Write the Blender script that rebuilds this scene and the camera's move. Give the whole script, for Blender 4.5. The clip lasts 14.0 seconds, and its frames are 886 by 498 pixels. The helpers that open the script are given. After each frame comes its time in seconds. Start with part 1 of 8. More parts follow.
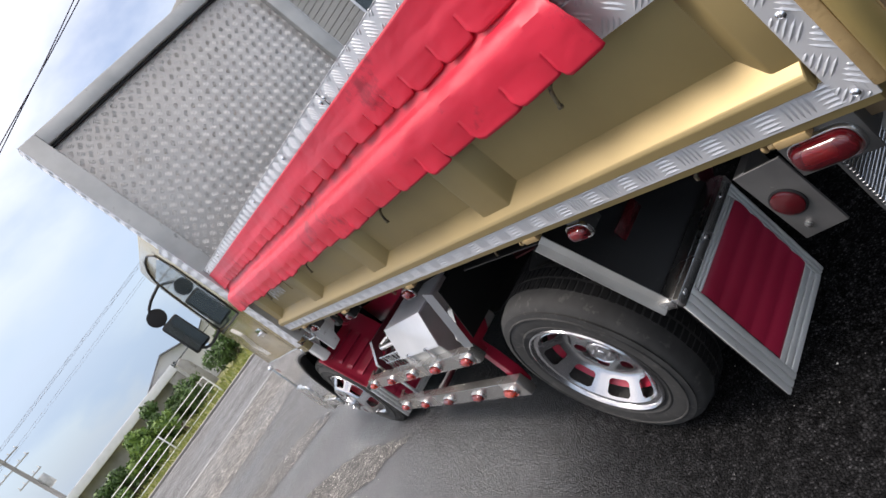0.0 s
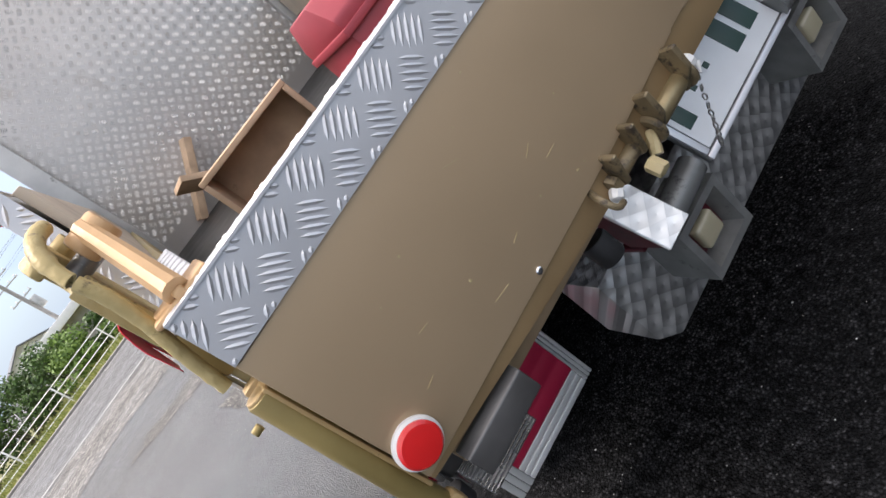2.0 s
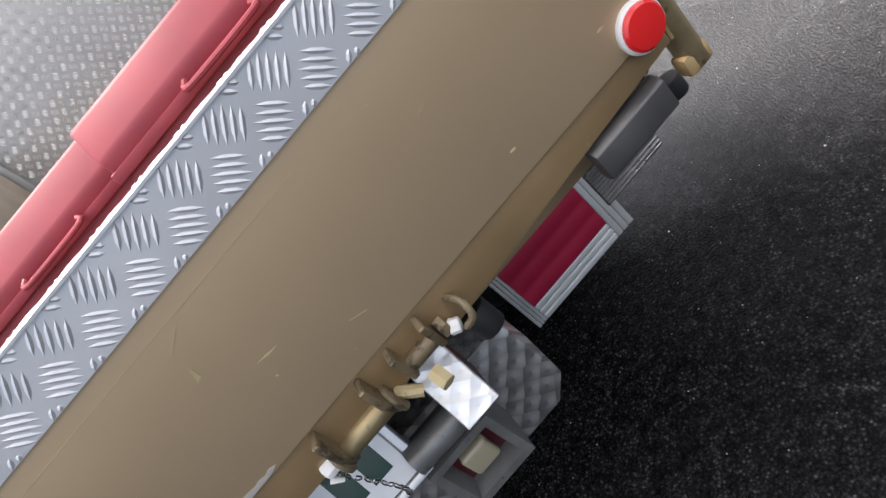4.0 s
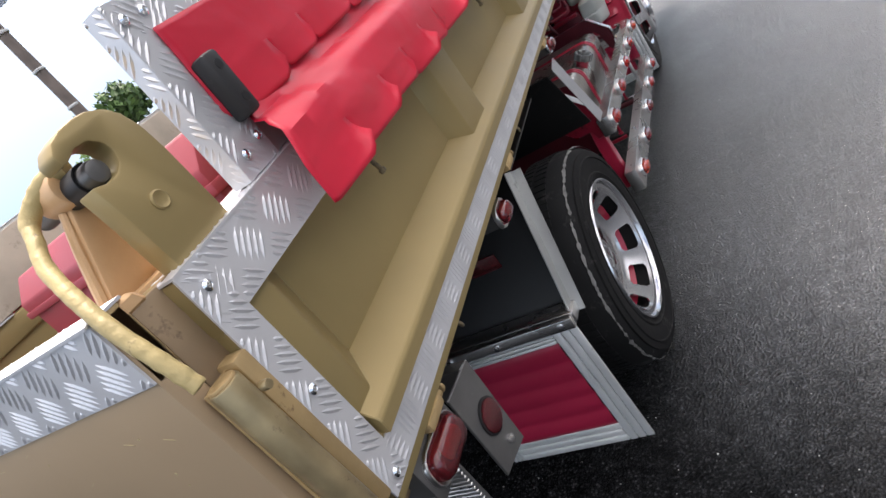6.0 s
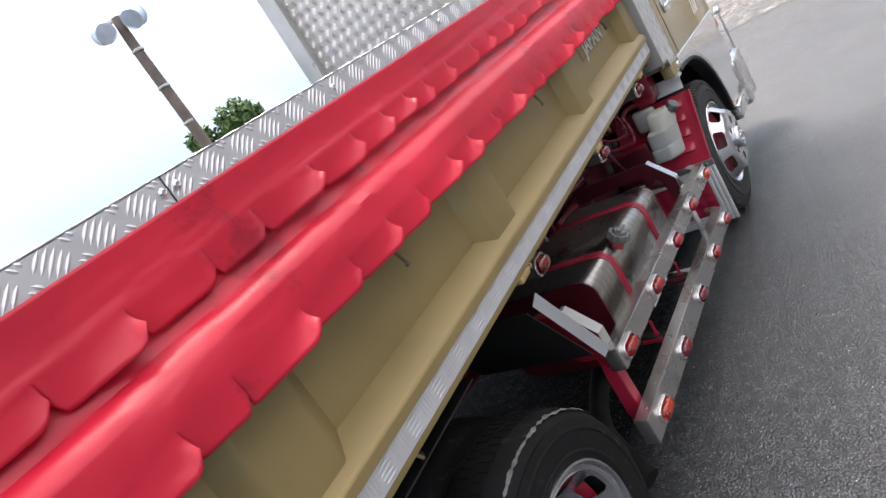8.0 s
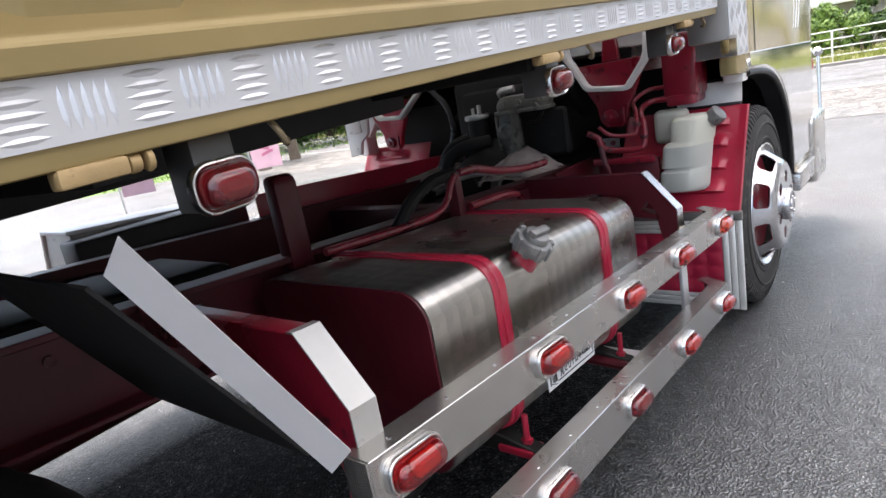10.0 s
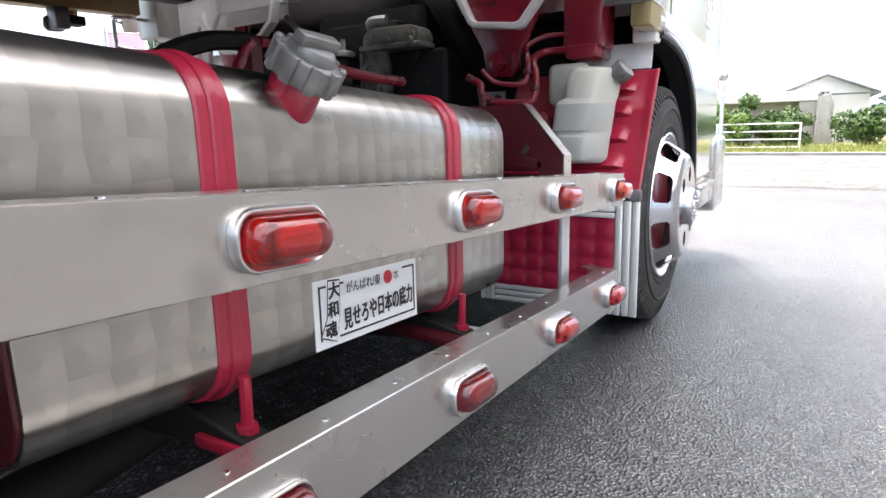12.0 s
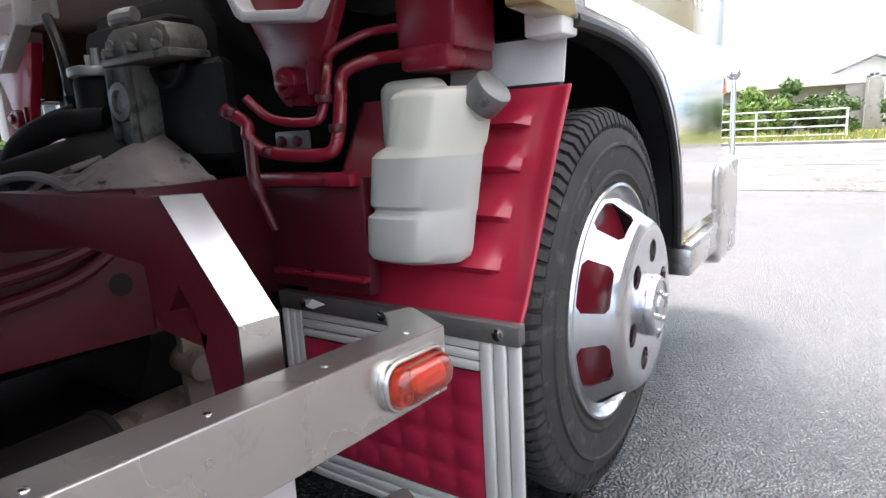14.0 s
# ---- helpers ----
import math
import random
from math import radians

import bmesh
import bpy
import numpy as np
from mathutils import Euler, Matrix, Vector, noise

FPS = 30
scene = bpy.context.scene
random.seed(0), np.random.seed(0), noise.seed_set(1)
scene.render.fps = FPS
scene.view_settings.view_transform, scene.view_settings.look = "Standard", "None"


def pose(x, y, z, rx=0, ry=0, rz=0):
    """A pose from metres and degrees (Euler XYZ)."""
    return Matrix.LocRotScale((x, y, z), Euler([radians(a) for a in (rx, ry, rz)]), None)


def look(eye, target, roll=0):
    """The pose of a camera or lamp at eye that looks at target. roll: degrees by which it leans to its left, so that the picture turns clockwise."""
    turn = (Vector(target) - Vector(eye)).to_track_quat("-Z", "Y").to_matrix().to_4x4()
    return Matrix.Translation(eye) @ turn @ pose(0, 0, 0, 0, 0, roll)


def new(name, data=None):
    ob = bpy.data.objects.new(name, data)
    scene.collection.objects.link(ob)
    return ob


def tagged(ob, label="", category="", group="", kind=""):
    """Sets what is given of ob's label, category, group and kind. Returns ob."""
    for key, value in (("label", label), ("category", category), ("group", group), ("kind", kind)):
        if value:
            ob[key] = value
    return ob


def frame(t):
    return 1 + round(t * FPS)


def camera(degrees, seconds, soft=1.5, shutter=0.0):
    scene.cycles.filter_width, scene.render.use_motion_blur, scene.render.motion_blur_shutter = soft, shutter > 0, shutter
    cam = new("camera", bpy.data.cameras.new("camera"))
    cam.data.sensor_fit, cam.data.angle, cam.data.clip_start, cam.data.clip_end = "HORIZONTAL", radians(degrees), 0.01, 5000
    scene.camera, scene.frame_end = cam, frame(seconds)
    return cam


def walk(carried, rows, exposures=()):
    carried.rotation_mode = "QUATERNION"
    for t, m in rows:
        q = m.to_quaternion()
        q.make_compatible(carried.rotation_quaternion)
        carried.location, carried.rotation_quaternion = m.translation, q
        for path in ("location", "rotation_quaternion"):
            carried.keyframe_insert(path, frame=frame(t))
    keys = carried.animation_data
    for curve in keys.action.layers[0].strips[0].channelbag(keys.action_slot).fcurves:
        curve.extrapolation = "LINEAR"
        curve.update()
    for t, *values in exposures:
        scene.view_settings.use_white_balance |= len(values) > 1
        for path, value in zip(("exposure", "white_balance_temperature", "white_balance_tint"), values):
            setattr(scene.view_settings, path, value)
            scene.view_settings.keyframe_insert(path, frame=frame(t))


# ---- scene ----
cam = camera(72.5, 14.0)
PATH = [
    (0, (-1.626, -0.462, 1.354), (-0.751, 1.288, 0.937), -52.4),
    (0.5, (-1.496, -0.561, 1.327), (-0.647, 1.186, 0.854), -52.5),
    (1, (-1.306, -0.621, 1.314), (-0.533, 1.135, 0.748), -52.8),
    (1.5, (-1.086, -0.680, 1.303), (-0.475, 1.095, 0.615), -53.2),
    (2, (-0.801, -0.770, 1.314), (-0.331, 1.022, 0.562), -52.6),
    (2.5, (-0.508, -0.780, 1.288), (-0.072, 0.992, 0.471), -54.0),
    (3, (-0.154, -0.766, 1.294), (0.198, 0.992, 0.407), -55.2),
    (3.5, (0.203, -0.774, 1.286), (0.403, 0.992, 0.368), -53.1),
    (3.7, (0.335, -0.772, 1.296), (0.431, 0.987, 0.348), -52.1),
    (5.8, (1.333, -0.484, 1.293), (0.317, 1.066, 0.539), -41.2),
    (6, (1.386, -0.429, 1.307), (0.328, 1.112, 0.595), -38.5),
    (6.5, (1.507, -0.300, 1.348), (0.363, 1.228, 0.751), -31.4),
    (7, (1.607, -0.140, 1.387), (0.363, 1.326, 0.837), -29.3),
    (7.5, (1.644, 0.069, 1.408), (0.387, 1.538, 0.899), -31.7),
    (8, (1.650, 0.324, 1.418), (0.378, 1.793, 0.943), -32.6),
    (8.5, (1.597, 0.655, 1.364), (0.289, 2.089, 0.879), -33.1),
    (8.7, (1.554, 0.766, 1.308), (0.228, 2.166, 0.778), -31.8),
    (10.8, (1.296, 1.392, 0.775), (0.061, 2.915, 0.383), -3.0),
    (11, (1.280, 1.434, 0.741), (0.052, 2.965, 0.357), -3.0),
    (11.5, (1.246, 1.541, 0.670), (0.117, 3.129, 0.218), -2.7),
    (12, (1.229, 1.649, 0.595), (0.213, 3.330, 0.214), -1.4),
    (12.5, (1.230, 1.836, 0.533), (0.185, 3.497, 0.151), -2.4),
    (13, (1.234, 2.060, 0.556), (0.129, 3.688, 0.199), -3.2),
    (13.5, (1.231, 2.278, 0.628), (0.154, 3.921, 0.254), -2.8),
    (14, (1.219, 2.513, 0.693), (0.107, 4.128, 0.299), -3.1),
]
walk(cam, [(t, look(eye, target, roll)) for t, eye, target, roll in PATH],
     exposures=[(0.0, 0.40), (1.0, 0.42), (2.0, 0.69), (3.5, 0.80), (6.0, 0.98), (8.5, 1.04), (11.0, 1.84), (14.0, 1.84)])

scene.view_settings.use_white_balance = True
scene.view_settings.white_balance_temperature = 6600
scene.view_settings.white_balance_tint = 16

# ---- world, sun ----
world = bpy.data.worlds.new("world")
scene.world = world
world.use_nodes = True
wn, wl = world.node_tree.nodes, world.node_tree.links
wn.clear()
w_out = wn.new("ShaderNodeOutputWorld")
w_sky = wn.new("ShaderNodeTexSky")
w_sky.sky_type = "NISHITA"
w_sky.sun_disc = False
SUN_EL, SUN_AZ = radians(62), radians(-35)
w_sky.sun_elevation, w_sky.sun_rotation = SUN_EL, SUN_AZ
w_sky.air_density, w_sky.dust_density = 1.0, 1.5
w_blue = wn.new("ShaderNodeBackground")
w_blue.inputs["Strength"].default_value = 0.12
w_cloud = wn.new("ShaderNodeBackground")
w_tc = wn.new("ShaderNodeTexCoord")
w_map = wn.new("ShaderNodeMapping")
w_map.inputs["Scale"].default_value = (1.0, 1.0, 2.2)
w_map.inputs["Location"].default_value = (0.35, 0.1, 0.2)
w_noise = wn.new("ShaderNodeTexNoise")
w_noise.inputs["Scale"].default_value = 2.2
w_noise.inputs["Detail"].default_value = 6
w_ramp = wn.new("ShaderNodeValToRGB")
w_ramp.color_ramp.elements[0].position = 0.34
w_ramp.color_ramp.elements[0].color = (0.05, 0.05, 0.05, 1)
w_ramp.color_ramp.elements[1].position = 0.55
w_mix = wn.new("ShaderNodeMixShader")
w_sep = wn.new("ShaderNodeSeparateXYZ")
w_up = wn.new("ShaderNodeMapRange")
w_up.inputs["From Min"].default_value, w_up.inputs["From Max"].default_value = 0.05, 0.9
w_up.inputs["To Min"].default_value, w_up.inputs["To Max"].default_value = 0.60, 1.66
wl.new(w_tc.outputs["Generated"], w_sep.inputs["Vector"])
wl.new(w_sep.outputs["Z"], w_up.inputs["Value"])
wl.new(w_up.outputs["Result"], w_cloud.inputs["Strength"])
w_tone = wn.new("ShaderNodeValToRGB")
w_tone.color_ramp.elements[0].position, w_tone.color_ramp.elements[1].position = 0.08, 0.60
w_tone.color_ramp.elements[0].color, w_tone.color_ramp.elements[1].color = (0.60, 0.79, 1.0, 1), (1.0, 0.98, 0.965, 1)
wl.new(w_sep.outputs["Z"], w_tone.inputs["Fac"])
wl.new(w_tone.outputs["Color"], w_cloud.inputs["Color"])
wl.new(w_tc.outputs["Generated"], w_map.inputs["Vector"])
wl.new(w_map.outputs["Vector"], w_noise.inputs["Vector"])
wl.new(w_noise.outputs["Fac"], w_ramp.inputs["Fac"])
w_low = wn.new("ShaderNodeMapRange")
w_low.inputs["From Min"].default_value, w_low.inputs["From Max"].default_value = 0.02, 0.22
w_low.inputs["To Min"].default_value, w_low.inputs["To Max"].default_value = 0.85, 0.0
w_max = wn.new("ShaderNodeMath")
w_max.operation = "MAXIMUM"
wl.new(w_sep.outputs["Z"], w_low.inputs["Value"])
wl.new(w_low.outputs["Result"], w_max.inputs[0])
wl.new(w_ramp.outputs["Color"], w_max.inputs[1])
wl.new(w_max.outputs["Value"], w_mix.inputs["Fac"])
wl.new(w_sky.outputs["Color"], w_blue.inputs["Color"])
wl.new(w_blue.outputs["Background"], w_mix.inputs[1])
wl.new(w_cloud.outputs["Background"], w_mix.inputs[2])
wl.new(w_mix.outputs["Shader"], w_out.inputs["Surface"])

sun_data = bpy.data.lights.new("sun", "SUN")
sun_data.energy, sun_data.angle, sun_data.color = 2.5, radians(20), (1.0, 0.94, 0.86)
sun = new("sun", sun_data)
sun_dir = Vector((math.sin(SUN_AZ) * math.cos(SUN_EL), math.cos(SUN_AZ) * math.cos(SUN_EL), math.sin(SUN_EL)))
sun.rotation_euler = sun_dir.to_track_quat("Z", "Y").to_euler()
sun.location = (0, 0, 30)


# ---- materials ----
def nodes_of(name):
    m = bpy.data.materials.new(name)
    m.use_nodes = True
    return m, m.node_tree.nodes, m.node_tree.links, m.node_tree.nodes["Principled BSDF"]


def surface(name, base, rough, metal=0.0, var=0.18, scale=6.0, fine=140.0, bump=0.06, depth=0.002, rvar=0.12,
            stain=None, stain_at=0.62, stain_scale=9.0, coat=0.0, spread=0.0):
    """A worn surface: broad tone changes, fine grain in relief and gloss, and stains of their own colour."""
    m, n, l, p = nodes_of(name)
    tc = n.new("ShaderNodeTexCoord")
    big = n.new("ShaderNodeTexNoise")
    big.inputs["Scale"].default_value, big.inputs["Detail"].default_value = scale, 5
    small = n.new("ShaderNodeTexNoise")
    small.inputs["Scale"].default_value, small.inputs["Detail"].default_value = fine, 3
    l.new(tc.outputs["Object"], big.inputs["Vector"])
    l.new(tc.outputs["Object"], small.inputs["Vector"])
    ramp = n.new("ShaderNodeValToRGB")
    lo = tuple(c * (1 - var) for c in base) + (1,)
    hi = tuple(min(1, c * (1 + var)) for c in base) + (1,)
    ramp.color_ramp.elements[0].position, ramp.color_ramp.elements[1].position = 0.3, 0.7
    ramp.color_ramp.elements[0].color, ramp.color_ramp.elements[1].color = lo, hi
    l.new(big.outputs["Fac"], ramp.inputs["Fac"])
    col = ramp.outputs["Color"]
    if spread:
        info = n.new("ShaderNodeObjectInfo")
        hsv = n.new("ShaderNodeHueSaturation")
        rng = n.new("ShaderNodeMapRange")
        rng.inputs["To Min"].default_value, rng.inputs["To Max"].default_value = 1 - spread, 1 + spread
        l.new(info.outputs["Random"], rng.inputs["Value"])
        l.new(rng.outputs["Result"], hsv.inputs["Value"])
        l.new(col, hsv.inputs["Color"])
        col = hsv.outputs["Color"]
    if stain:
        st = n.new("ShaderNodeTexNoise")
        st.inputs["Scale"].default_value, st.inputs["Detail"].default_value = stain_scale, 8
        st.inputs["Roughness"].default_value = 0.7
        l.new(tc.outputs["Object"], st.inputs["Vector"])
        sr = n.new("ShaderNodeValToRGB")
        sr.color_ramp.elements[0].position, sr.color_ramp.elements[1].position = stain_at, stain_at + 0.08
        l.new(st.outputs["Fac"], sr.inputs["Fac"])
        mx = n.new("ShaderNodeMix")
        mx.data_type = "RGBA"
        mx.inputs["B"].default_value = (*stain, 1)
        l.new(sr.outputs["Color"], mx.inputs["Factor"])
        l.new(col, mx.inputs["A"])
        col = mx.outputs["Result"]
    l.new(col, p.inputs["Base Color"])
    rr = n.new("ShaderNodeMapRange")
    rr.inputs["To Min"].default_value, rr.inputs["To Max"].default_value = max(0.03, rough - rvar), min(1, rough + rvar)
    l.new(big.outputs["Fac"], rr.inputs["Value"])
    l.new(rr.outputs["Result"], p.inputs["Roughness"])
    p.inputs["Metallic"].default_value = metal
    p.inputs["Coat Weight"].default_value = coat
    p.inputs["Coat Roughness"].default_value = 0.15
    if bump:
        b = n.new("ShaderNodeBump")
        b.inputs["Strength"].default_value, b.inputs["Distance"].default_value = bump, depth
        l.new(small.outputs["Fac"], b.inputs["Height"])
        l.new(b.outputs["Normal"], p.inputs["Normal"])
    return m


GOLD = surface("gold_paint", (0.335, 0.252, 0.108), 0.42, 0.35, 0.10, 4, 160, 0.05, 0.001, stain=(0.25, 0.18, 0.07), stain_at=0.70, stain_scale=26)
GOLD_OLIVE = surface("stained_olive_gold", (0.27, 0.205, 0.075), 0.45, 0.3, 0.2, 9, 130, 0.2, 0.002, stain=(0.15, 0.10, 0.045), stain_at=0.6, stain_scale=20)
GOLD_CAST = surface("gold_cast", (0.40, 0.28, 0.13), 0.5, 0.15, 0.22, 12, 110, 0.35, 0.003, stain=(0.11, 0.06, 0.03), stain_at=0.63, stain_scale=22)
BROWN = surface("champagne_paint", (0.43, 0.318, 0.198), 0.4, 0.25, 0.06, 3, 220, 0.03, 0.001, stain=(0.46, 0.38, 0.28), stain_at=0.76, stain_scale=14)
BROWN_DIRTY = surface("dirty_champagne_paint", (0.30, 0.215, 0.13), 0.5, 0.15, 0.2, 9, 120, 0.15, 0.001, stain=(0.13, 0.09, 0.06), stain_at=0.6, stain_scale=18)
LIP = surface("scuffed_gold_lip", (0.33, 0.225, 0.115), 0.42, 0.3, 0.14, 8, 140, 0.12, 0.001, stain=(0.42, 0.33, 0.22), stain_at=0.66, stain_scale=24)
CREAM = surface("worn_cream_paint", (0.45, 0.37, 0.20), 0.5, 0.0, 0.15, 20, 90, 0.3, 0.002, stain=(0.2, 0.12, 0.06), stain_at=0.62, stain_scale=40)
FENDER = surface("scuffed_dark_steel", (0.013, 0.0135, 0.014), 0.5, 0.0, 0.3, 5, 120, 0.1, 0.001, stain=(0.12, 0.116, 0.11), stain_at=0.66, stain_scale=14)
ALU = surface("aluminium_plate", (0.68, 0.685, 0.70), 0.42, 0.55, 0.08, 5, 180, 0.06, 0.001, stain=(0.5, 0.5, 0.5), stain_at=0.68, stain_scale=16)
RAIL = surface("satin_aluminium", (0.53, 0.515, 0.49), 0.27, 0.9, 0.10, 3, 200, 0.05, 0.001, stain=(0.43, 0.415, 0.39), stain_at=0.60, stain_scale=7)
ALU_DULL = surface("dull_aluminium", (0.50, 0.50, 0.48), 0.5, 0.75, 0.16, 6, 160, 0.1, 0.001, stain=(0.3, 0.3, 0.28), stain_at=0.62, stain_scale=12)
BAR = surface("raised_bar_metal", (0.67, 0.675, 0.69), 0.40, 0.58, 0.06, 20, 200, 0.03, 0.001)
BOARD = surface("weathered_tread_plate", (0.54, 0.52, 0.49), 0.42, 0.45, 0.12, 1.6, 140, 0.05, 0.001, stain=(0.44, 0.41, 0.37), stain_at=0.6, stain_scale=3)
BOARD_BAR = surface("bright_tread_bars", (0.80, 0.79, 0.77), 0.3, 0.6, 0.05, 6, 140, 0.03, 0.001)
STEEL = surface("brushed_stainless", (0.72, 0.715, 0.70), 0.27, 1.0, 0.08, 5, 260, 0.05, 0.001, stain=(0.5, 0.49, 0.47), stain_at=0.66, stain_scale=14)
CHROME = surface("chrome", (0.83, 0.84, 0.86), 0.1, 1.0, 0.04, 7, 200, 0.02, 0.001, rvar=0.06, stain=(0.5, 0.5, 0.5), stain_at=0.72, stain_scale=18)
POLISHED = surface("polished_alloy", (0.58, 0.58, 0.595), 0.17, 0.97, 0.05, 7, 200, 0.03, 0.001, rvar=0.08, stain=(0.55, 0.55, 0.55), stain_at=0.70, stain_scale=18)
LOCKMETAL = surface("dirty_chipped_gold", (0.23, 0.18, 0.105), 0.45, 0.3, 0.3, 22, 110, 0.4, 0.002, stain=(0.07, 0.055, 0.04), stain_at=0.52, stain_scale=45)
BRASSY = surface("worn_brassy_gold", (0.34, 0.27, 0.15), 0.36, 0.6, 0.25, 22, 110, 0.25, 0.001, stain=(0.16, 0.12, 0.07), stain_at=0.60, stain_scale=40)
SCRATCHED = surface("scratched_dark_steel", (0.15, 0.148, 0.144), 0.4, 0.6, 0.3, 9, 120, 0.15, 0.001, stain=(0.36, 0.35, 0.33), stain_at=0.64, stain_scale=30)
GREY_CAST = surface("grey_cast_metal", (0.20, 0.205, 0.20), 0.42, 0.5, 0.25, 16, 120, 0.2, 0.001, stain=(0.10, 0.10, 0.10), stain_at=0.6, stain_scale=30)
PEACH = surface("peach_gold_paint", (0.58, 0.37, 0.19), 0.42, 0.1, 0.1, 14, 110, 0.25, 0.002, stain=(0.28, 0.15, 0.07), stain_at=0.66, stain_scale=30)
FLAKED = surface("flaking_gold_paint", (0.43, 0.34, 0.15), 0.55, 0.1, 0.15, 14, 70, 0.7, 0.004, stain=(0.09, 0.065, 0.045), stain_at=0.60, stain_scale=34)
# lit, half-shaded and shaded copies of one wine paint, each with stains
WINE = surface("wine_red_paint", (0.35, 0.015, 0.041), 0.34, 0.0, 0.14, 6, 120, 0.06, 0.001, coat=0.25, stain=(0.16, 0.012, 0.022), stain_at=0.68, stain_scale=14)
WINE_MID = surface("half_shaded_wine_paint", (0.21, 0.010, 0.024), 0.30, 0.0, 0.22, 8, 90, 0.12, 0.002, coat=0.3, stain=(0.05, 0.008, 0.012), stain_at=0.58, stain_scale=16)
WINE_DARK = surface("shaded_wine_paint", (0.074, 0.0055, 0.012), 0.45, 0.0, 0.22, 7, 90, 0.15, 0.002, stain=(0.04, 0.008, 0.010), stain_at=0.6, stain_scale=10)
QUILT = surface("quilted_vinyl", (0.32, 0.013, 0.042), 0.36, 0.0, 0.12, 6, 300, 0.12, 0.001)
TARP = surface("red_tarpaulin", (0.57, 0.014, 0.039), 0.38, 0.0, 0.16, 3, 240, 0.06, 0.001, rvar=0.08, stain=(0.33, 0.008, 0.024), stain_at=0.60, stain_scale=5)


def creased(m, scale, strength, depth, stretch):
    """Adds soft broad folds to a cloth material."""
    n, l = m.node_tree.nodes, m.node_tree.links
    p = n["Principled BSDF"]
    tc = n.new("ShaderNodeTexCoord")
    mp = n.new("ShaderNodeMapping")
    mp.inputs["Scale"].default_value = stretch
    no = n.new("ShaderNodeTexNoise")
    no.inputs["Scale"].default_value, no.inputs["Detail"].default_value = scale, 2
    no.inputs["Distortion"].default_value = 0.3
    l.new(tc.outputs["Object"], mp.inputs["Vector"])
    l.new(mp.outputs["Vector"], no.inputs["Vector"])
    b = n.new("ShaderNodeBump")
    b.inputs["Strength"].default_value, b.inputs["Distance"].default_value = strength, depth
    l.new(no.outputs["Fac"], b.inputs["Height"])
    l.new(p.inputs["Normal"].links[0].from_socket, b.inputs["Normal"])
    l.new(b.outputs["Normal"], p.inputs["Normal"])
    return m


creased(TARP, 9.0, 0.34, 0.014, (1.0, 1.0, 1.8))
TARP.node_tree.nodes["Principled BSDF"].inputs["Specular IOR Level"].default_value = 0.42
RUBBER = surface("black_rubber", (0.016, 0.016, 0.017), 0.6, 0.0, 0.25, 14, 120, 0.2, 0.001, stain=(0.045, 0.043, 0.04), stain_at=0.62, stain_scale=22)
TYRE = surface("tyre_rubber", (0.011, 0.011, 0.011), 0.8, 0.0, 0.25, 16, 150, 0.2, 0.001, stain=(0.036, 0.035, 0.033), stain_at=0.58, stain_scale=18)
TYRE.node_tree.nodes["Principled BSDF"].inputs["Specular IOR Level"].default_value = 0.2
TYRE_DUSTY = surface("dusty_tyre_rubber", (0.030, 0.030, 0.029), 0.8, 0.0, 0.3, 18, 150, 0.3, 0.001, stain=(0.065, 0.063, 0.058), stain_at=0.56, stain_scale=22)
TYRE_WORN = surface("scuffed_tyre_edge", (0.17, 0.166, 0.158), 0.8, 0.0, 0.4, 40, 90, 0.5, 0.002)
BLACK = surface("black_steel", (0.010, 0.010, 0.011), 0.45, 0.1, 0.3, 8, 100, 0.1, 0.001, stain=(0.04, 0.038, 0.035), stain_at=0.62, stain_scale=20)
UNDER = surface("underbody_black", (0.010, 0.0097, 0.0095), 0.65, 0.0, 0.35, 5, 80, 0.2, 0.002, stain=(0.026, 0.023, 0.02), stain_at=0.6, stain_scale=8)
UNDER.node_tree.nodes["Principled BSDF"].inputs["Specular IOR Level"].default_value = 0.3
ENGINE = surface("oily_cast_iron", (0.23, 0.228, 0.20), 0.5, 0.2, 0.3, 7, 90, 0.35, 0.003, stain=(0.10, 0.092, 0.078), stain_at=0.5, stain_scale=9)
RUSTY = surface("rusty_exhaust_steel", (0.085, 0.068, 0.055), 0.7, 0.2, 0.3, 12, 90, 0.3, 0.002, stain=(0.04, 0.028, 0.02), stain_at=0.55, stain_scale=14)
DUSTY = surface("dusty_gearbox_alloy", (0.40, 0.34, 0.31), 0.7, 0.0, 0.3, 10, 90, 0.3, 0.002, stain=(0.08, 0.06, 0.05), stain_at=0.55, stain_scale=12)
WHITE_PAINT = surface("chipped_white_paint", (0.76, 0.76, 0.74), 0.4, 0.0, 0.1, 8, 120, 0.08, 0.001, stain=(0.3, 0.27, 0.23), stain_at=0.63, stain_scale=24)
WOOD = surface("raw_timber", (0.46, 0.33, 0.22), 0.75, 0.0, 0.25, 9, 130, 0.2, 0.001, stain=(0.25, 0.17, 0.11), stain_at=0.62, stain_scale=15, spread=0.25)
CONCRETE_PLY = surface("greyed_plywood", (0.50, 0.43, 0.34), 0.8, 0.0, 0.15, 7, 140, 0.2, 0.001, stain=(0.38, 0.32, 0.25), stain_at=0.6, stain_scale=10)
TOOLRED = surface("red_tool_box_paint", (0.36, 0.05, 0.068), 0.5, 0.0, 0.16, 8, 160, 0.08, 0.001, stain=(0.30, 0.12, 0.11), stain_at=0.66, stain_scale=20)
SEALANT = surface("yellowed_sealant", (0.6, 0.55, 0.42), 0.7, 0.0, 0.2, 30, 100, 0.4, 0.002)
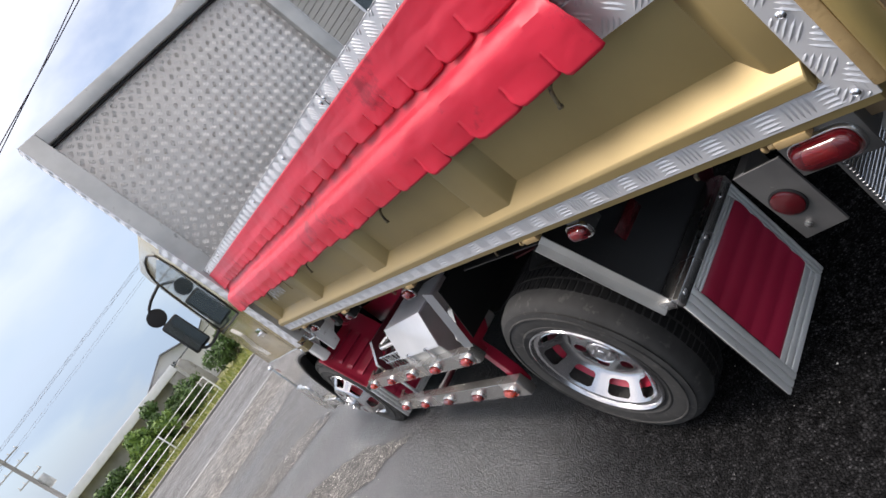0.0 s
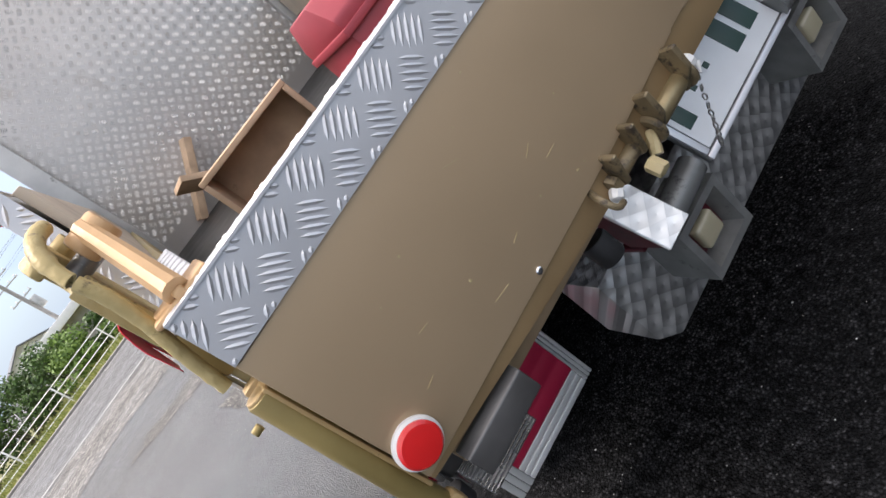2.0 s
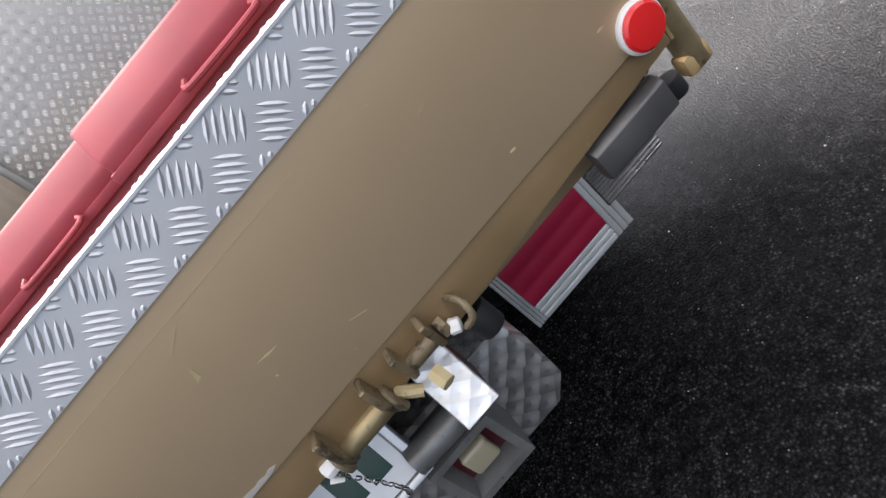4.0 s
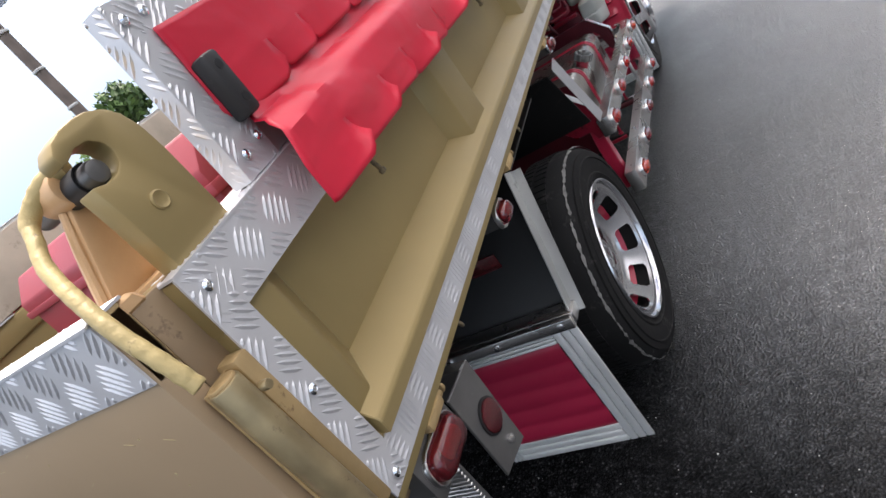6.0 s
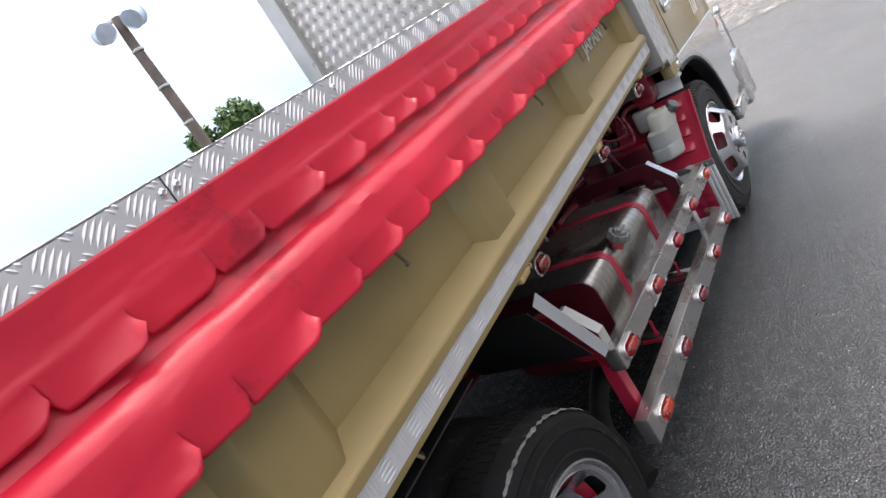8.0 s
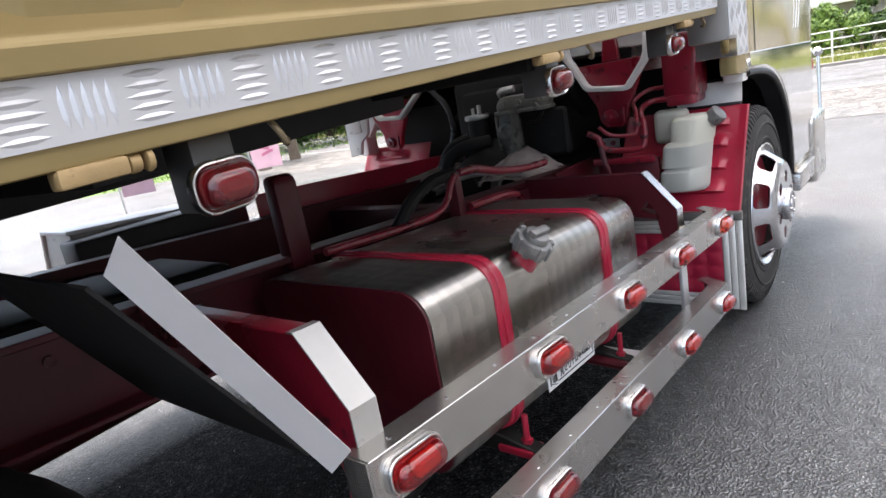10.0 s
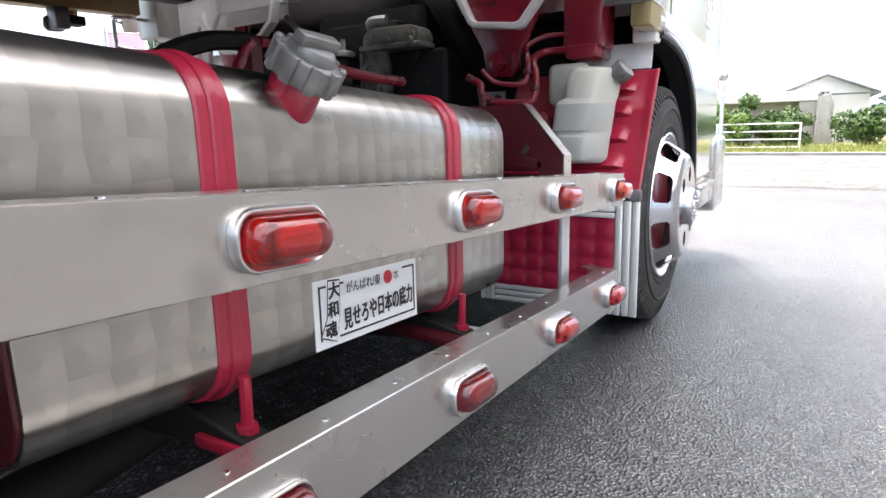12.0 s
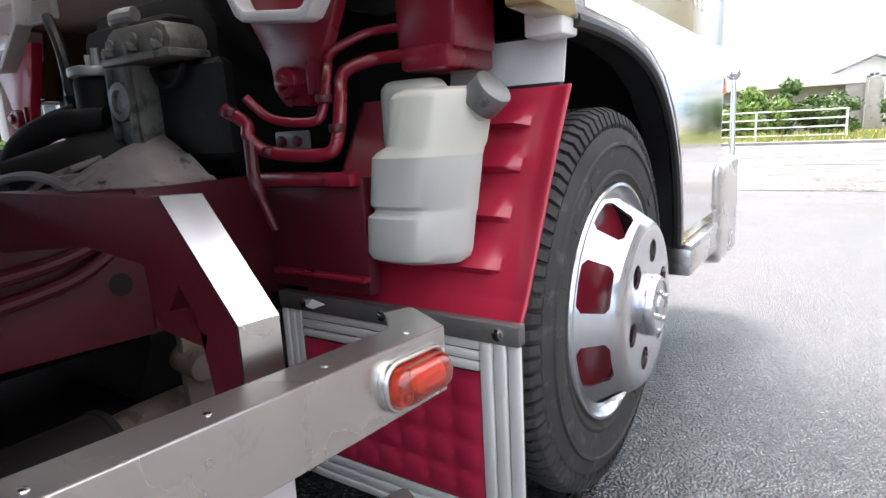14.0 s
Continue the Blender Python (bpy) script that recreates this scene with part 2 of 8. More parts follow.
CARPAINT = surface("gold_cab_paint", (0.45, 0.36, 0.17), 0.22, 0.5, 0.06, 3, 300, 0.02, 0.001, coat=0.6)
WHITE_PLATE = surface("white_enamel", (0.82, 0.84, 0.85), 0.35, 0.0, 0.04, 9, 150, 0.03, 0.001)
DARKGREEN = surface("dark_green_enamel", (0.02, 0.06, 0.045), 0.4, 0.0, 0.1)
INK = surface("black_ink", (0.015, 0.015, 0.015), 0.5, 0.0, 0.1)
REDINK = surface("red_ink", (0.5, 0.02, 0.03), 0.5, 0.0, 0.1)
FENCE_W = surface("white_fence_paint", (0.78, 0.79, 0.79), 0.45, 0.0, 0.06, 3, 60, 0.05)
CONCRETE = surface("weathered_concrete", (0.33, 0.32, 0.30), 0.85, 0.0, 0.2, 1.2, 30, 0.2, 0.004, stain=(0.2, 0.19, 0.17), stain_at=0.58, stain_scale=2)
PLASTER = surface("white_plaster", (0.7, 0.7, 0.68), 0.8, 0.0, 0.08, 0.6, 30, 0.1, 0.003, stain=(0.5, 0.49, 0.46), stain_at=0.62, stain_scale=1.2)
BLUEWALL = surface("pale_blue_siding", (0.42, 0.58, 0.72), 0.7, 0.0, 0.06, 0.8, 30, 0.1, 0.003)
ROOF = surface("grey_roof_tile", (0.14, 0.145, 0.155), 0.6, 0.0, 0.2, 1.5, 8, 0.3, 0.01)
POLE_C = surface("concrete_pole", (0.30, 0.29, 0.27), 0.85, 0.0, 0.15, 2, 40, 0.2, 0.003)
POLE_W = surface("old_timber_pole", (0.16, 0.13, 0.11), 0.85, 0.0, 0.3, 3, 40, 0.3, 0.004)
SIDING = surface("grey_metal_siding", (0.42, 0.41, 0.38), 0.6, 0.1, 0.1, 1.5, 30, 0.1, 0.003, stain=(0.26, 0.24, 0.21), stain_at=0.6, stain_scale=2.5)
BARK = surface("bark", (0.11, 0.085, 0.06), 0.9, 0.0, 0.3, 5, 30, 0.5, 0.01)
PINK = surface("pink_banner_cloth", (0.78, 0.50, 0.58), 0.8, 0.0, 0.08)
ROSE = surface("rose_banner_print", (0.62, 0.20, 0.32), 0.8, 0.0, 0.1)
PURPLE = surface("plum_banner_cloth", (0.33, 0.22, 0.27), 0.8, 0.0, 0.1)
LAMPBLUE = surface("lamp_casing", (0.60, 0.68, 0.80), 0.4, 0.4, 0.1)
WIRE = surface("cable_sheath", (0.05, 0.045, 0.06), 0.6, 0.0, 0.1)
KERB = surface("kerb_concrete", (0.26, 0.25, 0.23), 0.85, 0.0, 0.2, 2, 40, 0.3, 0.004)
LINE = surface("worn_white_line", (0.55, 0.55, 0.53), 0.7, 0.0, 0.15, 3, 60, 0.1, 0.002, stain=(0.15, 0.15, 0.15), stain_at=0.58, stain_scale=6)


def leaf_material(name, base, dark):
    m, n, l, p = nodes_of(name)
    geo = n.new("ShaderNodeNewGeometry")
    ramp = n.new("ShaderNodeValToRGB")
    ramp.color_ramp.elements[0].color, ramp.color_ramp.elements[1].color = (*dark, 1), (*base, 1)
    l.new(geo.outputs["Random Per Island"], ramp.inputs["Fac"])
    l.new(ramp.outputs["Color"], p.inputs["Base Color"])
    p.inputs["Roughness"].default_value = 0.6
    p.inputs["Subsurface Weight"].default_value = 0.0
    return m


LEAF = leaf_material("tree_leaves", (0.11, 0.20, 0.045), (0.03, 0.065, 0.018))
LEAF_B = leaf_material("bright_leaves", (0.23, 0.35, 0.07), (0.07, 0.14, 0.03))
GRASS = leaf_material("dry_grass", (0.36, 0.36, 0.09), (0.13, 0.19, 0.04))


def scaled_metal(name, base, cell, rough=0.24, along="y", depth=0.16, low=0.80, turned=45, metal=0.9):
    """Engine-turned sheet: rows of overlapping round brush marks, each with a fan of sheen painted into its colour."""
    m, n, l, p = nodes_of(name)
    tc = n.new("ShaderNodeTexCoord")
    sep = n.new("ShaderNodeSeparateXYZ")
    l.new(tc.outputs["Object"], sep.inputs["Vector"])
    up = n.new("ShaderNodeMath")
    l.new(sep.outputs["Z"], up.inputs[0])
    l.new(sep.outputs["X" if along == "y" else "Y"], up.inputs[1])
    com = n.new("ShaderNodeCombineXYZ")
    l.new(sep.outputs["Y" if along == "y" else "X"], com.inputs["X"])
    l.new(up.outputs["Value"], com.inputs["Y"])
    mp = n.new("ShaderNodeMapping")
    mp.inputs["Scale"].default_value = (1 / cell, 1 / cell, 1)
    mp.inputs["Rotation"].default_value = (0, 0, radians(turned))
    l.new(com.outputs["Vector"], mp.inputs["Vector"])
    vo = n.new("ShaderNodeTexVoronoi")
    vo.voronoi_dimensions = "2D"
    vo.inputs["Scale"].default_value, vo.inputs["Randomness"].default_value = 1.0, 0.22
    l.new(mp.outputs["Vector"], vo.inputs["Vector"])
    no = n.new("ShaderNodeTexNoise")
    no.inputs["Scale"].default_value, no.inputs["Detail"].default_value = 5, 5
    l.new(tc.outputs["Object"], no.inputs["Vector"])
    off = n.new("ShaderNodeVectorMath")
    off.operation = "SUBTRACT"
    l.new(mp.outputs["Vector"], off.inputs[0])
    l.new(vo.outputs["Position"], off.inputs[1])
    osep = n.new("ShaderNodeSeparateXYZ")
    l.new(off.outputs["Vector"], osep.inputs["Vector"])
    ang = n.new("ShaderNodeMath")
    ang.operation = "ARCTAN2"
    l.new(osep.outputs["Y"], ang.inputs[0])
    l.new(osep.outputs["X"], ang.inputs[1])
    csep = n.new("ShaderNodeSeparateColor")
    l.new(vo.outputs["Color"], csep.inputs["Color"])
    turn = n.new("ShaderNodeMath")
    turn.operation = "MULTIPLY_ADD"
    turn.inputs[1].default_value = 2.2
    l.new(csep.outputs["Red"], turn.inputs[0])
    l.new(ang.outputs["Value"], turn.inputs[2])
    wave = n.new("ShaderNodeMath")
    wave.operation = "SINE"
    l.new(turn.outputs["Value"], wave.inputs[0])
    # tone turning round each mark paints its directional glint into the colour
    fan = n.new("ShaderNodeMapRange")
    fan.inputs["From Min"].default_value = -1.0
    l.new(wave.outputs["Value"], fan.inputs["Value"])
    tone = n.new("ShaderNodeValToRGB")
    tone.color_ramp.elements[0].color = tuple(c * low for c in base) + (1,)
    tone.color_ramp.elements[1].color = tuple(min(1, c * 1.08) for c in base) + (1,)
    l.new(fan.outputs["Result"], tone.inputs["Fac"])
    ramp = n.new("ShaderNodeValToRGB")
    ramp.color_ramp.elements[0].position, ramp.color_ramp.elements[1].position = 0.35, 0.75
    edge_tone = 0.5 + 0.5 * low
    ramp.color_ramp.elements[0].color, ramp.color_ramp.elements[1].color = (1, 1, 1, 1), (edge_tone, edge_tone, edge_tone, 1)
    l.new(vo.outputs["Distance"], ramp.inputs["Fac"])
    mx = n.new("ShaderNodeMix")
    mx.data_type, mx.blend_type = "RGBA", "MULTIPLY"
    mx.inputs["Factor"].default_value = 1.0
    l.new(tone.outputs["Color"], mx.inputs["A"])
    l.new(ramp.outputs["Color"], mx.inputs["B"])
    l.new(mx.outputs["Result"], p.inputs["Base Color"])
    rr = n.new("ShaderNodeMapRange")
    rr.inputs["From Min"].default_value, rr.inputs["From Max"].default_value = 0.3, 0.7
    rr.inputs["To Min"].default_value, rr.inputs["To Max"].default_value = rough - 0.05, rough + 0.15
    l.new(no.outputs["Fac"], rr.inputs["Value"])
    l.new(rr.outputs["Result"], p.inputs["Roughness"])
    b = n.new("ShaderNodeBump")
    b.inputs["Strength"].default_value, b.inputs["Distance"].default_value = depth, 0.006
    l.new(vo.outputs["Distance"], b.inputs["Height"])
    l.new(b.outputs["Normal"], p.inputs["Normal"])
    p.inputs["Metallic"].default_value = metal
    return m


SCALES = scaled_metal("engine_turned_bumper", (0.60, 0.60, 0.585), 0.036, 0.33, "x", 0.7, 0.5, 45, 0.72)
SCALES_LID = scaled_metal("engine_turned_lid", (0.85, 0.85, 0.83), 0.036, 0.34, "x", 0.3, 0.8)
TANK = scaled_metal("engine_turned_tank", (0.47, 0.455, 0.42), 0.034, 0.27, "y", 0.05, 0.87, 0, 1.0)


def lens_material(name, base, trans=0.35, rough=0.12):
    m, n, l, p = nodes_of(name)
    p.inputs["Base Color"].default_value = (*base, 1)
    p.inputs["Roughness"].default_value = rough
    p.inputs["Transmission Weight"].default_value = trans
    p.inputs["Coat Weight"].default_value = 0.6
    no = n.new("ShaderNodeTexNoise")
    no.inputs["Scale"].default_value = 60
    tc = n.new("ShaderNodeTexCoord")
    l.new(tc.outputs["Object"], no.inputs["Vector"])
    b = n.new("ShaderNodeBump")
    b.inputs["Strength"].default_value, b.inputs["Distance"].default_value = 0.15, 0.002
    l.new(no.outputs["Fac"], b.inputs["Height"])
    l.new(b.outputs["Normal"], p.inputs["Normal"])
    return m


RED_LENS = lens_material("red_lamp_lens", (0.55, 0.016, 0.020), 0.86, 0.13)
AMBER_LENS = lens_material("amber_lamp_lens", (0.78, 0.09, 0.045), 0.86, 0.1)
DARK_LENS = lens_material("dim_red_lens", (0.24, 0.014, 0.024), 0.7, 0.13)
CLEAR_LENS = lens_material("yellowed_clear_lens", (0.46, 0.42, 0.29), 0.35, 0.25)
BULB = surface("amber_bulb_glass", (0.95, 0.40, 0.12), 0.25, 0.0, 0.1)
REFLECTOR = lens_material("red_reflector", (0.72, 0.02, 0.02), 0.0, 0.15)
GLASS = lens_material("tinted_window_glass", (0.05, 0.07, 0.075), 0.3, 0.04)
BOTTLE = surface("milky_plastic", (0.53, 0.535, 0.465), 0.4, 0.0, 0.08, 5, 90, 0.06, 0.001, stain=(0.52, 0.48, 0.36), stain_at=0.62, stain_scale=7)
BOTTLE_FULL = surface("milky_plastic_over_coolant", (0.455, 0.475, 0.44), 0.4, 0.0, 0.08, 5, 90, 0.06, 0.001, stain=(0.36, 0.36, 0.31), stain_at=0.62, stain_scale=7)
BOTTLE.node_tree.nodes["Principled BSDF"].inputs["Subsurface Weight"].default_value = 0.3
BOTTLE.node_tree.nodes["Principled BSDF"].inputs["Subsurface Radius"].default_value = (0.02, 0.02, 0.018)


def asphalt(name, base, wet, grain, dark=None, relief=0.8):
    """Aggregate in binder, with damp sheen. dark is a tone for the shade beside and behind the truck."""
    m, n, l, p = nodes_of(name)
    tc = n.new("ShaderNodeTexCoord")
    big = n.new("ShaderNodeTexNoise")
    big.inputs["Scale"].default_value, big.inputs["Detail"].default_value = 0.55, 6
    mid = n.new("ShaderNodeTexNoise")
    mid.inputs["Scale"].default_value, mid.inputs["Detail"].default_value = 3.0, 5
    stone = n.new("ShaderNodeTexVoronoi")
    stone.inputs["Scale"].default_value = grain
    fine = n.new("ShaderNodeTexNoise")
    fine.inputs["Scale"].default_value, fine.inputs["Detail"].default_value = grain * 2.4, 2
    for t in (big, mid, stone, fine):
        l.new(tc.outputs["Object"], t.inputs["Vector"])
    cr = n.new("ShaderNodeValToRGB")
    cr.color_ramp.elements[0].position, cr.color_ramp.elements[1].position = 0.32, 0.68
    cr.color_ramp.elements[0].color = tuple(c * 0.72 for c in base) + (1,)
    cr.color_ramp.elements[1].color = tuple(c * 1.3 for c in base) + (1,)
    l.new(mid.outputs["Fac"], cr.inputs["Fac"])
    col = cr.outputs["Color"]
    rr = n.new("ShaderNodeMapRange")
    rr.inputs["From Min"].default_value, rr.inputs["From Max"].default_value = 0.38, 0.62
    rr.inputs["To Min"].default_value, rr.inputs["To Max"].default_value = wet, min(0.95, wet + 0.25)
    l.new(big.outputs["Fac"], rr.inputs["Value"])
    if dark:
        # dark tone spreads by distance from the truck, painting shade into the ground
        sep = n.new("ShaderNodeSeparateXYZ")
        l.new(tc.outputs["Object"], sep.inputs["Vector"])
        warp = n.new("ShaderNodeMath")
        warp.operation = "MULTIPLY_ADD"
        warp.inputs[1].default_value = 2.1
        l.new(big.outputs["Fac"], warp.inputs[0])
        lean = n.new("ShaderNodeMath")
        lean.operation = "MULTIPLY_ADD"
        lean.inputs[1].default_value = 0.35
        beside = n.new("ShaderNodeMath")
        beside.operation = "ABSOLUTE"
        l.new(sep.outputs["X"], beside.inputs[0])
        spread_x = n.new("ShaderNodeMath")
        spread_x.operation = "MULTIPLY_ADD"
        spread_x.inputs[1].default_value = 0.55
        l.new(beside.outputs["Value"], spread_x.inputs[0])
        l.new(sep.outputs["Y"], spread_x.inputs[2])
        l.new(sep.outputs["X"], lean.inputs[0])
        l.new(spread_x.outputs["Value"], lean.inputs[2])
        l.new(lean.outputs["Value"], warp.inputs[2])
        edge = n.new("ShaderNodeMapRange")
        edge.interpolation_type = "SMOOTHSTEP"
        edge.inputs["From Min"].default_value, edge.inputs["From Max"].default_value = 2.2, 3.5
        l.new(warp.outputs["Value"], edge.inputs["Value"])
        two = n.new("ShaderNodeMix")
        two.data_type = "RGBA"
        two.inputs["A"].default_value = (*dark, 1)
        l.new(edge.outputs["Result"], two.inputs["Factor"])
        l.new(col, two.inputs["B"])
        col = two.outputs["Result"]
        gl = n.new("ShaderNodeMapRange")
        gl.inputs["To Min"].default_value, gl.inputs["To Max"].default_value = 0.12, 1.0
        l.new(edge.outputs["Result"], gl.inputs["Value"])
        # gloss is faded out under the truck, standing in for its shade
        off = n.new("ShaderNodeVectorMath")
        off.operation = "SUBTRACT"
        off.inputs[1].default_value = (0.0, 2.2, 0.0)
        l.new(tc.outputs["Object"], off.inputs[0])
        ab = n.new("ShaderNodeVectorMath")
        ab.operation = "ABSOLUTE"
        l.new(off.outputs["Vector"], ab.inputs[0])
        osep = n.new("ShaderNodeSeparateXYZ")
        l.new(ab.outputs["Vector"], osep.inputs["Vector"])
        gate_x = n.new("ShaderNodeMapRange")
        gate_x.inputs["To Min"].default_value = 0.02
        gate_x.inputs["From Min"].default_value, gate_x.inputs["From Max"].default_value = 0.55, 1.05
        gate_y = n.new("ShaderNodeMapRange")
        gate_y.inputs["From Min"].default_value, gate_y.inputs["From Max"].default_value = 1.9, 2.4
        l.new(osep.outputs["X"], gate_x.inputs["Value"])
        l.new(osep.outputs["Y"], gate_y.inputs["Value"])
        off_truck = n.new("ShaderNodeMath")
        off_truck.operation = "MAXIMUM"
        l.new(gate_x.outputs["Result"], off_truck.inputs[0])
        l.new(gate_y.outputs["Result"], off_truck.inputs[1])
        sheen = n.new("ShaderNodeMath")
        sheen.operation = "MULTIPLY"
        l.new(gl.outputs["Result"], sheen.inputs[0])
        l.new(off_truck.outputs["Value"], sheen.inputs[1])
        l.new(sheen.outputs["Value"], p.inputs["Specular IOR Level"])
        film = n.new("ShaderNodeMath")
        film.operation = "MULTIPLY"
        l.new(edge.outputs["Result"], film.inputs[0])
        l.new(off_truck.outputs["Value"], film.inputs[1])
        p.inputs["Coat Roughness"].default_value = 0.2
        p.inputs["Coat IOR"].default_value = 3.0
        # worn and greyer towards the road
        stray = n.new("ShaderNodeMath")
        stray.operation = "MULTIPLY_ADD"
        stray.inputs[1].default_value = 3.2
        l.new(big.outputs["Fac"], stray.inputs[0])
        l.new(sep.outputs["Y"], stray.inputs[2])
        far = n.new("ShaderNodeMapRange")
        far.interpolation_type = "SMOOTHSTEP"
        far.inputs["From Min"].default_value, far.inputs["From Max"].default_value = 5.0, 10.4
        l.new(stray.outputs["Value"], far.inputs["Value"])
        worn = n.new("ShaderNodeMix")
        worn.data_type = "RGBA"
        worn.inputs["B"].default_value = (0.15, 0.147, 0.141, 1)
        l.new(far.outputs["Result"], worn.inputs["Factor"])
        l.new(col, worn.inputs["A"])
        col = worn.outputs["Result"]
        dull = n.new("ShaderNodeMath")
        dull.operation = "MULTIPLY_ADD"
        dull.inputs[1].default_value, dull.inputs[2].default_value = -0.92, 1.0
        l.new(far.outputs["Result"], dull.inputs[0])
        drier = n.new("ShaderNodeMath")
        drier.operation = "MULTIPLY"
        l.new(film.outputs["Value"], drier.inputs[0])
        l.new(dull.outputs["Value"], drier.inputs[1])
        film = drier
    # worn and tarry spots a few centimetres wide
    spot = n.new("ShaderNodeTexNoise")
    spot.inputs["Scale"].default_value, spot.inputs["Detail"].default_value = grain * 0.16, 4
    l.new(tc.outputs["Object"], spot.inputs["Vector"])
    mottle = n.new("ShaderNodeMapRange")
    mottle.inputs["From Min"].default_value, mottle.inputs["From Max"].default_value = 0.34, 0.66
    mottle.inputs["To Min"].default_value, mottle.inputs["To Max"].default_value = 0.45, 1.65
    l.new(spot.outputs["Fac"], mottle.inputs["Value"])
    spotty = n.new("ShaderNodeMix")
    spotty.data_type, spotty.blend_type = "RGBA", "MULTIPLY"
    spotty.inputs["Factor"].default_value = 1.0
    l.new(col, spotty.inputs["A"])
    l.new(mottle.outputs["Result"], spotty.inputs["B"])
    col = spotty.outputs["Result"]
    csplit = n.new("ShaderNodeSeparateColor")
    l.new(stone.outputs["Color"], csplit.inputs["Color"])
    sr = n.new("ShaderNodeValToRGB")
    sr.color_ramp.elements[0].position, sr.color_ramp.elements[1].position = 0.0, 1.0
    sr.color_ramp.elements[0].color, sr.color_ramp.elements[1].color = (0.25, 0.25, 0.25, 1), (2.4, 2.4, 2.4, 1)
    sr_mid = sr.color_ramp.elements.new(0.82)
    sr_mid.color = (0.9, 0.9, 0.9, 1)
    l.new(csplit.outputs["Red"], sr.inputs["Fac"])
    mx = n.new("ShaderNodeMix")
    mx.data_type, mx.blend_type = "RGBA", "MULTIPLY"
    mx.inputs["Factor"].default_value = 1.0
    l.new(col, mx.inputs["A"])
    l.new(sr.outputs["Color"], mx.inputs["B"])
    # black binder in the pits between the stones
    pit = n.new("ShaderNodeMapRange")
    pit.interpolation_type = "SMOOTHSTEP"
    pit.inputs["From Min"].default_value, pit.inputs["From Max"].default_value = 0.30, 0.62
    pit.inputs["To Min"].default_value, pit.inputs["To Max"].default_value = 1.0, 0.3
    l.new(stone.outputs["Distance"], pit.inputs["Value"])
    bind = n.new("ShaderNodeMix")
    bind.data_type, bind.blend_type = "RGBA", "MULTIPLY"
    bind.inputs["Factor"].default_value = 1.0
    l.new(mx.outputs["Result"], bind.inputs["A"])
    l.new(pit.outputs["Result"], bind.inputs["B"])
    l.new(bind.outputs["Result"], p.inputs["Base Color"])
    l.new(rr.outputs["Result"], p.inputs["Roughness"])
    if dark:
        wetpit = n.new("ShaderNodeMath")
        wetpit.operation = "MULTIPLY"
        l.new(film.outputs["Value"], wetpit.inputs[0])
        l.new(pit.outputs["Result"], wetpit.inputs[1])
        puddled = n.new("ShaderNodeMapRange")
        puddled.inputs["From Min"].default_value, puddled.inputs["From Max"].default_value = 0.36, 0.6
        puddled.inputs["To Min"].default_value, puddled.inputs["To Max"].default_value = 0.65, 1.1
        l.new(spot.outputs["Fac"], puddled.inputs["Value"])
        pooled = n.new("ShaderNodeMath")
        pooled.operation = "MULTIPLY"
        pooled.use_clamp = True
        l.new(wetpit.outputs["Value"], pooled.inputs[0])
        l.new(puddled.outputs["Result"], pooled.inputs[1])
        l.new(pooled.outputs["Value"], p.inputs["Coat Weight"])
    lump = n.new("ShaderNodeMath")
    lump.operation = "MULTIPLY_ADD"
    lump.inputs[1].default_value = -1.0
    l.new(stone.outputs["Distance"], lump.inputs[0])
    l.new(csplit.outputs["Green"], lump.inputs[2])
    add = n.new("ShaderNodeMath")
    add.operation = "MULTIPLY_ADD"
    add.inputs[1].default_value = 0.6
    l.new(fine.outputs["Fac"], add.inputs[0])
    l.new(lump.outputs["Value"], add.inputs[2])
    b = n.new("ShaderNodeBump")
    b.inputs["Strength"].default_value, b.inputs["Distance"].default_value = relief, 0.9 / grain
    l.new(add.outputs["Value"], b.inputs["Height"])
    l.new(b.outputs["Normal"], p.inputs["Normal"])
    l.new(b.outputs["Normal"], p.inputs["Coat Normal"])
    return m


# the second tone paints shade beside and behind the truck
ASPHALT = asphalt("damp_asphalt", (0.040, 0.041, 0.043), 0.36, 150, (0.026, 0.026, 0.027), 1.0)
ROADMAT = asphalt("road_asphalt", (0.25, 0.25, 0.25), 0.4, 60)
PATCH = asphalt("dusty_repair_patch", (0.27, 0.258, 0.235), 0.5, 120)
APRON = asphalt("pale_concrete_apron", (0.33, 0.31, 0.28), 0.4, 40)
GRIT = surface("pale_grit", (0.45, 0.44, 0.41), 0.8, 0.0, 0.4, 20)


# ---- mesh helpers ----
def shear(mode, x, y, z):
    """The bed sits slightly nose-up, the running gear slightly nose-down."""
    if mode == "B":
        z += 0.048 * (y + 0.07)
    elif mode == "C":
        z -= 0.056 * (y - 2.3)
    return x, y, z


def part(name, bm, material, parent=None, label="", mode=None, s=1, smooth=True):
    """Links a bmesh (or a pair of vertex and face lists) as one mesh object under a thing or a part."""
    me = bpy.data.meshes.new(name)
    if isinstance(bm, tuple):
        me.from_pydata(bm[0], [], bm[1])
    else:
        bm.to_mesh(me)
        bm.free()
    if mode or s < 0:
        for v in me.vertices:
            v.co = shear(mode, v.co.x * s, v.co.y, v.co.z)
        if s < 0:
            me.flip_normals()
    me.materials.append(material)
    if smooth:
        for f in me.polygons:
            f.use_smooth = True
        me.set_sharp_from_angle(angle=radians(35))
    ob = new(name, me)
    if parent:
        ob.parent = parent
    if label:
        ob["label"] = label
    return ob


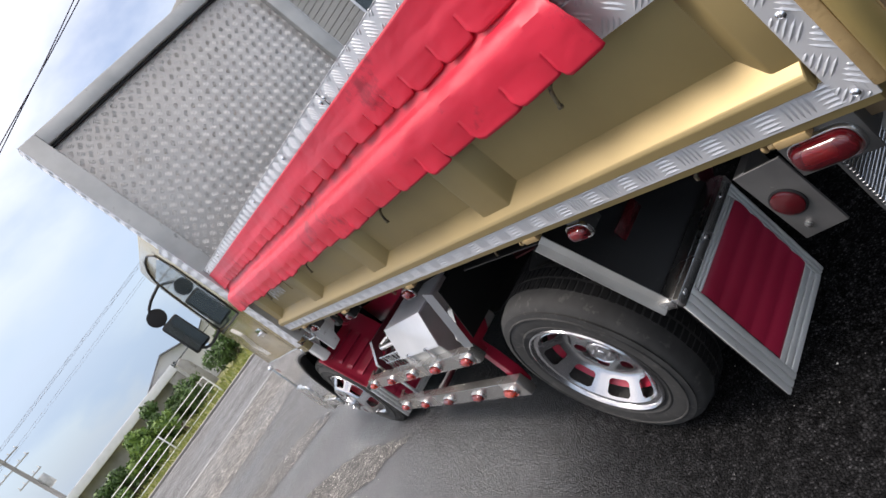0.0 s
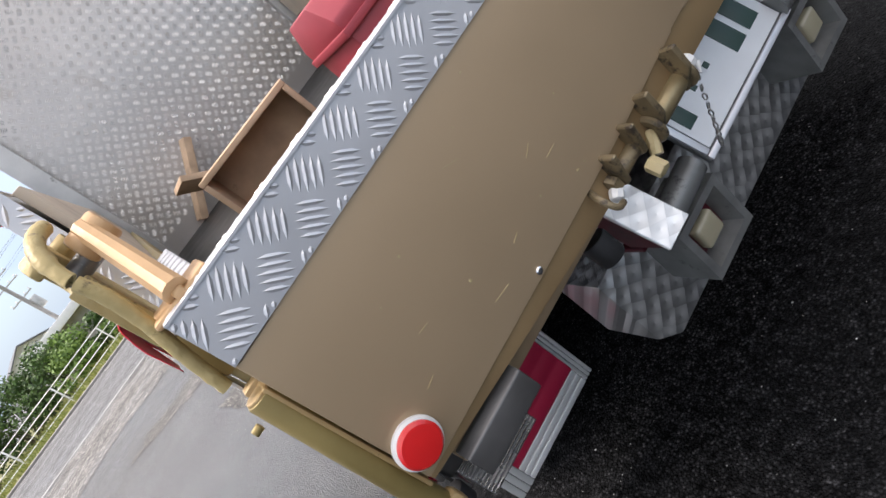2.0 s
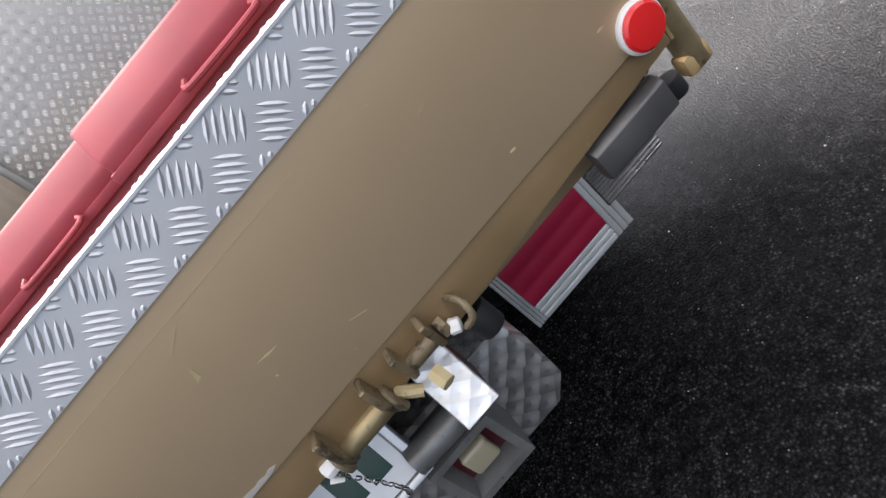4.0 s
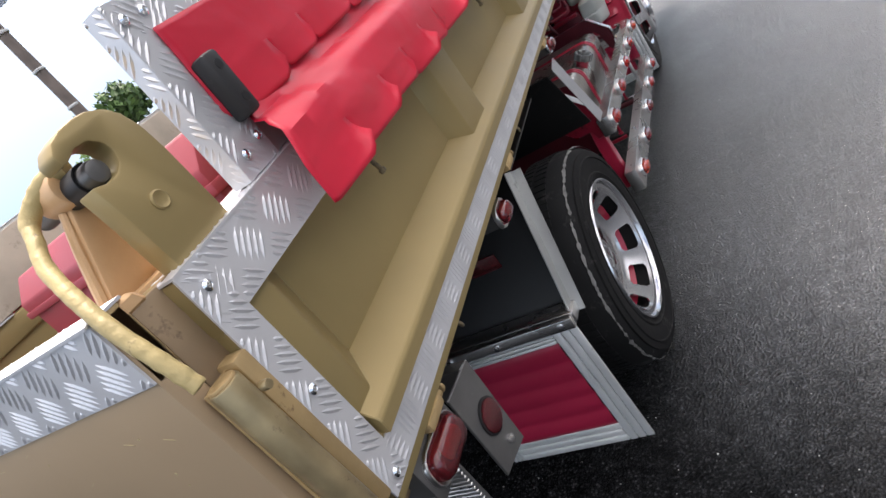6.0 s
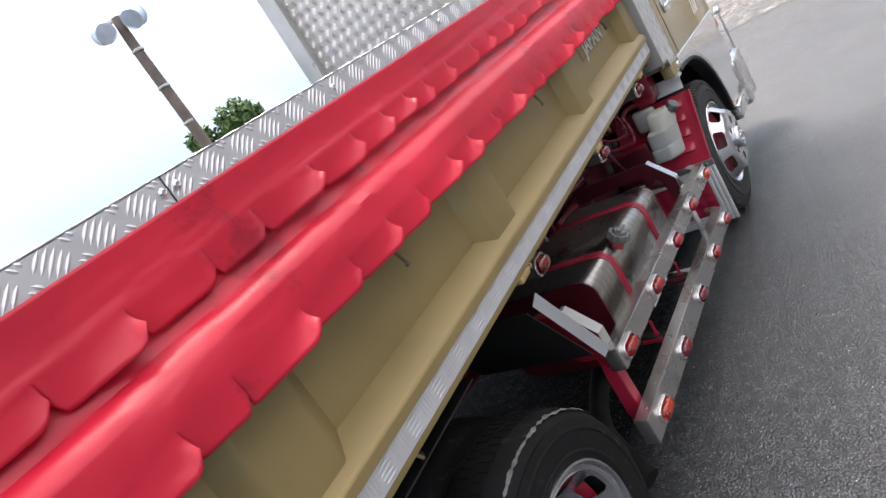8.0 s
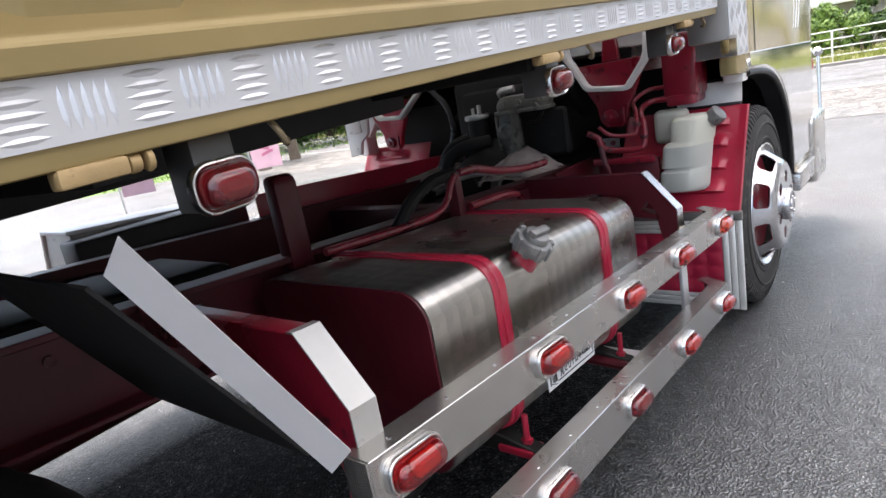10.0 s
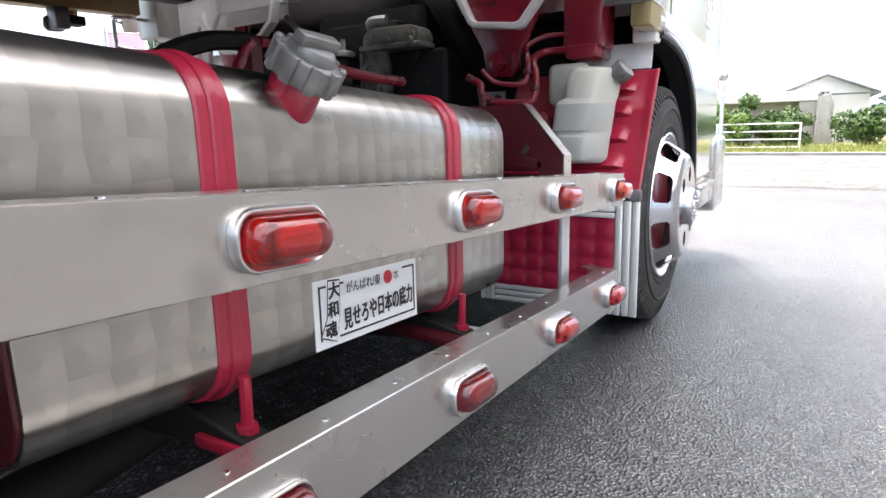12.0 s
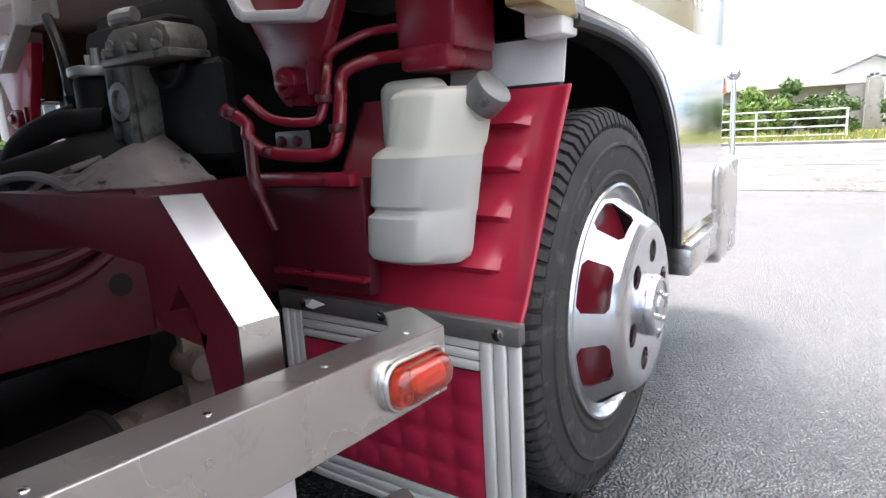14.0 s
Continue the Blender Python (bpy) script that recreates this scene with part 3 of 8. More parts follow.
def box(x0, x1, y0, y1, z0, z1, bevel=0.004, seg=2):
    bm = bmesh.new()
    bmesh.ops.create_cube(bm, size=1)
    for v in bm.verts:
        v.co = ((x0 + x1) / 2 + v.co.x * (x1 - x0), (y0 + y1) / 2 + v.co.y * (y1 - y0), (z0 + z1) / 2 + v.co.z * (z1 - z0))
    if bevel:
        b = min(bevel, 0.45 * min(abs(x1 - x0), abs(y1 - y0), abs(z1 - z0)))
        bmesh.ops.bevel(bm, geom=bm.edges[:], offset=b, segments=seg, profile=0.5, affect="EDGES")
    return bm


def prism(profile, axis, a0, a1, bevel=0.003, seg=1):
    """A closed outline in two axes, drawn out along the third from a0 to a1."""
    bm = bmesh.new()

    def at(p, a):
        return {"x": (a, p[0], p[1]), "y": (p[0], a, p[1]), "z": (p[0], p[1], a)}[axis]

    lo = [bm.verts.new(at(p, a0)) for p in profile]
    hi = [bm.verts.new(at(p, a1)) for p in profile]
    n = len(profile)
    bm.faces.new(lo)
    bm.faces.new(hi[::-1])
    for i in range(n):
        bm.faces.new((lo[i], hi[i], hi[(i + 1) % n], lo[(i + 1) % n]))
    bmesh.ops.recalc_face_normals(bm, faces=bm.faces[:])
    if bevel:
        bmesh.ops.bevel(bm, geom=bm.edges[:], offset=bevel, segments=seg, profile=0.5, affect="EDGES", clamp_overlap=True)
    return bm


def cyl(p0, p1, r0, r1=None, seg=16, bevel=0.0):
    r1 = r0 if r1 is None else r1
    bm = bmesh.new()
    d = Vector(p1) - Vector(p0)
    bmesh.ops.create_cone(bm, cap_ends=True, segments=seg, radius1=r0, radius2=r1, depth=d.length)
    if bevel:
        edges = [e for e in bm.edges if any(len(f.verts) > 4 for f in e.link_faces)]
        bmesh.ops.bevel(bm, geom=edges, offset=bevel, segments=2, profile=0.5, affect="EDGES")
    m = Matrix.Translation((Vector(p0) + Vector(p1)) / 2) @ d.to_track_quat("Z", "Y").to_matrix().to_4x4()
    bmesh.ops.transform(bm, matrix=m, verts=bm.verts[:])
    return bm


def tube(points, r, seg=10, steps=5):
    """A round bar along a smooth line through the points."""
    pts = [Vector(p) for p in points]
    line = []
    for i in range(len(pts) - 1):
        a, b, c, d = pts[max(0, i - 1)], pts[i], pts[i + 1], pts[min(len(pts) - 1, i + 2)]
        for k in range(steps):
            t = k / steps
            line.append(0.5 * ((2 * b) + (c - a) * t + (2 * a - 5 * b + 4 * c - d) * t * t + (3 * b - a - 3 * c + d) * t ** 3))
    line.append(pts[-1])
    bm = bmesh.new()
    rings = []
    up = Vector((0.13, 0.21, 0.97))
    for i, q in enumerate(line):
        t = (line[min(i + 1, len(line) - 1)] - line[max(i - 1, 0)]).normalized()
        e1 = t.cross(up)
        if e1.length < 1e-3:
            e1 = t.cross(Vector((1, 0, 0)))
        e1.normalize()
        e2 = t.cross(e1)
        rad = r(i / (len(line) - 1)) if callable(r) else r
        rings.append([bm.verts.new(q + rad * (math.cos(k * math.tau / seg) * e1 + math.sin(k * math.tau / seg) * e2)) for k in range(seg)])
    for a, b in zip(rings, rings[1:]):
        for k in range(seg):
            bm.faces.new((a[k], a[(k + 1) % seg], b[(k + 1) % seg], b[k]))
    bm.faces.new(rings[0][::-1])
    bm.faces.new(rings[-1])
    return bm


def lathe(profile, centre, axis="x", seg=48):
    """A profile of (radius, offset along the axis) turned round the axis through centre."""
    bm = bmesh.new()
    rings = []
    for r, a in profile:
        ring = []
        for k in range(seg):
            c, s_ = math.cos(k * math.tau / seg) * r, math.sin(k * math.tau / seg) * r
            ring.append(bm.verts.new(Vector(centre) + (Vector((a, c, s_)) if axis == "x" else Vector((c, s_, a)) if axis == "z" else Vector((c, a, s_)))))
        rings.append(ring)
    for a, b in zip(rings, rings[1:]):
        for k in range(seg):
            bm.faces.new((a[k], a[(k + 1) % seg], b[(k + 1) % seg], b[k]))
    for ring, (r, a) in ((rings[0], profile[0]), (rings[-1], profile[-1])):
        if r > 1e-4 and profile[0] != profile[-1]:
            bm.faces.new(ring)
    bmesh.ops.remove_doubles(bm, verts=bm.verts[:], dist=1e-5)
    bmesh.ops.recalc_face_normals(bm, faces=bm.faces[:])
    return bm


def sheet(fn, nu, nv):
    """A grid of faces from fn(u, v) with u and v from 0 to 1."""
    verts = [fn(i / nu, j / nv) for i in range(nu + 1) for j in range(nv + 1)]
    w = nv + 1
    faces = [(i * w + j, (i + 1) * w + j, (i + 1) * w + j + 1, i * w + j + 1) for i in range(nu) for j in range(nv)]
    return verts, faces


def merged(*bms):
    out = bmesh.new()
    for bm in bms:
        me = bpy.data.meshes.new("tmp")
        bm.to_mesh(me)
        bm.free()
        out.from_mesh(me)
        bpy.data.meshes.remove(me)
    return out


def treads(place, u0, u1, v0, v1, pitch=0.066, length=0.041, width=0.0058, high=0.0014, turn=45.0, bars=5, gap=0.0083, row=None, spin=0.0, phase=0.0):
    """Raised bars of a five-bar tread plate in the rectangle u0..u1, v0..v1. place(u, v, h) gives the world. spin turns the whole sheet."""
    verts, faces = [], []
    row = (v0 + v1) / 2 if row is None else row
    nu = int((u1 - u0) / pitch) + 2
    j0, j1 = int((v0 - row) / pitch * 2) - 1, int((v1 - row) / pitch * 2) + 2
    cs, sn = math.cos(radians(spin)), math.sin(radians(spin))
    if spin:
        j0, j1 = -nu * 2, nu * 2
    for i in range(-1, nu * 2):
        for j in range(j0, j1):
            if (i + j) % 2:
                continue
            cu, cv = u0 + phase + cs * i * pitch / 2 - sn * j * pitch / 2, row + sn * i * pitch / 2 + cs * j * pitch / 2
            if not (u0 - length < cu < u1 + length and v0 - length < cv < v1 + length):
                continue
            ang = radians(turn + spin) if j % 2 == 0 else radians(turn - 90 + spin)
            cu2, su2 = math.cos(ang), math.sin(ang)
            for k in range(bars):
                o = (k - (bars - 1) / 2) * gap
                ll = length * (1.0 - 0.07 * abs(k - (bars - 1) / 2))
                bu, bv = cu - su2 * o, cv + cu2 * o
                t0, t1 = -ll / 2, ll / 2
                # keep the part of the bar that lies on the plate
                while t0 < t1 and not (u0 <= bu + cu2 * t0 <= u1 and v0 <= bv + su2 * t0 <= v1):
                    t0 += 0.0015
                while t1 > t0 and not (u0 <= bu + cu2 * t1 <= u1 and v0 <= bv + su2 * t1 <= v1):
                    t1 -= 0.0015
                if t1 - t0 < 0.006:
                    continue
                n = len(verts)
                m, h = (t0 + t1) / 2, (t1 - t0) / 2
                for t, w, z in ((t0, 0, 0), (m - h * 0.36, width / 2, 0), (m + h * 0.36, width / 2, 0), (t1, 0, 0), (m + h * 0.36, -width / 2, 0), (m - h * 0.36, -width / 2, 0), (m - h * 0.45, 0, high), (m + h * 0.45, 0, high)):
                    verts.append(place(bu + cu2 * t - su2 * w, bv + su2 * t + cu2 * w, z))
                faces += [(n, n + 1, n + 6), (n + 1, n + 2, n + 7, n + 6), (n + 2, n + 3, n + 7), (n + 3, n + 4, n + 7), (n + 4, n + 5, n + 6, n + 7), (n + 5, n, n + 6)]
    return verts, faces


def loft_rr(cy, cz, layers, seg=5, close=True):
    """Rounded rectangles in the y-z plane, stacked along x: layers of (x, half width, half height, corner radius)."""
    bm = bmesh.new()
    rings = []
    for x, hy, hz, r in layers:
        ring = []
        for sy, sz, a0 in ((1, 1, 0), (-1, 1, 90), (-1, -1, 180), (1, -1, 270)):
            for k in range(seg + 1):
                a = radians(a0 + 90 * k / seg)
                ring.append(bm.verts.new((x, cy + sy * (hy - r) + r * math.cos(a), cz + sz * (hz - r) + r * math.sin(a))))
        rings.append(ring)
    n = len(rings[0])
    for a, b in zip(rings, rings[1:]):
        for k in range(n):
            bm.faces.new((a[k], a[(k + 1) % n], b[(k + 1) % n], b[k]))
    if close:
        bm.faces.new(rings[-1])
        bm.faces.new(rings[0][::-1])
    bmesh.ops.recalc_face_normals(bm, faces=bm.faces[:])
    return bm


def lettered(body, size, bold=0.0):
    """A flat mesh of type in the built-in font, as vertex and face lists in its own plane."""
    fc = bpy.data.curves.new("type", "FONT")
    fc.body, fc.size, fc.offset = body, size, bold
    tob = new("type", fc)
    tm = bpy.data.meshes.new_from_object(tob.evaluated_get(bpy.context.evaluated_depsgraph_get()))
    bpy.data.objects.remove(tob)
    return [tuple(v.co) for v in tm.vertices], [tuple(f.vertices) for f in tm.polygons]


def plate4(a, b, c, d, t):
    """A flat sheet between four corners, t thick."""
    q = [Vector(v) for v in (a, b, c, d)]
    n = (q[1] - q[0]).cross(q[3] - q[0]).normalized() * t
    vs = q + [v - n for v in q]
    return [tuple(v) for v in vs], [(0, 1, 2, 3), (7, 6, 5, 4), (0, 4, 5, 1), (1, 5, 6, 2), (2, 6, 7, 3), (3, 7, 4, 0)]


def stuff(ob):
    ob["kind"] = "stuff"
    return ob


def thing(name, at, label, category, group="", rz=0.0):
    ob = new(name)
    ob.empty_display_size = 0.2
    ob.matrix_basis = pose(*at, 0, 0, rz)
    return tagged(ob, label, category, group)


def rivet(y, z, x, r=0.0066):
    return lathe([(r, 0.0), (r, 0.0015), (r * 0.55, 0.004), (r * 0.5, 0.003), (r * 0.28, 0.003), (0.0003, 0.0035)], (x, y, z), "x", 12)


def marker(y, z, x, s, mode, lens_mat, parent, ln=0.090, ht=0.045, label="red marker lamp in a bright bezel"):
    """A lamp in a rounded bezel: backing, hollow domed lens over a bright reflector, bulb and screw."""
    hy, hz = ln / 2, ht / 2
    rc = min(hy, hz) * 0.80
    base = part("marker_lamp", loft_rr(y, z, [(x, hy + 0.0025, hz + 0.0025, rc + 0.0025), (x + 0.007, hy + 0.0025, hz + 0.0025, rc + 0.0025), (x + 0.0095, hy + 0.001, hz + 0.001, rc + 0.001), (x + 0.010, hy - 0.0005, hz - 0.0005, rc - 0.0005), (x + 0.008, hy - 0.003, hz - 0.003, rc - 0.003), (x + 0.003, hy - 0.0035, hz - 0.0035, rc - 0.0035)], 7), STEEL, parent, label, mode, s)
    outer = [(0.005, 0.004, 0.004), (0.014, 0.0042, 0.0045), (0.019, 0.0052, 0.006), (0.0235, 0.008, 0.0085), (0.0265, 0.013, 0.0125), (0.028, 0.020, 0.0165)]
    shell = [(x + a, max(0.003, hy - b), max(0.0015, hz - c), max(0.0012, min(rc - 0.004, hz - c - 0.0002, hy - b - 0.0002))) for a, b, c in outer if hy - b > 0.003 and hz - c > 0.0015]
    part("lens", loft_rr(y, z, shell, 7), lens_mat, base, "moulded lamp lens", mode, s)
    part("bulb", loft_rr(y + ln * 0.06, z - 0.001, [(x + 0.008, hy * 0.48, hz * 0.34, hz * 0.30), (x + 0.013, hy * 0.48, hz * 0.34, hz * 0.30), (x + 0.017, hy * 0.34, hz * 0.18, hz * 0.15)], 3), BULB, base, "", mode, s)
    part("screw", lathe([(0.0045, 0), (0.0045, 0.003), (0.0003, 0.005)], (x + 0.019, y - hy + 0.0135, z - ht * 0.12), "x", 10), CHROME, base, "", mode, s)
    return base


# ---- ground ----
def ground_z(y):
    return 0.0 if y < 5 else -0.0255 * (min(y, 31) - 5)


def strip(name, x0, x1, y0, y1, lift, material, label, wobble=0.0, nx=60, ny=6, seed=3.0):
    """A flat layer that follows the fall of the ground, with an uneven edge."""
    def fn(u, v):
        y = y0 + (y1 - y0) * v
        x = x0 + (x1 - x0) * u
        e = wobble * (noise.noise((x * 0.5, seed, v * 2)) + 0.5 * noise.noise((x * 1.7, seed + 4, v)))
        ex = wobble * (noise.noise((y * 0.6, seed + 9, u * 3)) + 0.6 * noise.noise((y * 2.1, seed + 2, u)))
        y += e
        return x + ex, y, ground_z(y) + lift
    ob = part(name, sheet(fn, nx, ny), material)
    return tagged(ob, label, name.split("_")[0], kind="structure")


ys = [-900, -60, -20, -8, -4, 0, 3, 5, 10, 15, 20, 25, 31, 45, 80, 900]
xs = [-900, -100, -40, -20, -8, -3, 0, 3, 8, 20, 40, 100, 900]
gv = [(x, y, ground_z(y)) for y in ys for x in xs]
gf = [(j * len(xs) + i, j * len(xs) + i + 1, (j + 1) * len(xs) + i + 1, (j + 1) * len(xs) + i) for j in range(len(ys) - 1) for i in range(len(xs) - 1)]
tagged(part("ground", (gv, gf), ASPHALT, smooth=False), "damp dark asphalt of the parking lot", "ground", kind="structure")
strip("road", -300, 300, 14.2, 27.4, 0.006, ROADMAT, "grey asphalt road past the parking lot", 0.0, 40, 14)
strip("pavement_apron", -14, 30, 9.4, 14.2, 0.005, APRON, "pale worn concrete apron at the road", 0.55, 90, 12)


def blotch(cx, cy, rx, ry, turn, seed, label):
    """A flat patch with a ragged outline on the ground."""
    vs, fs = [(cx, cy, ground_z(cy) + 0.004)], []
    n, c, sn = 140, math.cos(radians(turn)), math.sin(radians(turn))
    for k in range(n):
        a = k * math.tau / n
        r = 1 + 0.42 * noise.noise((math.cos(a) * 1.6, math.sin(a) * 1.6, seed)) + 0.22 * noise.noise((math.cos(a) * 5, math.sin(a) * 5, seed + 3)) + 0.12 * noise.noise((math.cos(a) * 15, math.sin(a) * 15, seed + 7))
        u, v = rx * r * math.cos(a), ry * r * math.sin(a)
        x, y = cx + c * u - sn * v, cy + sn * u + c * v
        vs.append((x, y, ground_z(y) + 0.004))
        fs.append((0, 1 + k, 1 + (k + 1) % n))
    tagged(part("pavement_patch", (vs, fs), PATCH, smooth=False), label, "pavement", kind="structure")


blotch(-1.85, 6.5, 1.15, 0.36, 150, 7.0, "long dusty pale patch in the asphalt")
blotch(-1.30, 4.0, 0.72, 0.15, 112, 15.0, "small dusty pale patch in the asphalt")
blotch(-4.4, 6.4, 2.2, 0.9, 100, 12.0, "wide dusty pale patch in the asphalt")
strip("road_line", -300, 300, 14.5, 14.65, 0.011, LINE, "worn white edge line of the road", 0.0, 40, 1)
strip("road_line", -300, 300, 26.6, 26.75, 0.011, LINE, "worn white edge line of the road", 0.0, 40, 1)
tagged(part("kerb", prism([(27.4, -0.75), (27.4, -0.47), (27.43, -0.45), (27.62, -0.45), (27.62, -0.75)], "x", -300, 300, 0), KERB), "weathered concrete kerb along the road", "kerb", kind="structure")
tagged(part("verge", ([(-300, 27.62, -0.47), (300, 27.62, -0.47), (300, 31, -0.6), (-300, 31, -0.6), (300, 60, -0.6), (-300, 60, -0.6)], [(0, 1, 2, 3), (3, 2, 4, 5)]), surface("verge_soil", (0.19, 0.19, 0.08), 0.95, 0, 0.3, 0.7, 20, 0.4, 0.02), smooth=False), "grassy soil behind the kerb", "verge", kind="structure")

# loose pale grit on the asphalt
rng = random.Random(5)
gvs, gfs = [], []
for _ in range(2600):
    a = rng.random()
    x, y = (rng.uniform(-3.2, 3.4), rng.uniform(-3.2, 4.5))
    r = rng.uniform(0.0008, 0.0026) * (1.7 if rng.random() < 0.06 else 1)
    n = len(gvs)
    for k in range(4):
        q = k * math.tau / 4 + a * 6
        gvs.append((x + r * math.cos(q), y + r * math.sin(q), 0.0003))
    gvs.append((x + r * 0.2, y, r * 0.9))
    gfs += [(n, n + 1, n + 4), (n + 1, n + 2, n + 4), (n + 2, n + 3, n + 4), (n + 3, n, n + 4)]
tagged(part("grit", (gvs, gfs), GRIT, smooth=False), "pale grit scattered on the asphalt", "grit", kind="stuff")

# ---- the truck ----
truck = thing("dump_truck", (0, 0, 0), "small gold dump truck with wine-red chassis and polished trim", "truck")
SIDES = (1, -1)


def band(name, place, u0, u1, v0, v1, parent, mode, s, label="", row=None, spin=0.0, phase=0.0):
    """A tread-plate strip: a thin plate and its raised bars."""
    c = [place(u, v, 0) for u, v in ((u0, v0), (u1, v0), (u1, v1), (u0, v1))]
    k = [place(u, v, -0.003) for u, v in ((u0, v0), (u1, v0), (u1, v1), (u0, v1))]
    plate = part(name, (c + k, [(0, 1, 2, 3), (7, 6, 5, 4), (0, 4, 5, 1), (1, 5, 6, 2), (2, 6, 7, 3), (3, 7, 4, 0)]), ALU, parent, label or "aluminium tread-plate strip", mode, s, smooth=False)
    stuff(part("tread_relief", treads(place, u0, u1, v0, v1, row=row, spin=spin, phase=phase), BAR, plate, "", mode, s, smooth=False))
    return plate


# bed floor, cross beams and long beams
floor_ob = part("bed_floor", box(-0.84, 0.84, -0.1, 3.06, 0.93, 0.955), BLACK, truck, "scuffed dark steel load floor", "B")
for x, zb, ye in ((-0.42, 0.85, 2.91), (0.42, 0.82, 2.22)):
    part("bed_beam", box(x - 0.04, x + 0.04, -0.02, ye, zb, 0.93, 0.006), UNDER, truck, "black long beam under the bed", "B")
for y in (0.2, 0.75, 1.45, 2.15):
    part("cross_beam", box(-0.83, 0.83, y - 0.03, y + 0.03, 0.85, 0.93, 0.004), UNDER, truck, "", "B")
part("rear_beam", box(-0.83, 0.83, -0.062, 0.0, 0.820, 0.915, 0.004), BROWN_DIRTY, truck, "champagne-painted rear cross member", "B")

for s in SIDES:
    side = part("side_panel", box(0.835, 0.845, -0.03, 3.02, 0.94, 1.225, 0.002), GOLD, truck, "gold steel bed side with pressed ribs", "B", s)
    part("bottom_rail", box(0.82, 0.882, -0.075, 3.03, 0.872, 0.943, 0.004), GOLD, side, "", "B", s)
    part("ledge", prism([(0.835, 0.94), (0.8955, 0.936), (0.8968, 0.956), (0.893, 0.9625), (0.845, 1.005), (0.835, 1.005)], "y", -0.03, 3.02, 0.0015, 1), GOLD, side, "sloped gold ledge", "B", s, smooth=False)
    part("top_rail", box(0.815, 0.882, -0.078, 3.03, 1.158, 1.231, 0.005), GOLD, side, "", "B", s)
    # end posts and ribs
    for y0, y1, d0, d1 in ((-0.076, 0.06, 0, 0.05), (0.60, 0.81, 0.05, 0.045), (1.345, 1.555, 0.05, 0.045), (2.09, 2.30, 0.05, 0.045), (2.86, 3.03, 0.05, 0)):
        prof = [(0.84, y0), (0.878, y0 + d0), (0.878, y1 - d1), (0.84, y1)]
        part("rib", prism(prof, "z", 0.948, 1.166, 0.004, 2), GOLD, side, "", "B", s)
    part("lettering_panel", box(0.8445, 0.8465, 2.42, 2.78, 1.075, 1.15, 0.0), GOLD, side, "", "B", s)
    # tread-plate trim
    band("tread_strip", lambda u, v, h: (0.8855 + h, u, v), -0.079, 3.03, 0.889, 0.936, side, "B", s, spin=45.0)
    band("tread_strip", lambda u, v, h: (0.8855 + h, u, v), -0.079, 0.6, 1.16, 1.233, side, "B", s, row=1.197, phase=0.033)
    band("tread_strip", lambda u, v, h: (0.8865 + h, u, v), -0.080, -0.036, 0.889, 1.233, side, "B", s)
    band("tread_strip", lambda u, v, h: (v, u, 1.2345 + h), -0.079, 0.6, 0.80, 0.887, side, "B", s)
    for y, z in ((-0.058, 1.205), (-0.058, 0.905), (0.44, 1.2), (-0.058, 1.05)):
        part("rivet", rivet(y, z, 0.888), CHROME, side, "", "B", s)
    # tarpaulin pegs
    for y in (0.30, 1.095, 1.90, 2.66):
        part("peg", merged(tube([(0.842, y, 1.150), (0.868, y, 1.146), (0.878, y + 0.004, 1.134), (0.882, y + 0.010, 1.108)], 0.0038, 8, 4), cyl((0.8815, y + 0.0095, 1.110), (0.8825, y + 0.0105, 1.103), 0.0058, None, 8, 0.001)), LOCKMETAL, side, "thin bent tie-down peg", "B", s)
    # hinge pins and hooks below the side
    for y in (0.07, 0.72, 1.42, 2.12, 2.8):
        part("hinge_pin", merged(box(0.862, 0.884, y - 0.04, y + 0.012, 0.858, 0.873, 0.003), cyl((0.872, y + 0.014, 0.865), (0.872, y + 0.024, 0.865), 0.008, None, 10, 0.002), cyl((0.872, y + 0.028, 0.865), (0.872, y + 0.034, 0.865), 0.0095, None, 10, 0.002)), GOLD_CAST, side, "chipped gold hinge block", "B", s)
        part("under_hook", tube([(0.862, y + 0.16, 0.872), (0.868, y + 0.165, 0.858), (0.864, y + 0.172, 0.848), (0.855, y + 0.18, 0.85)], 0.0034, 8, 4), LOCKMETAL, side, "", "B", s)

    # raised side board with its tarpaulin skirt
    board = part("side_board", box(0.848, 0.873, 0.097, 3.1, 1.236, 1.462, 0.003), ALU_DULL, truck, "aluminium board on top of the bed side", "B", s)
    band("board_band", lambda u, v, h: (0.8755 + h, u, v), 0.095, 3.11, 1.420, 1.464, board, "B", s)
    band("board_band", lambda u, v, h: (0.8762 + h, u, v), 0.095, 0.166, 1.236, 1.464, board, "B", s)
    band("board_band", lambda u, v, h: (u, 0.0945 - h, v), 0.846, 0.8755, 1.236, 1.464, board, "B", s)
    band("board_band", lambda u, v, h: (v, u, 1.4655 + h), 0.095, 3.11, 0.846, 0.8755, board, "B", s)
    part("board_joint", box(0.8757, 0.8768, 0.80, 0.802, 1.420, 1.464, 0), BLACK, board, "", "B", s)
    for y in (0.112, 0.145, 0.79, 0.815, 1.2, 1.65, 2.1, 2.6, 3.0):
        part("rivet", rivet(y, 1.443, 0.878), CHROME, board, "", "B", s)
    for y, z in ((0.152, 1.268), (0.115, 1.262)):
        part("rivet", rivet(y, z, 0.879), CHROME, board, "", "B", s)
    rub = part("rubber_block", box(0.878, 0.906, 0.138, 0.165, 1.290, 1.372, 0.006), RUBBER, board, "black rubber buffer block", "B", s)
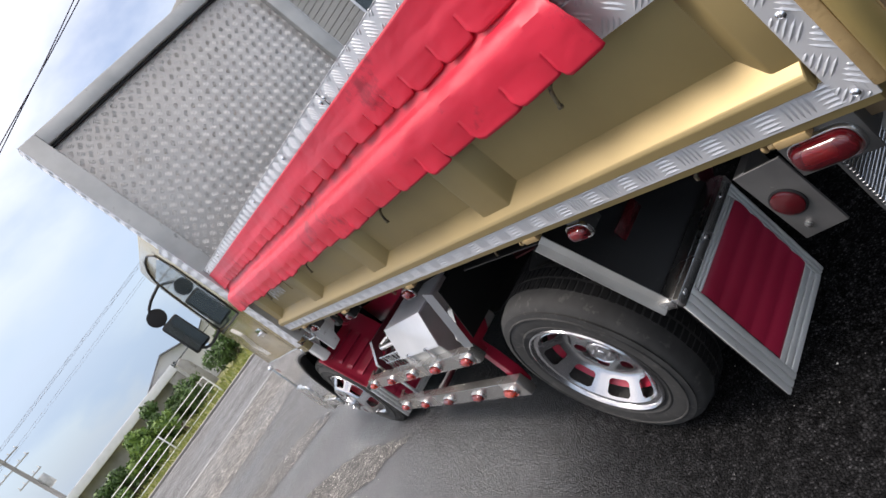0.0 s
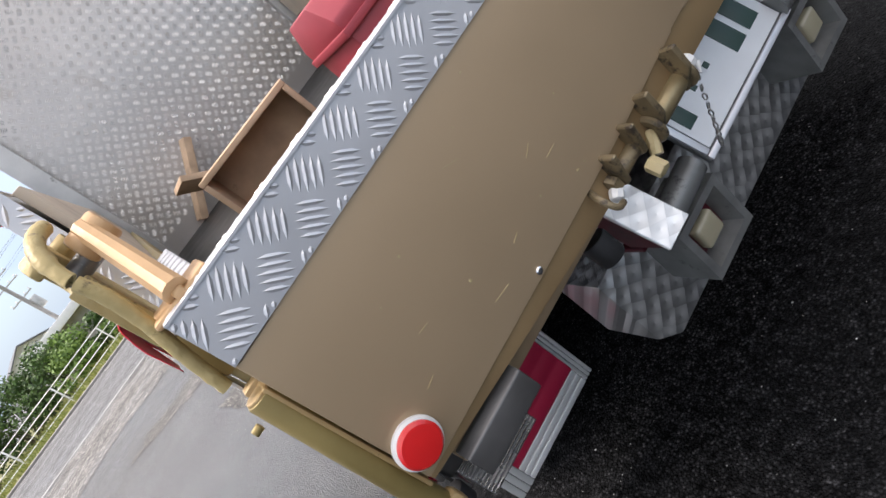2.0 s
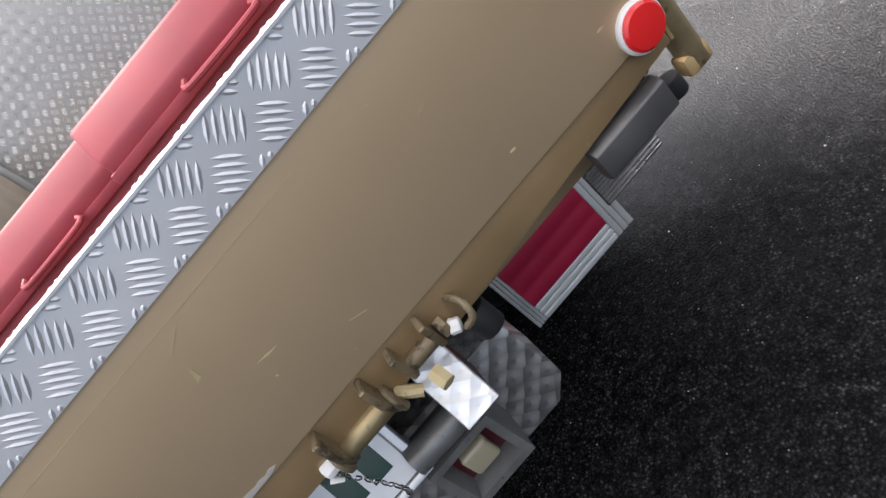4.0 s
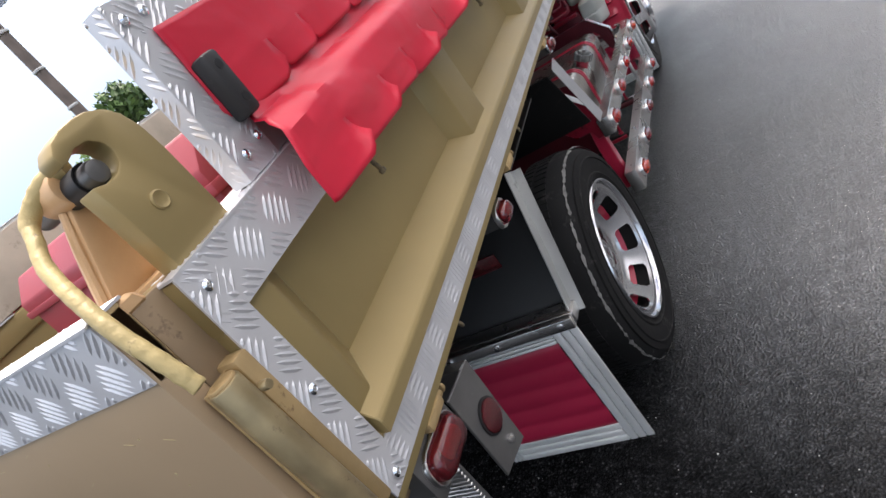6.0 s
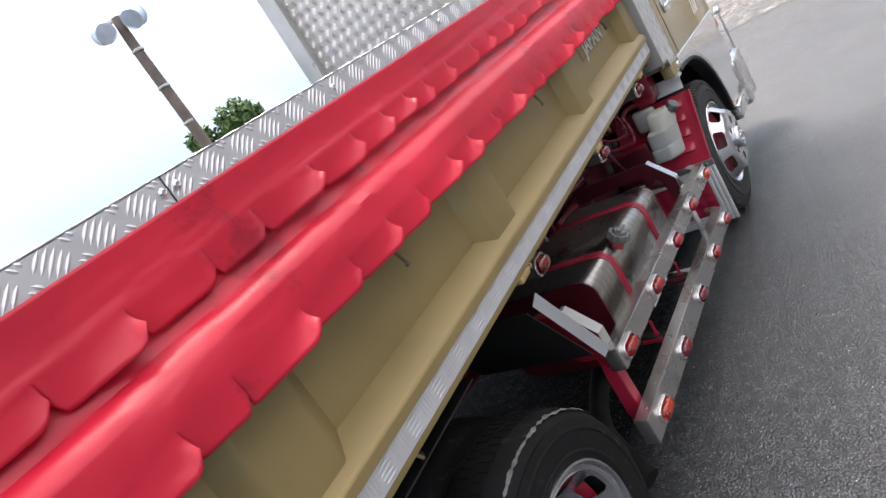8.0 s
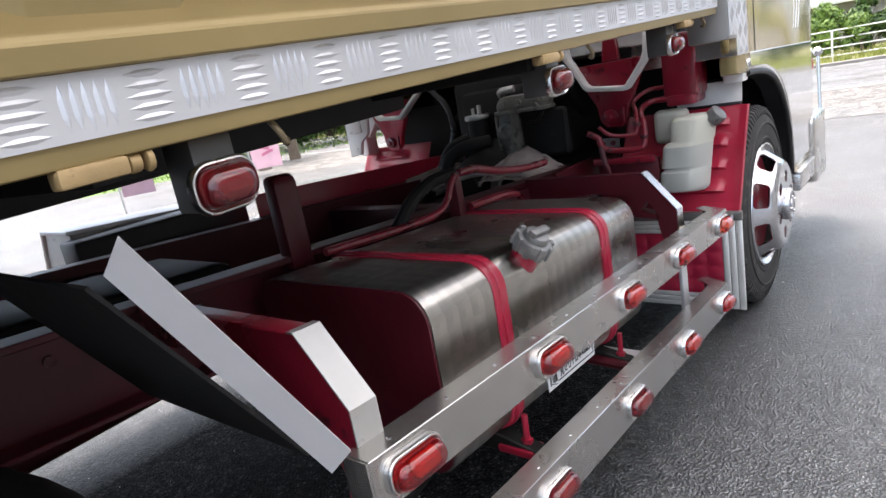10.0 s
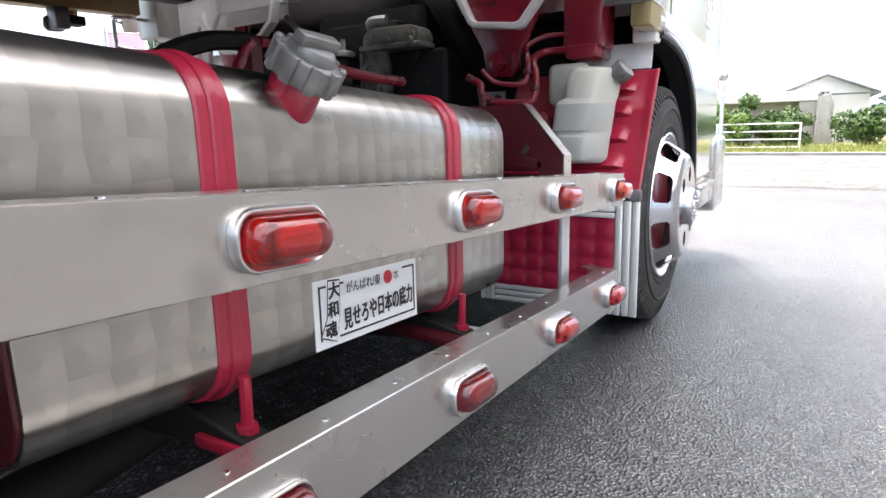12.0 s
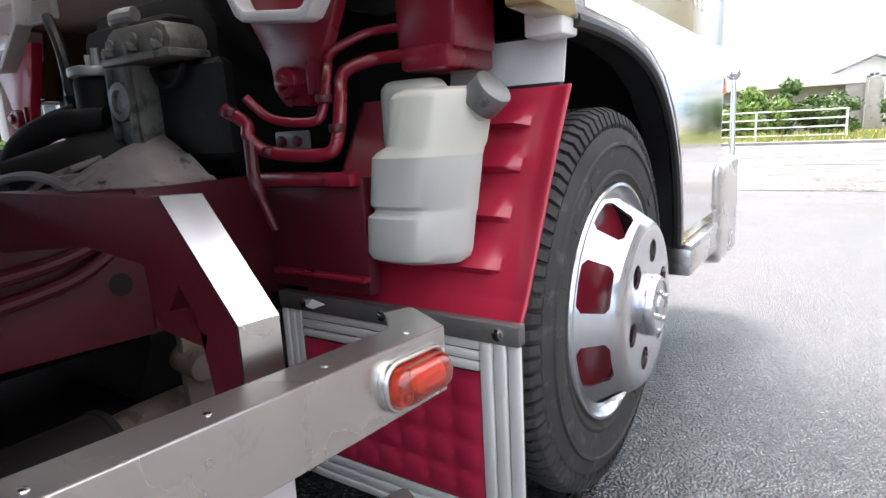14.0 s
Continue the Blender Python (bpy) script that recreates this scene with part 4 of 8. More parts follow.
    for z in (1.310, 1.354):
        # black disc on the block, painting the dark of a bolt hole
        part("bolt_hole_disc", cyl((0.899, 0.151, z), (0.9066, 0.151, z), 0.0062, None, 12), BLACK, rub, "", "B", s)

    sd = 11.0 if s > 0 else 47.0

    def wave(y, v, k=1.0, sd=sd):
        return k * (0.005 * noise.noise((y * 1.5, v * 2.2, sd)) + 0.0030 * noise.noise((y * 5.0 + v * 5, v * 3.0, sd + 5)) + 0.0009 * noise.noise((y * 17 + v * 12, v * 4.0, sd + 9)))

    def upper(y, v):
        """v from 0 under the band to 1 at the slit line."""
        return 0.8790 + (0.001 + 0.007 * v * v) * min(1.0, max(0.0, (y - 0.135) / 0.16)) + 0.45 * wave(y, v) * v, y, 1.423 - (0.062 + 0.018 * max(0.0, 1 - (y - 0.13) / 0.8)) * v

    def lower(y, v):
        """v from 0 under the upper layer to 1 at the slit line, over the rim of the bed."""
        q = min(1.0, v)
        prof = ((0.0, 0.8785, 1.345), (0.3, 0.8795, 1.300), (0.48, 0.890, 1.283), (0.63, 0.914, 1.275), (0.78, 0.932, 1.258), (1.0, 0.938, 1.215))
        for (a, xa, za), (b, xb, zb) in zip(prof, prof[1:]):
            if q <= b:
                t = (q - a) / (b - a)
                t = t * t * (3 - 2 * t)
                x, z = xa + (xb - xa) * t, za + (zb - za) * t
                break
        f = wave(y, v, 0.9 if s > 0 else 0.55) + (0.007 if s > 0 else 0.0035) * max(0.0, 1 - abs(y - 0.3) / 0.55) * noise.noise((y * 9 - v * 4.5, v * 1.6, sd + 2))
        if s < 0:
            x -= 0.012 * q * max(0.0, 1 - (y - 0.1) / 0.6)
        return x + f * min(1.0, q * 1.4), y, z + 0.5 * f

    def skirt(name, surf, y0, y1, lip, drop, flare, seed, label, lean=0.0):
        """A hanging sheet whose lower edge is cut into tabs, each one lapping the next."""
        rg = random.Random(seed)
        bm = bmesh.new()
        rows, cut, cols = 20, 12, 12
        y = y0 - lean
        first = True
        while y < y1 - 0.03:
            w = min(rg.uniform(0.085, 0.15), y1 - y)
            if y1 - y - w < 0.05:
                w = y1 - y
            curl, sag, dep = rg.uniform(0.2, 1.6), rg.uniform(0.0, 0.3), drop * rg.uniform(0.9, 1.1)
            grid = []
            for i in range(cols + 1):
                u = i / cols
                line = []
                for j in range(rows + 1):
                    yy = y + w * u
                    back = max(0.0, 1 - (yy - (y0 - lean)) / 0.35)
                    if j <= cut:
                        v = j / cut
                        p = surf(yy + lean * (1 - v) * back, v)
                    else:
                        v = (j - cut) / (rows - cut)
                        bx, _, bz = surf(yy, 1.0)
                        c = max(0.0, (u - 0.80) / 0.20)
                        c2 = max(0.0, (0.12 - u) / 0.12)
                        d = dep * (0.84 + sag * 0.3 + (0.16 - sag * 0.3) * u) * (1 - 0.40 * c ** 2.6 - lip * c2 ** 2)
                        out = flare * curl * v * v * (0.1 + 0.9 * u * u) - 0.003 * (1 - u) ** 2 * v
                        out += 0.0025 * math.sin(math.pi * u) * v
                        p = (bx + out, yy, bz - d * v + 0.25 * out)
                    line.append(bm.verts.new(p))
                grid.append(line)
            for i in range(cols):
                for j in range(rows):
                    bm.faces.new((grid[i][j], grid[i + 1][j], grid[i + 1][j + 1], grid[i][j + 1]))
            y += w
        bmesh.ops.remove_doubles(bm, verts=bm.verts[:], dist=2e-5)
        ob = part(name, bm, TARP, board, label, "B", s)
        sol = ob.modifiers.new("cloth", "SOLIDIFY")
        sol.thickness, sol.offset = 0.0014, 0
        return ob
    part("plywood_liner", box(0.828, 0.842, 0.12, 3.06, 1.238, 1.452, 0.002), CONCRETE_PLY, board, "weathered plywood inside the board", "B", s)
    skirt("tarpaulin_flap", upper, 0.136 if s > 0 else 0.168, 3.1, 0.35, 0.054, 0.020 if s > 0 else 0.005, 21 + s, "red vinyl flap cut into round tabs")
    skirt("tarpaulin_flap", lower, 0.185, 3.08, 0.05, 0.058, 0.021 if s > 0 else 0.006, 33 + s, "red vinyl skirt cut into round tabs", 0.07)

# lettering on the bed sides
for s in SIDES:
    tv, tf = lettered("JAPAN", 0.085, 0.0015)
    part("lettering", ([shear("B", 0.8485 * s, 2.46 + x if s > 0 else 2.76 - x, 1.085 + z) for x, z, _ in tv], tf), WHITE_PLATE, truck, "white lettering on the gold bed side", smooth=False)

# headboard
hb = part("headboard", box(-0.80, 0.80, 3.115, 3.135, 1.10, 2.66, 0.002), BOARD, truck, "tall tread-plate headboard in a dull aluminium frame")
for x0, x1, z0, z1 in ((-0.90, -0.79, 0.95, 2.72), (0.79, 0.90, 0.95, 2.72)):
    part("post", box(x0, x1, 3.07, 3.16, z0, z1, 0.006), ALU_DULL, hb, "dull aluminium corner post")
part("top_bar", box(-0.79, 0.79, 3.07, 3.16, 2.63, 2.72, 0.006), ALU_DULL, hb)
part("seal", box(-0.79, 0.79, 3.095, 3.114, 2.615, 2.63, 0.002), RUBBER, hb)
stuff(part("tread_relief", treads(lambda u, v, h: (u, 3.1145 - h, v), -0.79, 0.79, 1.2, 2.615, 0.066, 0.034, 0.0042, 0.0016, 45.0, 5, 0.0078), BOARD_BAR, hb, "", smooth=False))
for s in SIDES:
    band("tread_strip", lambda u, v, h: (0.9015 + h, u, v), 3.07, 3.16, 0.96, 2.72, hb, None, s)

# tailgate
gate_low = [(-0.862, 0.917), (-0.60, 0.919), (-0.36, 0.923), (-0.235, 0.9305), (-0.19, 0.9325), (-0.186, 0.9355), (-0.145, 0.936), (-0.14, 0.9335), (-0.085, 0.9345), (-0.08, 0.9375), (0.06, 0.940), (0.30, 0.942), (0.862, 0.940)]
gate = part("tailgate", prism(gate_low + [(0.862, 1.248), (-0.862, 1.248)], "y", -0.15, -0.118, 0.002, 2), BROWN, truck, "champagne-painted steel tailgate with chips and scratches")
part("bottom_lip", prism([(-0.862, 0.905), (-0.45, 0.876), (0.45, 0.874), (0.862, 0.905), (0.862, 0.95), (-0.862, 0.95)], "y", -0.142, -0.119, 0.003, 2), LIP, gate, "scuffed folded lip below the gate panel")
rg = random.Random(31)
part("scratch", prism([(-0.30, 1.1495), (0.10, 1.1525), (0.46, 1.1515), (0.46, 1.1521), (0.10, 1.1532), (-0.30, 1.1501)], "y", -0.1505, -0.1498, 0), CREAM, gate, "long fine scratch in the paint")
part("scratch", prism([(0.22, 1.085), (0.226, 1.098), (0.231, 1.104), (0.229, 1.088)], "y", -0.1506, -0.1498, 0), CREAM, gate)
part("scratch", prism([(0.27, 1.048), (0.285, 1.043), (0.30, 1.044), (0.285, 1.047)], "y", -0.1506, -0.1498, 0), CREAM, gate)
for _ in range(14):
    x, z, ln, sl = rg.uniform(-0.8, 0.8), rg.uniform(0.955, 1.16), rg.uniform(0.008, 0.03), rg.uniform(-0.6, 0.6)
    part("scratch", prism([(x, z), (x + ln, z + sl * ln), (x + ln, z + sl * ln + 0.0006), (x, z + 0.0007)], "y", -0.1506, -0.1498, 0), CREAM, gate)
band("tread_strip", lambda u, v, h: (u, -0.153 - h, v), -0.862, 0.862, 1.176, 1.252, gate, None, 1, row=1.229)
band("tread_strip", lambda u, v, h: (u, v, 1.2535 + h), -0.862, 0.862, -0.156, -0.112, gate, None, 1)
part("paint_chip", prism([(0.088, 0.9432), (0.10, 0.9425), (0.13, 0.9428), (0.165, 0.9435), (0.174, 0.9475), (0.164, 0.951), (0.157, 0.9475), (0.147, 0.9512), (0.139, 0.9482), (0.131, 0.9505), (0.121, 0.9515), (0.113, 0.9475), (0.105, 0.9495), (0.098, 0.947)], "y", -0.1508, -0.1498, 0), SIDING, gate, "bare pale chip in the paint")
rg = random.Random(8)
for _ in range(26):
    x, z, r = rg.uniform(-0.84, 0.84), rg.uniform(0.948, 1.16), rg.uniform(0.0008, 0.0024)
    part("paint_chip", prism([(x + r * math.cos(a) * (2.5 if _ % 5 == 0 else 1), z + r * math.sin(a)) for a in (0.2, 1.5, 2.6, 3.9, 5.2)], "y", -0.1508, -0.1498, 0), CREAM, gate)
part("rivet", lathe([(0.0055, 0), (0.0055, -0.0012), (0.0035, -0.0028), (0.0003, -0.003)], (-0.585, -0.15, 0.928), "y", 14), CHROME, gate)
for s in SIDES:
    base = part("reflector", lathe([(0.032, 0.0), (0.032, -0.005), (0.028, -0.008), (0.0003, -0.008)], (0.836, -0.15, 0.956), "y", 36), WHITE_PAINT, gate, "white reflector base", None, s)
    part("lens", lathe([(0.0285, -0.007), (0.0285, -0.011), (0.025, -0.0145), (0.014, -0.016), (0.0003, -0.0165)], (0.836, -0.15, 0.956), "y", 36), REFLECTOR, base, "red round reflector lens", None, s)
    # round-fronted post beside the gate, with a stepped plate above it
    gp = part("gate_post", merged(cyl((0.887, -0.118, 0.84), (0.878, -0.118, 1.132), 0.0185, None, 18, 0.003), cyl((0.905, -0.108, 1.108), (0.916, -0.108, 1.108), 0.0055, None, 10, 0.001)), BRASSY if s > 0 else GOLD_OLIVE, truck, "round gold gate post with chipped paint", None, s)
    part("post_cap", cyl((0.878, -0.118, 1.131), (0.8778, -0.118, 1.135), 0.0165, 0.0155, 16, 0.001), GOLD_CAST, gp, "chipped gold post cap", None, s)
    part("post_foot", box(0.862, 0.905, -0.134, -0.104, 0.836, 0.868, 0.008), GOLD_CAST, gp, "chipped gold post foot", None, s)
    part("post_channel", merged(box(0.866, 0.872, -0.135, -0.075, 0.90, 1.135, 0.002), box(0.852, 0.888, -0.10, -0.078, 0.90, 1.14, 0.004)), GOLD_CAST, gp, "", None, s)
    # hinge ear on the bed corner
    ox, oz = (0.0, 0.0) if s > 0 else (0.080, 0.0)
    ear_prof = [(-0.041, 1.231), (0.053, 1.234), (0.050, 1.33), (0.046, 1.36), (0.038, 1.378), (0.024, 1.390), (0.008, 1.395), (-0.010, 1.395), (-0.028, 1.392), (-0.044, 1.386), (-0.053, 1.376), (-0.051, 1.364), (-0.042, 1.366), (-0.030, 1.372), (-0.014, 1.372), (-0.003, 1.364), (0.0, 1.354), (-0.005, 1.342), (-0.016, 1.335), (-0.030, 1.333), (-0.047, 1.337), (-0.044, 1.30)]
    ex, ey = (0.040, -0.044) if s > 0 else (0.057, -0.020)
    ear_prof = [(y + ey + 0.028, z) for y, z in ear_prof]
    ear = part("hinge_ear", prism(ear_prof, "x", 0.808 + ex, 0.838 + ex, 0.003, 2), GOLD if s > 0 else FLAKED, truck, "gold hinge ear with an open hook", None, s)
    part("hinge_boss", cyl((0.79 + ex, 0.055 + ey, 1.385 - 0.25 * ex), (0.83 + ex, 0.055 + ey, 1.385 - 0.25 * ex), 0.016, None, 14, 0.003), GOLD, ear, "", None, s)
    part("weld_ring", lathe([(0.011, 0.0), (0.011, 0.0012), (0.009, 0.0022), (0.0075, 0.0012), (0.0003, 0.001)], (0.838 + ex, 0.035 + 1.2 * ey, 1.293), "x", 20), GOLD, ear, "", None, s)
    # swinging arm from the gate up to the pin
    arm_prof, ax = ([(-0.097, 1.233), (-0.018, 1.238), (-0.012, 1.335), (-0.016, 1.348), (-0.026, 1.354), (-0.044, 1.352)], 0.056) if s > 0 else ([(-0.135, 1.250), (-0.03, 1.256), (0.0, 1.33), (0.016, 1.352), (0.008, 1.374), (-0.012, 1.374), (-0.04, 1.345), (-0.10, 1.285), (-0.137, 1.262)], 0.0)
    arm = part("hinge_arm", prism(arm_prof, "x", 0.742 + ax, 0.756 + ax, 0.004, 2), PEACH, truck, "peach-gold cast gate arm", None, s)
    if s > 0:
        part("arm_rib", tube([(0.801, -0.096, 1.240), (0.801, -0.07, 1.30), (0.801, -0.044, 1.350)], lambda t: 0.007 - 0.002 * t, 10, 5), PEACH, arm, "", None, s)
        part("arm_foot", merged(box(0.775, 0.835, -0.106, -0.012, 1.232, 1.240, 0.003), prism([(-0.15, 1.250), (-0.10, 1.250), (-0.09, 1.232), (-0.15, 1.232)], "x", 0.775, 0.862, 0.004)), PEACH, arm, "", None, s)
    else:
        part("arm_rib", tube([(0.749, -0.132, 1.262), (0.749, -0.07, 1.318), (0.749, -0.02, 1.368)], lambda t: 0.012 + 0.003 * (1 - t), 10, 5), PEACH, arm, "", None, s)
        part("arm_foot", box(0.712, 0.79, -0.134, -0.03, 1.249, 1.258, 0.004), PEACH, arm, "", None, s)
    part("arm_boss", cyl((0.728 + ax, 0.004 + ey, 1.354), (0.772 + ax, 0.004 + ey, 1.354), 0.021, None, 20, 0.005), PEACH, arm, "", None, s)
    part("pivot_pin", cyl((0.745, 0.006 + ey, 1.353 - 0.15 * ex), (0.830 + ex - ox, 0.006 + ey, 1.353 - 0.15 * ex), 0.013, None, 18, 0.005), SCRATCHED, arm, "worn steel pivot pin", None, s)
    if s > 0:
        part("pin_sleeve", lathe([(0.0165, -0.018), (0.0165, 0.022), (0.0135, 0.022), (0.0135, -0.018)], (0.79 + ex, 0.006 + ey, 1.347), "x", 20), BLACK, arm, "", None, s)
    pipe_line = [(0.835, -0.035, 1.368), (0.815, -0.045, 1.370), (0.795, -0.058, 1.362), (0.785, -0.074, 1.348), (0.797, -0.09, 1.332), (0.814, -0.112, 1.308), (0.848, -0.134, 1.275), (0.883, -0.152, 1.238), (0.911, -0.160, 1.196), (0.925, -0.162, 1.162)]
    if s < 0:
        pipe_line = [(0.85, 0.0, 1.398), (0.86, -0.035, 1.394), (0.87, -0.07, 1.378), (0.873, -0.095, 1.346), (0.869, -0.10, 1.31), (0.872, -0.10, 1.264), (0.881, -0.102, 1.213), (0.888, -0.104, 1.16)]
    part("gate_pipe", tube(pipe_line, lambda t: 0.0082 + (0.0014 if t < 0.35 else 0.0) + 0.0011 * noise.noise((t * 40, 3.1, 2.0)), 12, 7), FLAKED, truck, "bent pipe with flaking yellowed paint", None, s)
    part("end_plate", box(0.842, 0.860, -0.1165, -0.058, 1.125, 1.236, 0.003), BROWN_DIRTY, gate, "stained brown end plate of the gate", None, s)
    arm.location += Vector((ox * s, 0, oz))
    part("gate_end", merged(box(0.80, 0.862, -0.15, -0.116, 1.17, 1.252, 0.004), prism([(-0.118, 1.24), (-0.05, 1.235), (-0.06, 1.21), (-0.118, 1.16)], "x", 0.845, 0.858, 0.003)), GOLD_CAST, gate, "rust-edged gold gate end", None, s)
    # polished corner block below the gate
    part("corner_block", prism([(-0.146, 0.880), (-0.130, 0.888), (-0.118, 0.886), (-0.118, 0.838), (-0.130, 0.832), (-0.146, 0.838)], "x", 0.70, 0.825, 0.003, 2), SCRATCHED, truck, "scratched steel corner block", None, s)

# gate locks: brackets, barrels, bolts and chains
for s in SIDES:
    cheek = [(-0.128, 0.905), (-0.09, 0.905), (-0.055, 0.845), (-0.07, 0.826), (-0.10, 0.826), (-0.128, 0.865)]
    part("lock_plate", prism(cheek, "x", 0.322, 0.332, 0.002), LOCKMETAL, truck, "", None, s).location = (-0.018 * s, -0.046, 0.030)
    lock = part("gate_lock", prism(cheek, "x", 0.238, 0.248, 0.002), LOCKMETAL, truck, "gold gate lock bracket with chipped paint", None, s)
    lock.location = (-0.018 * s, -0.046, 0.030)
    part("barrel", cyl((0.24, -0.094, 0.848), (0.33, -0.094, 0.848), 0.0165, None, 18, 0.003), BRASSY, lock, "worn bright gold lock barrel", None, s)
    for cx in (0.228, 0.330):
        part("collar", lathe([(0.022, 0), (0.026, 0.003), (0.026, 0.008), (0.022, 0.011), (0.012, 0.011), (0.012, 0)], (cx, -0.094, 0.848), "x", 22), LOCKMETAL, lock, "", None, s)
    part("pin_cap", merged(cyl((0.205, -0.096, 0.85), (0.228, -0.094, 0.85), 0.0125, None, 9, 0.004), cyl((0.20, -0.097, 0.838), (0.212, -0.10, 0.824), 0.005, 0.003, 7, 0.001), cyl((0.208, -0.09, 0.86), (0.220, -0.09, 0.868), 0.005, 0.004, 7, 0.001)), WHITE_PAINT, lock, "white-capped lock pin", None, s)
    part("pin_tail", tube([(0.341, -0.094, 0.848), (0.355, -0.104, 0.838), (0.366, -0.108, 0.828)], 0.009, 8, 4), CREAM, lock, "", None, s)
    part("lever", merged(prism([(-0.128, 0.90), (-0.10, 0.905), (-0.075, 0.86), (-0.085, 0.842), (-0.115, 0.85)], "x", 0.372, 0.382, 0.002), prism([(-0.128, 0.90), (-0.10, 0.905), (-0.075, 0.86), (-0.085, 0.842), (-0.115, 0.85)], "x", 0.424, 0.434, 0.002), cyl((0.378, -0.10, 0.862), (0.43, -0.10, 0.862), 0.012, None, 12, 0.002), cyl((0.436, -0.10, 0.862), (0.450, -0.10, 0.862), 0.015, None, 6, 0.002)), LOCKMETAL, lock, "chipped gold lever bracket", None, s)
    part("nut", cyl((0.395, -0.122, 0.845), (0.399, -0.142, 0.830), 0.012, None, 6, 0.002), CREAM, lock, "", None, s)
    part("nut", cyl((0.446, -0.103, 0.856), (0.460, -0.109, 0.85), 0.011, 0.010, 8, 0.003), WHITE_PAINT, lock, "", None, s)
    part("hook_loop", tube([(0.470, -0.09, 0.885), (0.482, -0.118, 0.878), (0.478, -0.128, 0.858), (0.462, -0.12, 0.848)], 0.005, 8, 5), LOCKMETAL, lock, "", None, s)
    # chain
    a, b = Vector((0.212, -0.098, 0.838)), Vector((0.195, -0.02, 0.66))
    links = 15
    for i in range(links):
        t = i / (links - 1)
        q = a.lerp(b, t) + Vector((0.012 * math.sin(t * 3.1), 0, -0.028 * math.sin(t * math.pi)))
        d = (b - a).normalized()
        ring = bmesh.new()
        for k in range(10):
            c, s_ = math.cos(k * math.tau / 10), math.sin(k * math.tau / 10)
            for j in range(5):
                cj, sj = math.cos(j * math.tau / 5) * 0.0014, math.sin(j * math.tau / 5) * 0.0014
                ring.verts.new(((0.0034 + cj) * c, sj, (0.0075 + cj) * s_))
        ring.verts.ensure_lookup_table()
        for k in range(10):
            for j in range(5):
                ring.faces.new([ring.verts[v] for v in (k * 5 + j, ((k + 1) % 10) * 5 + j, ((k + 1) % 10) * 5 + (j + 1) % 5, k * 5 + (j + 1) % 5)])
        m = Matrix.Translation(q) @ d.to_track_quat("Z", "Y").to_matrix().to_4x4() @ pose(0, 0, 0, 0, 0, 90 * (i % 2) + 20)
        bmesh.ops.transform(ring, matrix=m, verts=ring.verts[:])
        part("chain_link", ring, STEEL, lock, "", None, s)
    part("rubber_stop", cyl((0.45, -0.03, 0.80), (0.452, -0.04, 0.75), 0.025, 0.024, 20, 0.006), RUBBER, truck, "black round rubber stop", None, s)
    part("side_stop", cyl((0.872, -0.055, 0.818), (0.874, -0.057, 0.785), 0.018, 0.017, 18, 0.004), RUBBER, truck, "black round rubber stop", None, s)

# number plate: unreadable marks stand as plain bars
tilt = pose(0.018, 0.046, 0.7165, -28, 0, 0)
plate_bm = box(-0.182, 0.190, -0.006, 0.006, -0.098, 0.092, 0.004)
bmesh.ops.transform(plate_bm, matrix=tilt, verts=plate_bm.verts[:])
np_frame = part("number_plate_frame", plate_bm, GREY_CAST, truck, "polished number plate frame")
for x0, x1, z0, z1, y, mt, nm in ((-0.162, 0.170, -0.080, 0.084, -0.009, WHITE_PLATE, "number_plate"), (-0.150, -0.118, -0.036, 0.03, -0.0105, DARKGREEN, "mark_bar"), (-0.075, -0.062, -0.01, 0.003, -0.0105, DARKGREEN, "mark_bar"), (-0.02, -0.007, -0.01, 0.003, -0.0105, DARKGREEN, "mark_bar"), (0.045, 0.088, -0.045, 0.045, -0.0105, DARKGREEN, "mark_bar"), (0.103, 0.146, -0.045, 0.045, -0.0105, DARKGREEN, "mark_bar")):
    b = box(x0, x1, y, y + 0.004, z0, z1, 0.001)
    bmesh.ops.transform(b, matrix=tilt, verts=b.verts[:])
    part(nm, b, mt, np_frame, "white number plate" if nm == "number_plate" else "")
for x0, x1, z0, z1 in ((-0.181, 0.189, -0.097, -0.083), (-0.181, 0.189, 0.086, 0.092), (-0.181, -0.166, -0.0825, 0.0855), (0.174, 0.189, -0.0825, 0.0855)):
    b = box(x0, x1, -0.0125, -0.006, z0, z1, 0.003)
    bmesh.ops.transform(b, matrix=tilt, verts=b.verts[:])
    part("frame_edge", b, BAR, np_frame)

